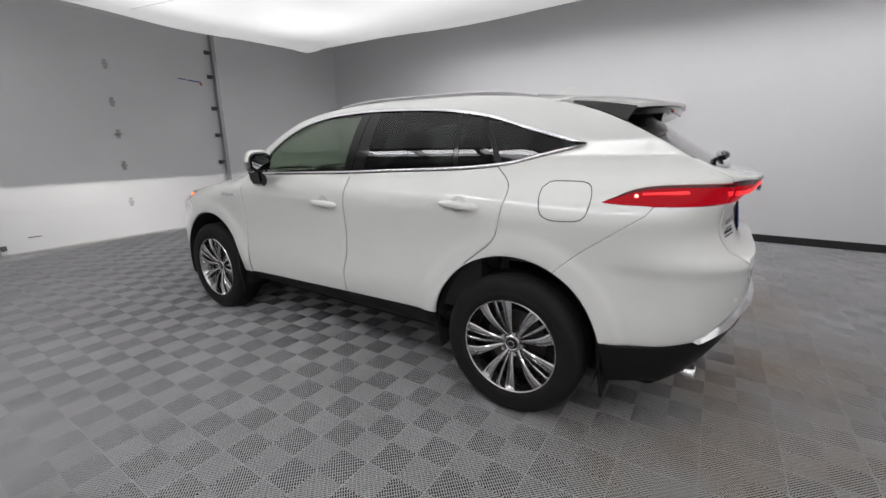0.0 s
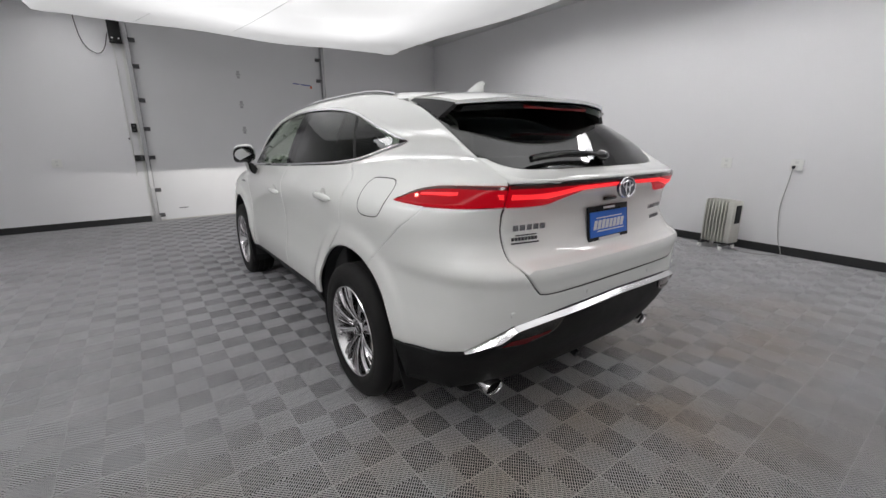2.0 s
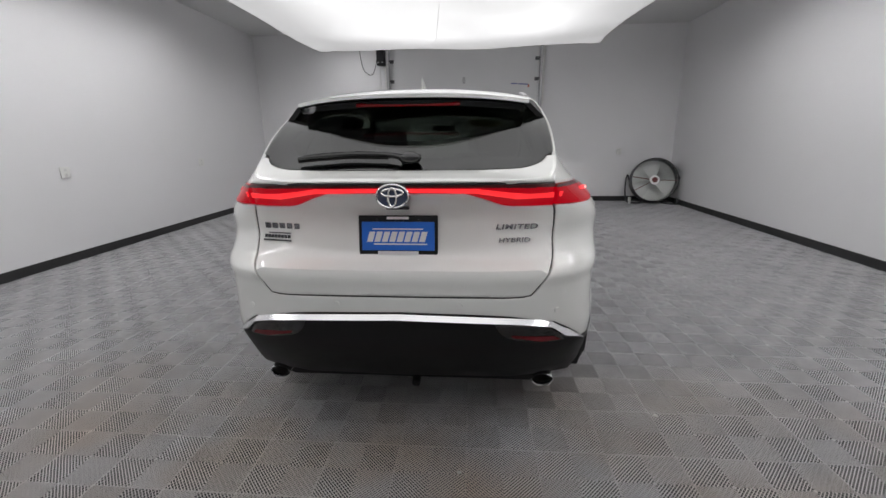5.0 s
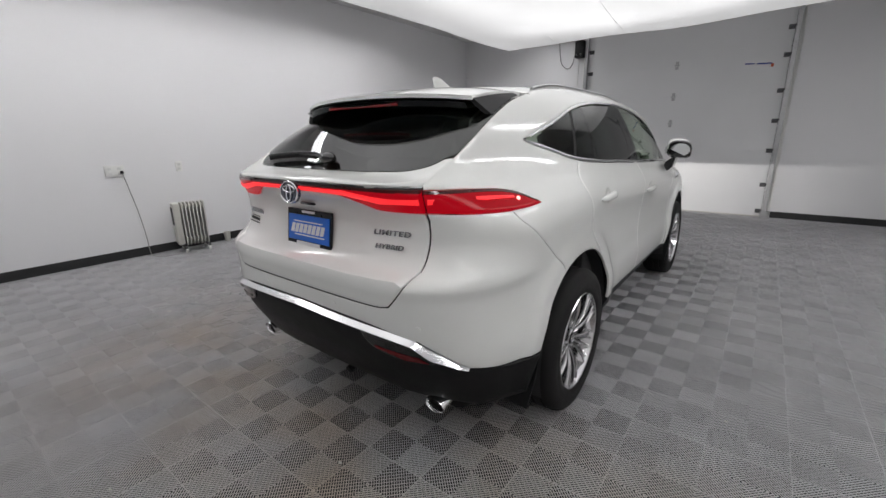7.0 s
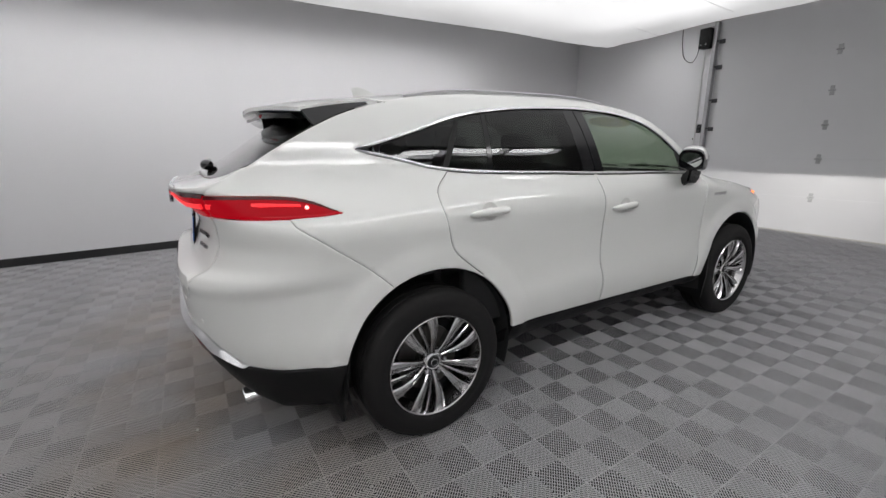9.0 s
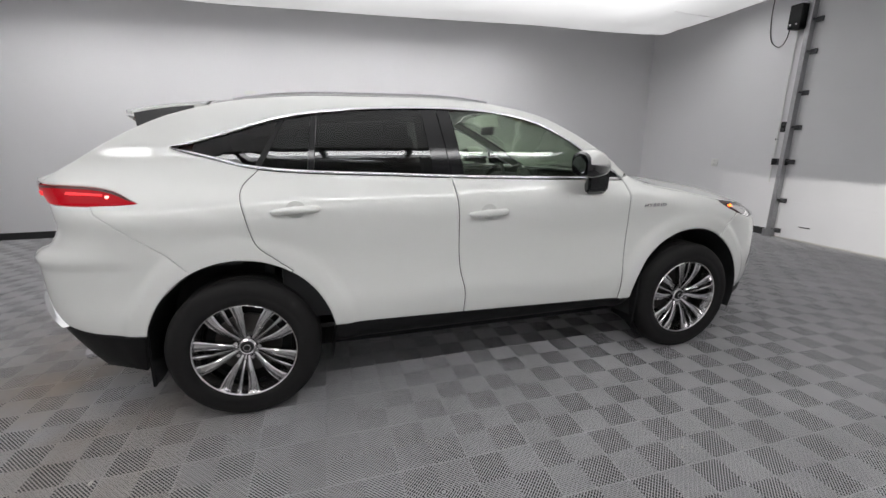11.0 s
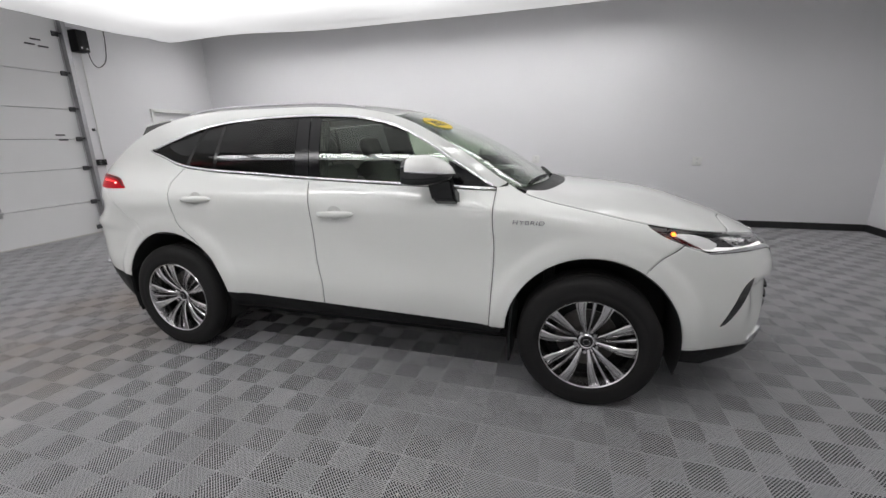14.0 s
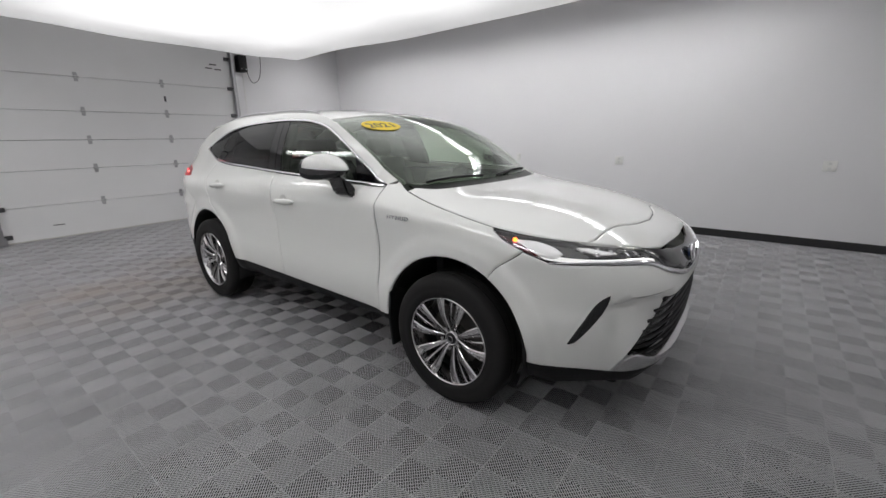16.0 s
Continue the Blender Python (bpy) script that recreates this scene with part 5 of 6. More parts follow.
    panel("silver_lip", lip, flank, M_SATIN, car, "satin silver lower lip", h=0.06, off=0.010, thick=0.03, gap=0, roll=0.004, **kw)
    # rear chrome strip and reflector
    # black sheet that paints the shadow gap above the chrome
    gap_run = join(curve(rear2([(0.0, 0.712), (0.40, 0.700), (0.60, 0.668), (0.625, 0.65)])), curve(rear2([(0.625, 0.62), (0.60, 0.638), (0.40, 0.67), (0.0, 0.682)])))
    panel("shadow_gap", gap_run, flank, M_BPLASTIC, car, "black sheet for the shadow gap above the chrome strip", h=0.03, off=-0.006, thick=0.006, gap=0, roll=0, **kw)
    up_x, up_z = [0.0, 0.40, 0.600, 0.625, 0.70, 0.757], [0.699, 0.687, 0.657, 0.641, 0.588, 0.532]
    bm = bmesh.new()
    rows = []
    for k in range(61):
        x = 0.757 * k / 60
        zu = curve_at(up_x, up_z)(x)
        wide = 0.021 if x < 0.60 else 0.021 + 0.014 * min(1, (x - 0.60) / 0.06) - 0.034 * max(0, (x - 0.66) / 0.097)
        row = []
        for f_, o in ((0.20, -0.012), (0.20, 0.002), (0.45, 0.009), (0.75, 0.0185), (1.0, 0.024), (1.12, 0.022), (1.12, -0.01)):
            z = zu - wide * f_
            p = flank(across(x, z), z)
            n_ = Vector((0.5 * x * min(1.0, max(0.0, (x - 0.3) / 0.4)), -1.0, 0.0)).normalized()
            p = p + n_ * o
            row.append(bm.verts.new((sx * p.x, p.y, p.z)))
        rows.append(row)
    for a, b in zip(rows, rows[1:]):
        for k in range(6):
            bm.faces.new((a[k], a[k + 1], b[k + 1], b[k]))
    part("bumper_chrome", bm, M_STRIP, car, "chrome strip on the rear bumper")
    refl = join(curve(rear2([(0.375, 0.655), (0.486, 0.652), (0.596, 0.628), (0.66, 0.562)])), curve(rear2([(0.66, 0.562), (0.55, 0.566), (0.42, 0.598), (0.375, 0.655)])))
    rf = panel("rear_reflector", refl, flank, M_GBLACK, car, "dark reflector pocket with red lens", h=0.04, off=0.012, thick=0.02, gap=0, roll=0.002, **kw)
    red = join(rear2([(0.44, 0.608), (0.55, 0.596), (0.615, 0.588), (0.645, 0.566), (0.56, 0.570), (0.45, 0.598)]))
    panel("lens", red, flank, M_REFLEX, rf, "dark red reflector lens", h=0.04, off=0.015, thick=0.005, gap=0, roll=0, **kw)
    # exhaust tip
    prof = [(0.0, 0.030), (0.115, 0.036), (0.12, 0.034), (0.115, 0.031), (0.10, 0.030)]
    bm = lathe(prof, 24)
    bm.transform(Matrix.Translation((sx * 0.60, -2.02, 0.335)) @ Matrix.Rotation(radians(-90), 4, "Z") @ Matrix.Rotation(radians(8), 4, "Y") @ Matrix.Diagonal((1, 1.35, 0.95, 1)))
    part("exhaust_tip", bm, M_CHROME, car, "chrome oval exhaust tip")
    bm = lathe([(0.102, 0.0302), (0.03, 0.027), (0.03, 0.0)], 24)
    bm.transform(Matrix.Translation((sx * 0.60, -2.02, 0.335)) @ Matrix.Rotation(radians(-90), 4, "Z") @ Matrix.Rotation(radians(8), 4, "Y") @ Matrix.Diagonal((1, 1.35, 0.95, 1)))
    part("exhaust_bore", bm, M_BORE, car, "near-black inside of the exhaust")


def gap_fill(run, lift, mirror, label="dark tube giving a shut line its shade", deep=0.0085, r=0.005):
    """A dark tube behind a gap between panels, for the gap's shade; run: coordinates on the surface."""
    pts = []
    for p in run:
        a, u, v = lift(p[0], p[1]), lift(p[0] + 0.004, p[1]), lift(p[0], p[1] + 0.004)
        n = (u - a).cross(v - a).normalized()
        q = a - n * deep
        pts.append((-q.x if mirror else q.x, q.y, q.z))
    part("gap_fill", tube(pts, r, 6), M_BPLASTIC, car, label)


for mirror in (False, True):
    for run in (B_SEAM, C_SEAM + [(-1.088, 0.762)], A_SEAM, [(-0.905, 0.4455), (-0.197, 0.4285)], [(-0.197, 0.4285), (0.826, 0.4005)],
                [(-1.565, 0.805), (-1.642, 0.875), (-1.809, 0.999), (-1.90, 1.068)], [(1.60, 0.785), (1.646, 0.834), (1.744, 0.909)]):
        gap_fill(curve(side2(run)), flank, mirror)
    gap_fill(curve(rear2([(0.603, 1.095), (0.610, 1.044), (0.606, 0.944), (0.590, 0.875), (0.529, 0.787), (0.485, 0.765), (0.3, 0.766), (0.0, 0.766)])), flank, mirror)
    gap_fill([Vector((edge_x(float(y)) - 0.003, float(y))) for y in np.linspace(1.0, 1.94, 40)], top, mirror)
    gap_fill(curve([Vector((0.60, 1.985)), Vector((0.50, 1.99)), Vector((0.37, 2.005)), Vector((0.2, 2.06)), Vector((0.0, 2.085))]), top, mirror)
# the body paint made darker, with the recess's shade in its colour
M_HANDLECUP = material("shaded_recess_paint", (0.66, 0.66, 0.635), 0.35, Coat_Weight=1.0, Coat_Roughness=0.03)
for mirror in (False, True):
    flank_parts(mirror)

# fuel door on the left rear quarter
fd_out = curve(side2([(-1.479, 1.180), (-1.55, 1.184), (-1.625, 1.182), (-1.657, 1.165), (-1.672, 1.12), (-1.668, 1.065), (-1.645, 1.030), (-1.58, 1.020), (-1.51, 1.022), (-1.47, 1.045), (-1.452, 1.10), (-1.452, 1.155)]), closed=True)
# black sheet under the fuel door that draws the shade of its gap
panel("fuel_door_gap_shade", fd_out, flank, M_BPLASTIC, car, "black sheet for the shaded gap round the fuel door", off=0.0012, thick=0.004, h=0.015, gap=-0.003, roll=0, mirror=True)
panel("fuel_door", fd_out, flank, M_PAINT, car, off=0.0022, thick=0.006, h=0.015, gap=0.001, roll=0.001, mirror=True)

# rear bumper, valance, tailgate
half = join(curve(side2([(-1.545, 0.785), (-1.642, 0.875), (-1.809, 0.999), (-1.90, 1.068), (-1.915, 1.097)])), curve(side2([(-1.93, 1.098)]) + rear2([(0.607, 1.102)])),
            curve(rear2([(0.607, 1.102), (0.612, 1.044), (0.608, 0.944), (0.592, 0.875), (0.53, 0.786), (0.485, 0.764), (0.3, 0.764), (0.0, 0.764)])))
low = join(arch(REAR_AXLE, 118, 167, n=16), curve(side2([(-1.765, 0.485), (-1.983, 0.503)]) + rear2([(0.757, 0.530)])), curve(rear2([(0.757, 0.530), (0.70, 0.588), (0.617, 0.648)])), curve(rear2([(0.617, 0.648), (0.396, 0.690), (0.0, 0.702)])))


def crease(s, z):
    """The shelf that runs round the tail above the bumper, and the plate's hollow."""
    p = flank(s, z)
    d = z - 0.838
    form = math.exp(-((d / (0.060 if d > 0 else 0.018)) ** 2))
    k = min(1.0, max(0.0, (-1.62 - p.y) / 0.38))
    tail = min(1.0, max(0.0, (0.70 - abs(p.x)) / 0.2))
    return form * (0.011 * tail + 0.010 * (1 - tail) * k * k * (3 - 2 * k))


panel("rear_bumper", both_rear(join(reversed(half), low)), flank, M_PAINT, car, h=0.02, gap=0.0008, roll=0.0015, bulge=crease)
val_top = join(side2([(-1.765, 0.482), (-1.983, 0.500)]), rear2([(0.757, 0.527), (0.66, 0.560), (0.603, 0.632), (0.395, 0.660), (0.0, 0.674)]))
val_low = rear2([(0.0, 0.33), (0.45, 0.33)]) + side2([(-2.0, 0.30), (-1.80, 0.295)])
panel("rear_valance", both_rear(join(reversed(val_top), reversed(val_low))), flank, M_TRIM, car, "grained black rear valance", gap=0, off=0.004, thick=0.02)
tg_half = join(rear2([(0.601, 1.100)]), curve(rear2([(0.601, 1.100), (0.608, 1.044), (0.6045, 0.944), (0.5885, 0.875), (0.5275, 0.7875), (0.484, 0.7665), (0.3, 0.768), (0.0, 0.768)])))
bar_low = join(rear2([(0.0, 1.158), (0.105, 1.160), (0.26, 1.158)]), curve(rear2([(0.26, 1.158), (0.333, 1.134), (0.40, 1.108), (0.47, 1.102), (0.597, 1.102)])))
tailgate = panel("tailgate", both_rear(join(bar_low, tg_half)), flank, M_PAINT, car, h=0.024, gap=0.002, bulge=crease)
bar_top = rear2([(0.0, 1.194), (0.277, 1.194), (0.502, 1.189), (0.598, 1.186)])
bar = panel("light_bar", both_rear(join(bar_low, reversed(bar_top))), flank, M_RED, tailgate, "lit red light bar across the tailgate", h=0.03, off=0.003, thick=0.02, gap=0.001, roll=0.002)
gl_top = rear2([(0.0, 1.181), (0.3, 1.179), (0.45, 1.160), (0.59, 1.155)])
gl_low = rear2([(0.59, 1.138), (0.45, 1.140), (0.3, 1.166), (0.0, 1.172)])
for side in (0, 1):
    loop = join(gl_top, gl_low)
    if side:
        loop = [Vector((2 * S_REAR - p.x, p.y)) for p in loop]
    panel("light_guide", loop, flank, M_REDGLOW, bar, "glowing red light guide", h=0.02, off=0.010, thick=0.010, gap=0, roll=0)
dark = join(rear2([(0.0, 1.1935), (0.277, 1.1935), (0.502, 1.1885), (0.597, 1.1855)]), rear2([(0.597, 1.174), (0.502, 1.177), (0.277, 1.184), (0.0, 1.1855)]))
for mirror in (False, True):
    panel("lens_edge", dark, flank, M_REDDARK, bar, "dark red upper edge of the lens", h=0.03, off=0.0045, thick=0.006, gap=0, roll=0, mirror=mirror)
edge_strip = rear2([(0.0, 1.200), (0.277, 1.200), (0.502, 1.195), (0.594, 1.192)])
edge_low = rear2([(0.596, 1.186), (0.502, 1.189), (0.277, 1.194), (0.0, 1.194)])
run = join(edge_strip, edge_low)
rim_run = join(rear2([(0.595, 1.192), (0.502, 1.195), (0.277, 1.2), (0.0, 1.2)]), [Vector((S_REAR, 1.206))], list(reversed(top_run(-2.10, -2.283, 24))))
panel("tailgate_edge", rim_run, flank, M_PAINT, tailgate, h=0.03, gap=0.0005, roll=0.001)
panel("tailgate_edge", rim_run, flank, M_PAINT, tailgate, h=0.03, gap=0.0005, roll=0.001, mirror=True)
panel("lip_trim", run, flank, M_GBLACK, tailgate, "gloss black trim above the light bar", h=0.05, off=0.004, gap=0, roll=0)
panel("lip_trim", run, flank, M_GBLACK, tailgate, "gloss black trim above the light bar", h=0.05, off=0.004, gap=0, roll=0, mirror=True)


def top_outline(run):
    """A run of (x, y) on the right, closed with its mirror image."""
    return join(run, [Vector((-p[0], p[1])) for p in reversed([Vector(q) for q in run])])


def edge_run(y0, y1, inn=0.0, n=30):
    return [Vector((edge_x(float(y)) - inn, float(y))) for y in np.linspace(y0, y1, n)]


deck = join([Vector((0.0, -2.165)), Vector((0.32, -2.155))], curve([Vector((0.32, -2.155)), Vector((0.47, -2.130)), Vector((0.558, -2.077)), Vector((0.586, -2.032))]), edge_run(-2.02, -2.268, 0.001, 24), [Vector((0.0, -2.285))])
panel("tailgate_deck", top_outline(deck), top, M_PAINT, tailgate, h=0.04, gap=0.001)
rg = join([Vector((0.0, -2.163)), Vector((0.32, -2.153))], curve([Vector((0.32, -2.153)), Vector((0.47, -2.128)), Vector((0.556, -2.075)), Vector((0.584, -2.030))]), edge_run(-2.0, -1.56, 0.006, 24), [Vector((0.30, -1.54)), Vector((0.0, -1.53))])
rear_glass = panel("rear_glass", top_outline(rg), top, M_BACKGLASS, tailgate, "dark sloping rear glass", h=0.06, off=-0.002, thick=0.005, gap=0.001, roll=0)
# black glass border at the top and sides
bd = join(edge_run(-2.0, -1.56, 0.006, 24), [Vector((0.30, -1.54)), Vector((0.0, -1.53)), Vector((0.0, -1.60)), Vector((0.42, -1.62))], curve([Vector((0.42, -1.62)), Vector((0.555, -1.70)), Vector((0.590, -1.85)), Vector((0.592, -1.97))]))
panel("glass_border", bd, top, M_GBLACK, rear_glass, "black ceramic border", h=0.06, off=-0.009, thick=0.004, gap=0, roll=0)
panel("glass_border", bd, top, M_GBLACK, rear_glass, "black ceramic border", h=0.06, off=-0.009, thick=0.004, gap=0, roll=0, mirror=True)

# roof, windshield, hood, nose
roof = join([Vector((0.0, 0.175)), Vector((0.30, 0.185)), Vector((0.50, 0.225))], edge_run(0.235, -1.43, 0.001, 50), curve([Vector((edge_x(-1.43), -1.43)), Vector((0.50, -1.445)), Vector((0.3, -1.46)), Vector((0.0, -1.465))]))
panel("roof", top_outline(roof), top, M_PAINT, car, h=0.06)
ws = join([Vector((0.0, 0.180)), Vector((0.30, 0.190)), Vector((0.50, 0.230))], edge_run(0.24, 0.93, 0.003, 30), curve([Vector((0.725, 0.94)), Vector((0.66, 0.985)), Vector((0.45, 1.05)), Vector((0.2, 1.085)), Vector((0.0, 1.095))]))
panel("windshield", top_outline(ws), top, M_SHIELD, car, "green tinted windshield", h=0.06, off=-0.003, thick=0.006, gap=0.001, roll=0)
fr = join([Vector((0.0, 0.180)), Vector((0.30, 0.190)), Vector((0.50, 0.230))], edge_run(0.24, 0.93, 0.003, 30), [Vector((edge_x(0.93) - 0.035, 0.93))], list(reversed(edge_run(0.30, 0.93, 0.038, 24))), [Vector((0.48, 0.270)), Vector((0.30, 0.232)), Vector((0.0, 0.222))])
panel("windshield_border", fr, top, M_GBLACK, car, "black ceramic border of the windshield", h=0.2, off=-0.010, thick=0.004, gap=0, roll=0)
panel("windshield_border", fr, top, M_GBLACK, car, "black ceramic border of the windshield", h=0.2, off=-0.010, thick=0.004, gap=0, roll=0, mirror=True)
cowl = join([Vector((0.0, 1.090)), Vector((0.2, 1.080)), Vector((0.45, 1.045)), Vector((0.66, 0.98)), Vector((0.712, 0.945)), Vector((0.712, 1.005))], curve([Vector((0.712, 1.005)), Vector((0.62, 1.085)), Vector((0.45, 1.142)), Vector((0.2, 1.184)), Vector((0.0, 1.194))]))
panel("cowl", top_outline(cowl), top, M_BPLASTIC, car, "black plastic cowl", h=0.06, off=-0.012, gap=0, roll=0)
hood = join(curve([Vector((0.0, 1.185)), Vector((0.2, 1.175)), Vector((0.45, 1.132)), Vector((0.62, 1.074)), Vector((0.715, 0.992))]), edge_run(0.99, 1.965, 0.002, 44), curve([Vector((edge_x(1.965), 1.965)), Vector((0.60, 1.985)), Vector((0.50, 1.99)), Vector((0.37, 2.005)), Vector((0.2, 2.06)), Vector((0.0, 2.085))]))
panel("hood", top_outline(hood), top, M_PAINT, car, h=0.05)
nose = join(curve([Vector((0.0, 2.085)), Vector((0.2, 2.06)), Vector((0.37, 2.005)), Vector((0.50, 1.99)), Vector((0.60, 1.985)), Vector((edge_x(1.965), 1.965))]), edge_run(1.97, 2.215, 0.001, 30), [Vector((0.0, 2.236))])
panel("nose_panel", top_outline(nose), top, M_PAINT, car, h=0.04, gap=0.002)

# front bumper with the lower intake cut out, upper grille
half = join(arch(FRONT_AXLE, 3, 58, n=18), curve(side2([(1.60, 0.785), (1.646, 0.834), (1.744, 0.907)])), curve(side2([(1.744, 0.907), (1.852, 0.872)])), curve(side2([(1.86, 0.866)]) + front2([(0.712, 0.864), (0.52, 0.844), (0.40, 0.793), (0.20, 0.743), (0.0, 0.733)])))
low = join(side2([(1.785, 0.372), (1.918, 0.365)]), front2([(0.668, 0.352), (0.652, 0.402)]), curve(front2([(0.652, 0.402), (0.578, 0.522), (0.47, 0.62), (0.40, 0.672), (0.30, 0.695), (0.0, 0.70)])))


def bumper_form(s, z):
    """The hollow beside the corner slit, with a brow above it."""
    p = flank(s, z)

    def ease(v):
        v = min(1.0, max(0.0, v))
        return v * v * (3 - 2 * v)

    x = abs(p.x)
    brow = 0.725 - 0.25 * max(0.0, x - 0.62)
    return -0.034 * ease((brow - z) / 0.028) * ease((z - 0.40) / 0.24) * ease((0.745 - x) / 0.07) * ease((x - 0.36) / 0.06)


panel("front_bumper", both_front(join(reversed(half), low)), flank, M_PAINT, car, h=0.018, gap=0.0009, roll=0.0015, bulge=bumper_form)
lip_top = join(side2([(1.785, 0.368), (1.918, 0.361)]), front2([(0.668, 0.348), (0.3, 0.33), (0.0, 0.33)]))
lip_low = front2([(0.0, 0.24), (0.5, 0.24)]) + side2([(1.9, 0.27), (1.79, 0.30)])
panel("front_lip", both_front(join(reversed(lip_top), reversed(lip_low))), flank, M_TRIM, car, "grained black front lip", gap=0, off=0.003, thick=0.02)
intake = join(front2([(0.655, 0.40)]), curve(front2([(0.652, 0.402), (0.578, 0.522), (0.47, 0.62), (0.40, 0.672), (0.30, 0.695), (0.0, 0.70)])))
intake_low = front2([(0.0, 0.34), (0.5, 0.36)])
grille = panel("lower_grille", both_front(join(reversed(intake), reversed(intake_low))), flank, M_GBLACK, car, "black lower grille with slats", gap=0, off=-0.05, thick=0.01, roll=0)
for k in range(7):
    z = 0.415 + 0.042 * k
    xm = 0.645 - (z - 0.402) * 0.62 if z < 0.62 else 0.50 - (z - 0.62) * 1.6
    pts = [flank(across(x, z, True), z) * 1.0 for x in np.linspace(-xm, xm, 19)]
    bm = tube([(p.x, p.y - 0.03, p.z) for p in pts], 0.008, 6)
    part("slat", bm, M_BPLASTIC, grille)
up = join(front2([(0.0, 0.852), (0.2, 0.868), (0.33, 0.885), (0.455, 0.912), (0.412, 0.862), (0.398, 0.818), (0.20, 0.768), (0.0, 0.758)]))
upper = panel("upper_grille", both_front(up), flank, M_GBLACK, car, "gloss black upper grille", gap=0, off=-0.006, roll=0.002, h=0.03)
f = frame_on(flank, S_FRONT, 0.81, 0.0)


def badge(f, size, parent):
    """A round emblem: a chrome ring with three plain loops on a dark disc."""
    bm = bmesh.new()
    bmesh.ops.create_cone(bm, cap_ends=True, segments=36, radius1=size, radius2=size * 0.94, depth=0.012, matrix=f @ Matrix.Diagonal((1, 0.72, 1, 1)) @ Matrix.Translation((0, 0, 0.006)))
    disc = part("emblem", bm, M_EMBLEM, parent, "dark blue emblem with chrome rings")
    for rx, ry, dy, dz in ((0.93, 0.66, 0.0, 0.013), (0.62, 0.21, 0.20, 0.013), (0.24, 0.52, -0.06, 0.014)):
        pts = [f @ Vector((size * rx * math.cos(a), size * (dy + ry * math.sin(a)), dz)) for a in np.linspace(0, math.tau, 32, endpoint=False)]
        part("ring", tube(pts, size * 0.062, 6, True), M_CHROME, disc)


M_EMBLEM = material("emblem_dark_blue", (0.01, 0.02, 0.06), 0.12, Coat_Weight=1.0)
badge(Matrix.Translation((0, 2.297, 0.805)) @ Matrix.Rotation(radians(180), 4, "Z") @ Matrix.Rotation(radians(80), 4, "X"), 0.066, upper)
badge(Matrix.Translation((-0.004, -2.288, 1.153)) @ Matrix.Rotation(radians(86), 4, "X"), 0.064, tailgate)

# licence plate on the tailgate, all its writing as plain bars
pm = Matrix.Translation((-0.002, -2.223, 0.990)) @ Matrix.Rotation(radians(90 - 7), 4, "X")
bm = bmesh.new()
box(bm, (0, 0, 0), (0.312, 0.158, 0.008), 0.003)
bm.transform(pm)
plate = part("licence_plate", bm, M_BPLASTIC, tailgate, "blue dealer plate in a black frame")
bm = bmesh.new()
box(bm, (0, -0.002, 0.0055), (0.286, 0.112, 0.004), 0.001)
bm.transform(pm)
part("plate_sheet", bm, M_BLUE, plate, "blue plate sheet with pale bars")
for cx, cy, w, h_, sh, n in ((0.0, -0.004, 0.235, 0.040, 0.3, 8), (0.0, 0.026, 0.20, 0.005, 0.3, 1), (0.01, -0.033, 0.21, 0.005, 0.3, 1), (0.0, -0.068, 0.16, 0.014, 0, 1), (0.0, 0.069, 0.085, 0.010, 0, 1)):
    for k in range(n):
        bm = bmesh.new()
        x0, x1 = cx - w / 2 + w * k / n, cx - w / 2 + w * (k + (1 if n == 1 else 0.78)) / n
        vs = [bm.verts.new((x + sh * y, cy + y, z)) for z in (0.0052, 0.0085) for x, y in ((x0, -h_ / 2), (x1, -h_ / 2), (x1, h_ / 2), (x0, h_ / 2))]
        for q in ((0, 1, 2, 3), (4, 5, 6, 7), (0, 1, 5, 4), (1, 2, 6, 5), (2, 3, 7, 6), (3, 0, 4, 7)):
            bm.faces.new([vs[i] for i in q])
        bm.transform(pm)
        part("plate_bar", bm, M_WHITE, plate, "pale printed bar")
for sx in (-1, 1):
    bm = bmesh.new()
    bmesh.ops.create_cone(bm, cap_ends=True, segments=12, radius1=0.006, radius2=0.005, depth=0.006, matrix=pm @ Matrix.Translation((sx * 0.085, 0.060, 0.006)))
    part("plate_screw", bm, M_BPLASTIC, plate)
bm = bmesh.new()
box(bm, (0, -2.218, 1.098), (0.09, 0.02, 0.012), 0.004, segments=2)
part("plate_lamp_housing", bm, M_GBLACK, tailgate, "black plate lamp housing")

# tailgate lettering
f = frame_on(flank, across(0.458, 1.020), 1.020, 0.003)
words("badge", "LIMITED", 0.034, f @ Matrix.Diagonal((1.25, 0.8, 1, 1)), M_LETTER, tailgate, 0.002, 0.15, 0.0006, 1.1)
f = frame_on(flank, across(0.450, 0.968), 0.968, 0.003)
words("badge", "HYBRID", 0.028, f @ Matrix.Diagonal((1.2, 0.85, 1, 1)), M_LETTER, tailgate, 0.002, 0.15, 0.0006, 1.1)
for x, z, w, h_, mat, n in ((-0.485, 1.020, 0.165, 0.022, M_LETTER, 5), (-0.50, 0.990, 0.10, 0.004, M_INK, 1), (-0.51, 0.976, 0.125, 0.013, M_INK, 8), (-0.51, 0.960, 0.13, 0.006, M_INK, 1)):
    f = frame_on(flank, across(x, z), z, 0.002)
    for k in range(n):
        bm = bmesh.new()
        box(bm, (-w / 2 + w * (k + 0.5) / n, 0, 0), (w / n * (1 if n == 1 else 0.72), h_, 0.003))
        bm.transform(f)
        part("badge_bar", bm, mat, tailgate, "plain badge bar")
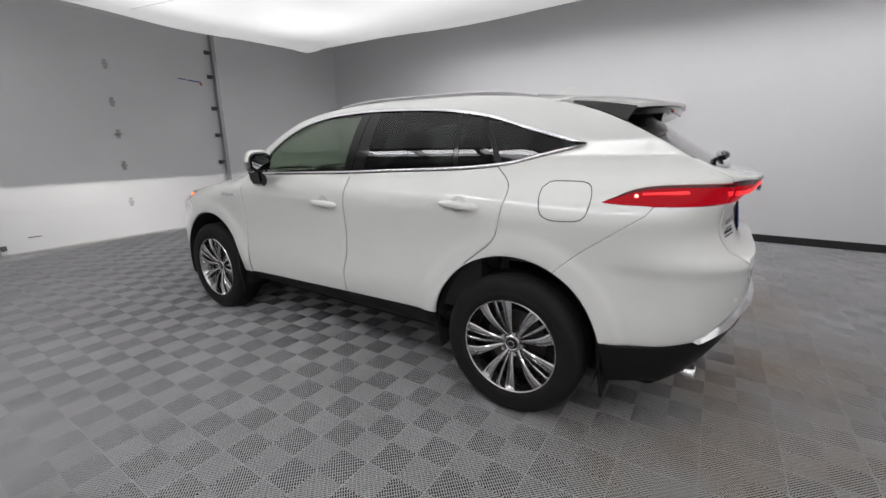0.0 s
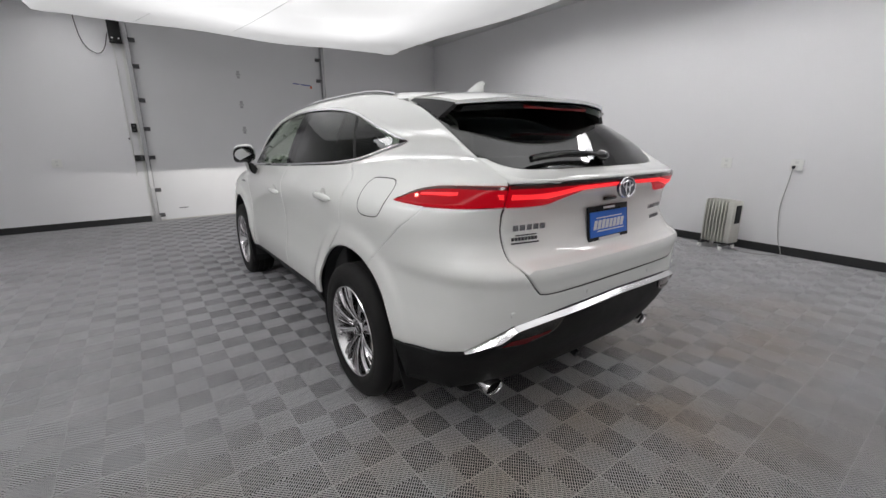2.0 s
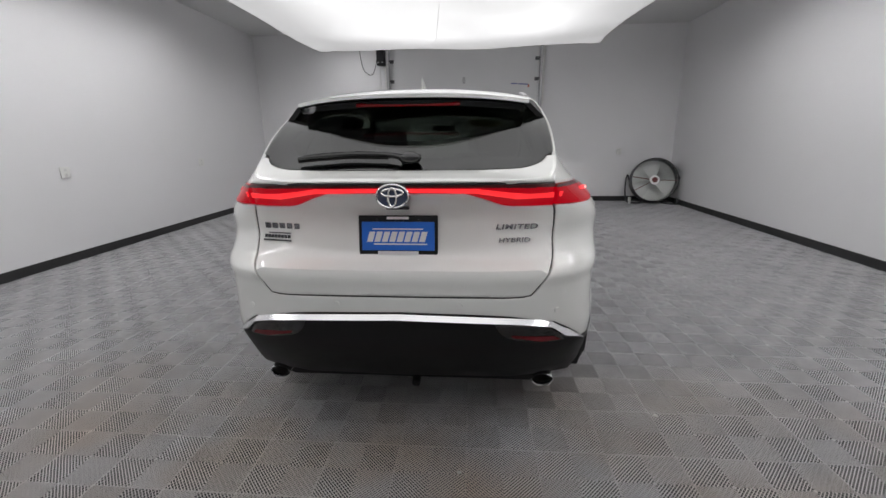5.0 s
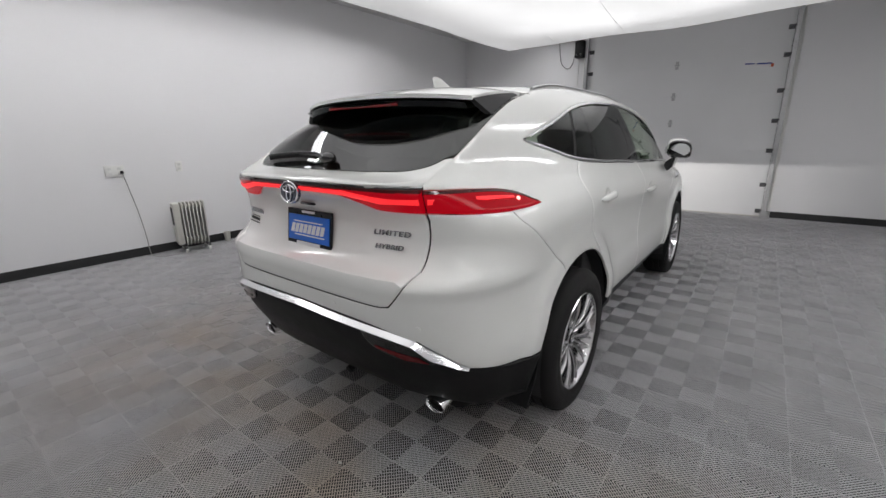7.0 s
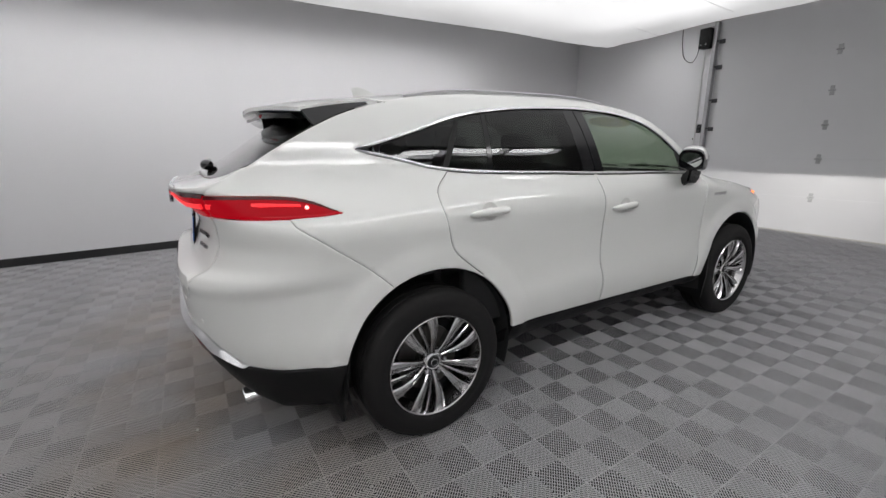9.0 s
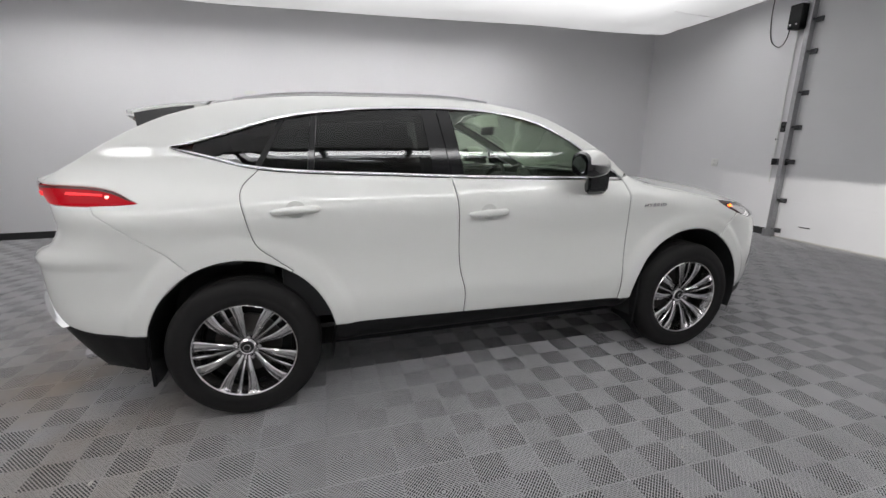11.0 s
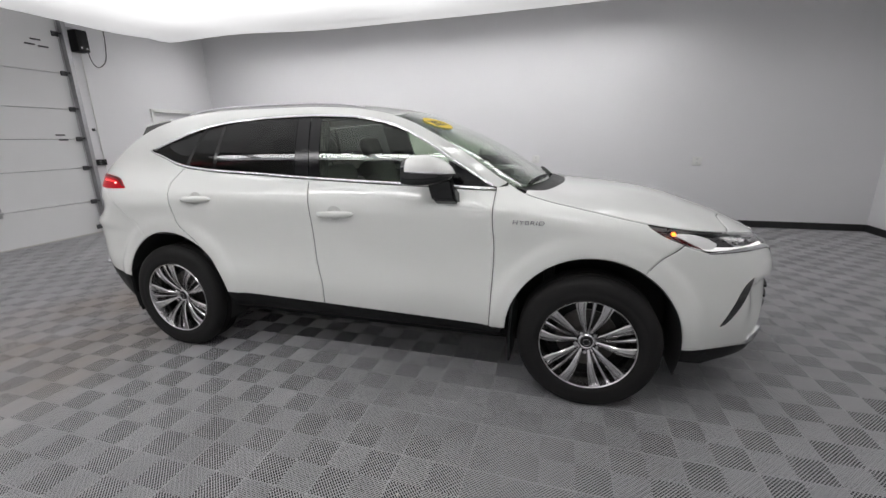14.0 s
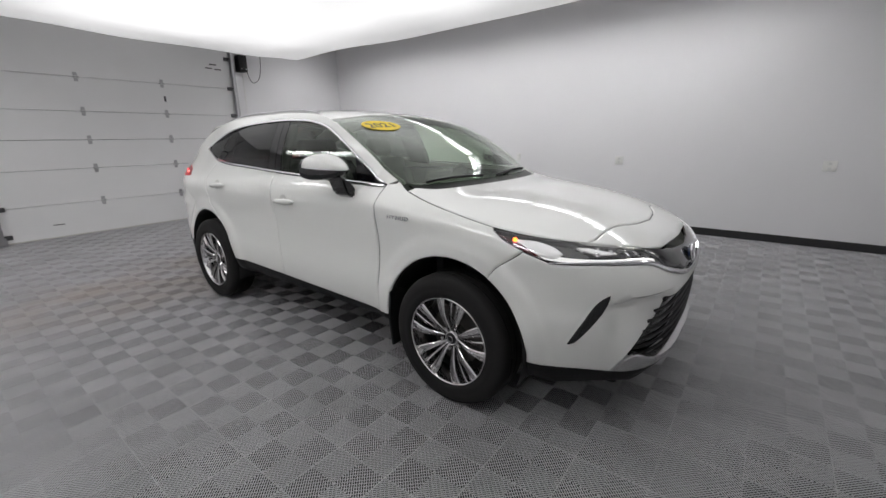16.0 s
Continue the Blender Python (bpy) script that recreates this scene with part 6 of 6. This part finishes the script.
# sensors
for x, z in ((0.62, 0.70), (-0.62, 0.70), (0.24, 0.735), (-0.24, 0.735)):
    bm = bmesh.new()
    bmesh.ops.create_cone(bm, cap_ends=True, segments=18, radius1=0.011, radius2=0.010, depth=0.004, matrix=frame_on(flank, across(x, z), z, 0.002))
    part("parking_sensor", bm, M_PAINT, car)

# spoiler, fins, brake lamp, wiper, antenna
bm = bmesh.new()
n, m = 24, 10
grid = {}
for lay in (0, 1):
    for i in range(n + 1):
        u = -1 + 2 * i / n
        for j in range(m + 1):
            v = j / m
            y = -1.448 - 0.02 * (1 - u * u) * (1 - v) - v * (0.478 - 0.145 * abs(u) ** 2.5)
            x = u * (0.578 - 0.040 * v)
            zs = top(min(abs(u) * 0.575, 0.575), -1.448).z
            z = zs + (1.543 - 0.022 * abs(u) ** 2.5 - zs) * (v**0.9) + 0.012 * math.sin(math.pi * v) - lay * (0.016 + 0.028 * math.sin(math.pi * min(v * 1.1, 1)) * (1 - v))
            grid[lay, i, j] = bm.verts.new((x, y, z))
for lay in (0, 1):
    for i in range(n):
        for j in range(m):
            bm.faces.new((grid[lay, i, j], grid[lay, i + 1, j], grid[lay, i + 1, j + 1], grid[lay, i, j + 1]))
for j in range(m):
    for i in (0, n):
        bm.faces.new((grid[0, i, j], grid[0, i, j + 1], grid[1, i, j + 1], grid[1, i, j]))
for i in range(n):
    bm.faces.new((grid[0, i, m], grid[0, i + 1, m], grid[1, i + 1, m], grid[1, i, m]))
spoiler = part("spoiler", bm, M_PAINT, tailgate, "white roof spoiler with dark underside")
bm = bmesh.new()
box(bm, (0, -1.889, 1.500), (0.46, 0.012, 0.014), 0.004)
part("brake_lamp", bm, M_HIGHLAMP, spoiler, "unlit red high brake lamp")
bm = bmesh.new()
vs = {}
for i in range(13):
    x = -0.52 + 1.04 * i / 12
    for j, (y, z) in enumerate(((-1.93, 1.516), (-1.90, 1.494), (-1.60, 1.530))):
        vs[i, j] = bm.verts.new((x * (1.0 + 0.06 * (j == 2)), y + 0.015 + 0.105 * abs(x / 0.52) ** 2.5 * (j < 2), z - 0.020 * abs(x / 0.52) ** 2.5))
for i in range(12):
    for j in range(2):
        bm.faces.new((vs[i, j], vs[i + 1, j], vs[i + 1, j + 1], vs[i, j + 1]))
part("underside", bm, M_GBLACK, spoiler, "gloss black spoiler underside")
for sx in (-1, 1):
    bm = bmesh.new()
    lo = [top(edge_x(y) - 0.012, y) for y in (-1.50, -1.58, -1.66, -1.745)]
    hi = [Vector((0.566, -1.50, 1.552)), Vector((0.560, -1.60, 1.540)), Vector((0.552, -1.69, 1.527)), Vector((0.540, -1.775, 1.512))]
    row = []
    for p, q in zip(lo, hi):
        row.append([bm.verts.new((sx * (w.x + d), w.y, w.z)) for w, d in ((p, 0), (q, 0), (q, -0.03), (p, -0.03))])
    for a, b in zip(row, row[1:]):
        for k in range(4):
            bm.faces.new((a[k], a[(k + 1) % 4], b[(k + 1) % 4], b[k]))
    bm.faces.new(row[0])
    bm.faces.new(row[-1])
    part("spoiler_fin", bm, M_CABIN, spoiler, "dark grey side fin")
wp = [top(x, y) + Vector((0, -0.012, 0.022)) for x, y in ((0.03, -2.13), (-0.05, -2.105), (-0.20, -2.095), (-0.36, -2.10), (-0.42, -2.105))]
wiper = part("rear_wiper", tube(curve(wp, 0.03), 0.011, 8), M_GBLACK, tailgate, "black rear wiper arm and blade")
bm = bmesh.new()
bmesh.ops.create_uvsphere(bm, u_segments=16, v_segments=10, radius=1, matrix=Matrix.Translation(top(0.04, -2.12) + Vector((0, -0.01, 0.018))) @ Matrix.Diagonal((0.045, 0.030, 0.026, 1)))
part("wiper_hub", bm, M_GBLACK, wiper)
part("wiper_blade", tube([p - Vector((0, 0, 0.012)) for p in curve(wp[1:], 0.03)], 0.007, 6), M_RUBBER, wiper)
bm = bmesh.new()
n = 12
prev = None
for k in range(n + 1):
    u = k / n
    y, hgt, wid = -1.17 - 0.17 * u, 0.060 * math.sin(math.pi / 2 * min(1.0, 1.12 * u)) ** 1.5 * (1.0 if u < 0.95 else 0.86), 0.022 * math.sin(math.pi * (0.12 + 0.8 * u))
    zb = top(0, y).z - 0.003
    ring = [bm.verts.new(p) for p in ((-wid, y, zb), (-wid * 0.35, y - 0.012 * u, zb + hgt * 0.7), (0, y - 0.018 * u, zb + hgt + 0.006), (wid * 0.35, y - 0.012 * u, zb + hgt * 0.7), (wid, y, zb))]
    if prev:
        for a in range(4):
            bm.faces.new((prev[a], prev[a + 1], ring[a + 1], ring[a]))
    else:
        bm.faces.new(ring)
    prev = ring
bm.faces.new(prev)
part("antenna_fin", bm, M_PAINT, car, "white shark-fin antenna")
# front wipers
for x0, x1, y0, y1 in ((0.62, 0.12, 0.985, 1.055), (-0.02, -0.58, 1.08, 0.985)):
    w = part("front_wiper", tube([top(x0 + (x1 - x0) * t, y0 + (y1 - y0) * t + 0.012) + Vector((0, 0, 0.006)) for t in np.linspace(0, 1, 8)], 0.008, 6), M_BPLASTIC, car, "black windshield wiper")

# year sticker inside the windshield
nrm = (top(0.385 + 0.01, 0.405) - top(0.385, 0.405)).cross(top(0.385, 0.405 + 0.01) - top(0.385, 0.405)).normalized()
up_ = (top(0.385, 0.405 - 0.01) - top(0.385, 0.405)).normalized()
rt = up_.cross(nrm)
sm = Matrix.Translation(top(0.385, 0.405) - nrm * 0.0005) @ Matrix((rt, up_, nrm)).transposed().to_4x4()
bm = bmesh.new()
bmesh.ops.create_cone(bm, cap_ends=True, segments=40, radius1=1, radius2=1, depth=0.0006, matrix=sm @ Matrix.Diagonal((0.168, 0.088, 1, 1)))
sticker = part("year_sticker", bm, M_YELLOW, car, "yellow oval year sticker")
words("year", "2021", 0.125, sm @ Matrix.Translation((0, -0.002, 0.0007)) @ Matrix.Diagonal((1.0, 0.85, 1, 1)), M_INK, sticker, 0.0004, 0.0, 0.002, 1.05)
# ---- cabin and underside of the car ----
def slab(name, mat, centre, size, bevel, label="", turn=None, parent=None, segments=2):
    bm = bmesh.new()
    box(bm, centre, size, bevel, turn, segments)
    return part(name, bm, mat, parent or car, label)


slab("underbody", M_TRIM, (0, 0.0, 0.275), (1.30, 4.0, 0.14), 0.05, "black underbody")
slab("undertray", M_CABIN, (0, 1.93, 0.262), (1.16, 0.40, 0.05), 0.02, "black front undertray")
slab("undertray", M_TRIM, (0, 0.0, 0.235), (1.26, 1.72, 0.06), 0.02, "black undertray")
slab("undertray", M_CABIN, (0, -1.90, 0.315), (1.00, 0.30, 0.05), 0.02, "black rear undertray")
slab("cabin_floor", M_CABIN, (0, -0.25, 0.40), (1.56, 2.3, 0.03), 0.01, "dark cabin floor")
slab("cargo_floor", M_CABIN, (0, -1.68, 0.76), (1.08, 0.86, 0.04), 0.01, "dark cargo floor")
slab("bulkhead", M_CABIN, (0, 1.13, 0.68), (1.36, 0.06, 0.72), 0.02, "dark bulkhead")
slab("dashboard", M_CABIN, (0, 0.80, 0.98), (1.46, 0.50, 0.22), 0.08, "dark grey dashboard", Matrix.Rotation(radians(-8), 3, "X"), segments=3)
slab("centre_console", M_CABIN, (0, 0.20, 0.62), (0.24, 1.0, 0.34), 0.04, "dark centre console")
slab("touch_screen", M_GBLACK, (0, 0.585, 1.10), (0.31, 0.02, 0.16), 0.01, "black touch screen", Matrix.Rotation(radians(-18), 3, "X"))
slab("rear_bulkhead", M_CABIN, (0, -1.22, 0.58), (1.40, 0.05, 0.36), 0.01, "dark rear bulkhead")
for sx in (-1, 1):
    slab("door_card", M_CABIN, (sx * 0.80, -0.2, 0.80), (0.05, 1.9, 0.66), 0.02, "dark grey door card")
headliner = join([Vector((0.0, 0.10)), Vector((0.45, 0.12))], [Vector((edge_x(float(y)) - 0.05, float(y))) for y in np.linspace(0.10, -1.43, 24)], [Vector((0.3, -1.44)), Vector((0.0, -1.44))])
M_LINER = grain(material("pale_headliner", (0.34, 0.34, 0.33), 0.85), 40, 0.05)
panel("headliner", top_outline(headliner), top, M_LINER, car, "pale grey headliner", h=0.12, off=-0.03, gap=0, roll=0)


def seat(x, y, w, rest=1.0):
    """A car seat: cushion, bolstered backrest, headrest on two posts."""
    hub = new("seat")
    hub.parent = car
    hub.matrix_basis = Matrix.Translation((x, y, 0.42))
    tagged(hub, "grey leatherette seat")
    slab("cushion", M_SEAT, (0, 0.0, 0.20), (w, 0.50, 0.16), 0.05, "", Matrix.Rotation(radians(6), 3, "X"), hub, 3)
    tilt = Matrix.Rotation(radians(-20), 3, "X")
    slab("backrest", M_SEAT, (0, -0.32, 0.53), (w * 0.96, 0.14, 0.60), 0.05, "", tilt.inverted(), hub, 3)
    for s in (-1, 1) if w < 0.7 else ():
        slab("bolster", M_SEAT, (s * w * 0.42, -0.27, 0.50), (0.09, 0.13, 0.46), 0.04, "", tilt.inverted(), hub, 3)
    for hx in ((0,) if w < 0.7 else (-0.42, 0.42)):
        slab("headrest", M_SEAT, (hx, -0.455, 0.915), (0.26, 0.10, 0.17), 0.045, "", tilt.inverted(), hub, 3)
        for s in (-1, 1):
            bm = bmesh.new()
            rod(bm, (hx + s * 0.06, -0.425, 0.80), (hx + s * 0.06, -0.45, 0.88), 0.006, 8)
            part("headrest_post", bm, M_SATIN, hub)


seat(-0.37, 0.03, 0.52)
seat(0.37, 0.03, 0.52)
seat(0.0, -0.86, 1.30)
# steering wheel, on the left
hub = new("steering_wheel")
hub.parent = car
hub.matrix_basis = Matrix.Translation((-0.37, 0.46, 1.02)) @ Matrix.Rotation(radians(66), 4, "X")
tagged(hub, "black leather steering wheel")
part("wheel_rim", tube([(0.18 * math.cos(a), 0.18 * math.sin(a), 0) for a in np.linspace(0, math.tau, 32, endpoint=False)], 0.016, 8, True), M_CABIN, hub)
bm = bmesh.new()
box(bm, (0, 0, -0.01), (0.16, 0.11, 0.05), 0.02, None, 2)
part("wheel_boss", bm, M_CABIN, hub)
for a in (0, math.pi, -math.pi / 2):
    bm = bmesh.new()
    rod(bm, (0.06 * math.cos(a), 0.06 * math.sin(a), 0), (0.175 * math.cos(a), 0.175 * math.sin(a), 0), 0.014, 8)
    part("wheel_spoke", bm, M_CABIN, hub)
bm = bmesh.new()
box(bm, (0, 0.27, 1.45), (0.22, 0.03, 0.06), 0.015, Matrix.Rotation(radians(-10), 3, "X"), 2)
part("interior_mirror", bm, M_CABIN, car, "black interior mirror")
bm = bmesh.new()
rod(bm, (0.03, -2.06, 0.27), (0.03, -2.10, 0.255), 0.02, 12)
box(bm, (0.03, -2.00, 0.28), (0.05, 0.14, 0.03), 0.008)
part("tow_eye", bm, M_BPLASTIC, car, "black tow eye")

for mirror in (False, True):
    panel("pillar_core", [Vector(p) for p in ((-0.40, 1.20), (-0.16, 1.18), (-0.21, 1.54), (-0.42, 1.54))], flank, M_CABIN, car, "dark inner door pillar", off=-0.030, thick=0.03, gap=0, roll=0, mirror=mirror)

# dark trim behind the tail lamps
bay = side2([(-1.32, 0.80), (-1.32, 1.20), (-1.90, 1.20)])
bay = [bay[0], bay[1], bay[2], Vector((S_REAR, 1.19))]
panel("luggage_trim", join(bay, [Vector((2 * S_REAR - p.x, p.y)) for p in reversed(bay[:3])]), flank, M_CABIN, car, "dark luggage bay trim", off=-0.045, thick=0.006, gap=0, roll=0)
# ---- wheels ----
def wheel(parent, sx, y):
    """Tyre, ten broad and five thin spokes, brake disc; built with the outer face at +x."""
    turn = Matrix.Translation((sx * 0.80, y, 0.364)) @ (Matrix.Identity(4) if sx > 0 else Matrix.Rotation(math.pi, 4, "Z")) @ Matrix.Rotation(radians(12 if y > 0 else 40), 4, "X")
    hub = new("wheel")
    hub.parent = parent
    hub.matrix_parent_inverse = Matrix.Identity(4)
    hub.matrix_basis = turn
    tagged(hub, "dark chrome alloy wheel with black tyre")
    for name, me, mat, label in WHEEL_PARTS:
        ob = new(name, me)
        ob.parent = hub
        if label:
            tagged(ob, label)
    return hub


def mesh_of(bm, mat, smooth=35):
    me = bpy.data.meshes.new("wheel_part")
    bmesh.ops.recalc_face_normals(bm, faces=bm.faces)
    bm.to_mesh(me)
    bm.free()
    me.materials.append(mat)
    me.polygons.foreach_set("use_smooth", [True] * len(me.polygons))
    me.set_sharp_from_angle(angle=radians(smooth))
    return me


def tyre_mesh():
    prof = [(-0.10, 0.246), (-0.113, 0.29), (-0.112, 0.325), (-0.098, 0.352), (-0.078, 0.3615)]
    for x in (-0.05, -0.0, 0.05):
        prof += [(x - 0.017, 0.3645), (x - 0.006, 0.3645), (x - 0.005, 0.357), (x + 0.005, 0.357), (x + 0.006, 0.3645), (x + 0.017, 0.3645)]
    prof += [(0.078, 0.3615), (0.098, 0.352), (0.1085, 0.338), (0.1135, 0.318), (0.1145, 0.300), (0.112, 0.285), (0.1135, 0.281), (0.1085, 0.262), (0.102, 0.247), (0.095, 0.243)]
    bm = lathe(prof, 96)
    return bm


def spoke(a0, r0, r1, w0, w1, x0, x1, deep, skew=0.0, n=8):
    """A tapered spoke blade from the hub to the rim, with raised edges."""
    bm = bmesh.new()
    rows = []
    for k in range(n + 1):
        t = k / n
        r = r0 + (r1 - r0) * t
        w = w0 + (w1 - w0) * t**1.4
        x = x0 + (x1 - x0) * t + 0.012 * math.sin(math.pi * t)
        ang = a0 + skew * math.sin(math.pi * t * 0.9)
        c, s = math.cos(ang), math.sin(ang)
        row = []
        for off, dx in ((-0.5, -deep), (-0.5, 0.0), (-0.34, 0.004), (-0.22, -0.010), (0.22, -0.010), (0.34, 0.004), (0.5, 0.0), (0.5, -deep)):
            row.append(bm.verts.new((x + dx, r * c - off * w * s, r * s + off * w * c)))
        rows.append(row)
    for a, b in zip(rows, rows[1:]):
        for k in range(8):
            bm.faces.new((a[k], a[(k + 1) % 8], b[(k + 1) % 8], b[k]))
    bm.faces.new(rows[0])
    bm.faces.new(rows[-1])
    return bm


WHEEL_PARTS = [("tyre", mesh_of(tyre_mesh(), M_RUBBER, 40), M_RUBBER, "black all-season tyre")]
rim = lathe([(0.104, 0.2475), (0.108, 0.2445), (0.104, 0.2385), (0.092, 0.2355), (0.070, 0.228), (0.0, 0.212), (-0.09, 0.225), (-0.10, 0.245)], 72)
WHEEL_PARTS.append(("rim", mesh_of(rim, M_RIM), M_RIM, "dark chrome rim barrel"))
# a closed disc added behind the spokes, coloured as the shade inside
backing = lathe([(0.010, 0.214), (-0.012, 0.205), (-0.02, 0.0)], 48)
WHEEL_PARTS.append(("wheel_shade_disc", mesh_of(backing, M_RIMDARK), M_RIMDARK, "near-black disc for the shade inside the wheel"))
WHEEL_PARTS.append(("brake_disc", mesh_of(lathe([(0.005, 0.0), (0.005, 0.16), (-0.01, 0.16), (-0.01, 0.0)], 40), M_DISC), M_DISC, "bare steel brake disc"))
wide_l = mesh_of(spoke(0, 0.050, 0.236, 0.020, 0.056, 0.060, 0.094, 0.035, 0.05), M_RIM)
wide_r = mesh_of(spoke(0, 0.050, 0.236, 0.020, 0.056, 0.060, 0.094, 0.035, -0.05), M_RIM)
thin = mesh_of(spoke(0, 0.052, 0.236, 0.013, 0.023, 0.055, 0.090, 0.03), M_RIM)
WHEEL_PARTS.append(("hub", mesh_of(lathe([(-0.01, 0.070), (0.050, 0.074), (0.058, 0.0715), (0.046, 0.068), (0.044, 0.048), (0.058, 0.044), (0.064, 0.036), (0.060, 0.026)], 40), M_RIM), M_RIM, "dark chrome hub"))
cap = lathe([(0.058, 0.030), (0.066, 0.029), (0.069, 0.023), (0.070, 0.0)], 32)
WHEEL_PARTS.append(("centre_cap", mesh_of(cap, M_RIMDARK), M_RIMDARK, "dark centre cap with emblem ring"))
ring = lathe([(0.0695 + 0.002 * math.sin(a), 0.017 + 0.002 * math.cos(a)) for a in np.linspace(0, math.tau, 8, endpoint=False)], 32, True)
WHEEL_PARTS.append(("emblem_ring", mesh_of(ring, M_CHROME), M_CHROME, ""))
nut = bmesh.new()
bmesh.ops.create_cone(nut, cap_ends=True, segments=6, radius1=0.0125, radius2=0.010, depth=0.026, matrix=Matrix.Translation((0.057, 0.0, 0.0)) @ Matrix.Rotation(radians(90), 4, "Y"))
NUT = mesh_of(nut, M_RIM)


def make_wheel(sx, y):
    hub = wheel(car, sx, y)
    for k in range(5):
        a = k * math.tau / 5
        for me, d, name in ((wide_l, radians(15.5), "spoke"), (wide_r, radians(-15.5), "spoke"), (thin, 0.0, "thin_spoke")):
            ob = new(name, me)
            ob.parent = hub
            ob.matrix_basis = Matrix.Rotation(a + d, 4, "X")
        ob = new("lug_nut", NUT)
        ob.parent = hub
        b = a + math.tau / 10
        ob.matrix_basis = Matrix.Translation((0, 0.0575 * math.cos(b), 0.0575 * math.sin(b)))


for sx in (-1, 1):
    for y in (REAR_AXLE, FRONT_AXLE):
        make_wheel(sx, y)
# ---- interlocking floor tiles: each has four fields of diagonal ribs, laid as rings of diamonds round its middle ----
TILE, CELL, PITCH, RIB, DEEP = 0.3048, 0.1524, 0.0145, 0.0031, 0.0037
OX, OY = 1.335, 0.081


def tile_geometry():
    vs, fs = [], []

    def strip(quad, z0, z1):
        b = len(vs)
        vs.extend([(x, y, z1) for x, y in quad] + [(x, y, z0) for x, y in quad])
        fs.append((b, b + 1, b + 2, b + 3))
        fs.append((b, b + 4, b + 5, b + 1))
        fs.append((b + 2, b + 6, b + 7, b + 3))

    def clip(c0, c1):
        """The part of the band c0 < x + y < c1 inside the unit cell, as its four corner points (cut square at the cell's edge)."""
        def ends(c):
            lo, hi = max(0.0, c - CELL), min(CELL, c)
            return (lo, c - lo), (hi, c - hi)
        a, b = ends(c0)
        c, d = ends(c1)
        return [a, b, d, c]

    n = round(2 * CELL / PITCH)
    step = 2 * CELL / n
    for sx, sy in ((1, 1), (-1, 1), (-1, -1), (1, -1)):
        for k in range(n):
            c0 = k * step + (step - RIB * 1.414) / 2
            q = clip(max(c0, 1e-4), min(c0 + RIB * 1.414, 2 * CELL - 1e-4))
            q = [(sx * x, sy * y) for x, y in q]
            if sx * sy < 0:
                q = q[::-1]
            strip(q, -DEEP, 0.0)
        # low webs that tie the ribs together from below
        webs = 13
        for k in range(webs):
            c0 = (k + 0.5) * 2 * CELL / webs - 0.0017
            q = clip(max(c0, 1e-4), min(c0 + 0.0034, 2 * CELL - 1e-4))
            q = [(sx * (CELL - x), sy * y) for x, y in q]
            if sx * sy > 0:
                q = q[::-1]
            strip(q, -DEEP, -0.0026)
    e, r = TILE / 2, 0.0012
    for quad in (((-e + 0.0004, -e + 0.0004), (e - 0.0004, -e + 0.0004), (e - r, -e + r), (-e + r, -e + r)), ((e - 0.0004, -e + 0.0004), (e - 0.0004, e - 0.0004), (e - r, e - r), (e - r, -e + r)),
                 ((e - 0.0004, e - 0.0004), (-e + 0.0004, e - 0.0004), (-e + r, e - r), (e - r, e - r)), ((-e + 0.0004, e - 0.0004), (-e + 0.0004, -e + 0.0004), (-e + r, -e + r), (-e + r, e - r))):
        strip(quad, -DEEP, 0.0)
    return np.array(vs), np.array(fs)


floor = tagged(thing("floor", (0, 0, 0), "grey ribbed interlocking plastic tile floor", "floor"), kind="structure")
tv, tf = tile_geometry()
tile_mesh = bpy.data.meshes.new("tile")
tile_mesh.from_pydata(tv.tolist(), [], tf.tolist())
tile_mesh.materials.append(M_FLOOR)
spots = []
for i in range(-22, 14):
    for j in range(-22, 22):
        x, y = OX + i * TILE, OY + j * TILE
        if XL - 0.1 < x < XR + 0.1 and YB - 0.1 < y < YF + 0.1:
            spots.append((x, y))


def lane(p):
    """How near a tile lies to the lane round the car's tail and right side where one walks."""
    x, y = p
    return min(math.hypot(x - 2.2, max(0, abs(y - 0.2) - 1.9)), math.hypot(max(0, abs(x - 0.3) - 1.9), y + 2.9))


spots.sort(key=lane)
for k, (x, y) in enumerate(spots[:300]):
    ob = new("tile", tile_mesh)
    ob.parent = floor
    ob.location = (x, y, 0.0006 * (random.random() - 0.5))
rest = np.array(spots[300:])
nv = len(tv)
av = (tv[None] + np.c_[rest, np.zeros(len(rest))][:, None]).reshape(-1, 3)
af = (tf[None] + (np.arange(len(rest)) * nv)[:, None, None]).reshape(-1, 4)
me = bpy.data.meshes.new("tiles_beyond")
me.vertices.add(len(av))
me.vertices.foreach_set("co", av.ravel())
me.loops.add(af.size)
me.loops.foreach_set("vertex_index", af.ravel())
me.polygons.add(len(af))
me.polygons.foreach_set("loop_start", np.arange(0, af.size, 4))
me.update(calc_edges=True)
me.shade_flat()
me.materials.append(M_FLOOR)
ob = new("tiles_beyond", me)
ob.parent = floor
tagged(ob, "grey ribbed floor tiles", kind="stuff")
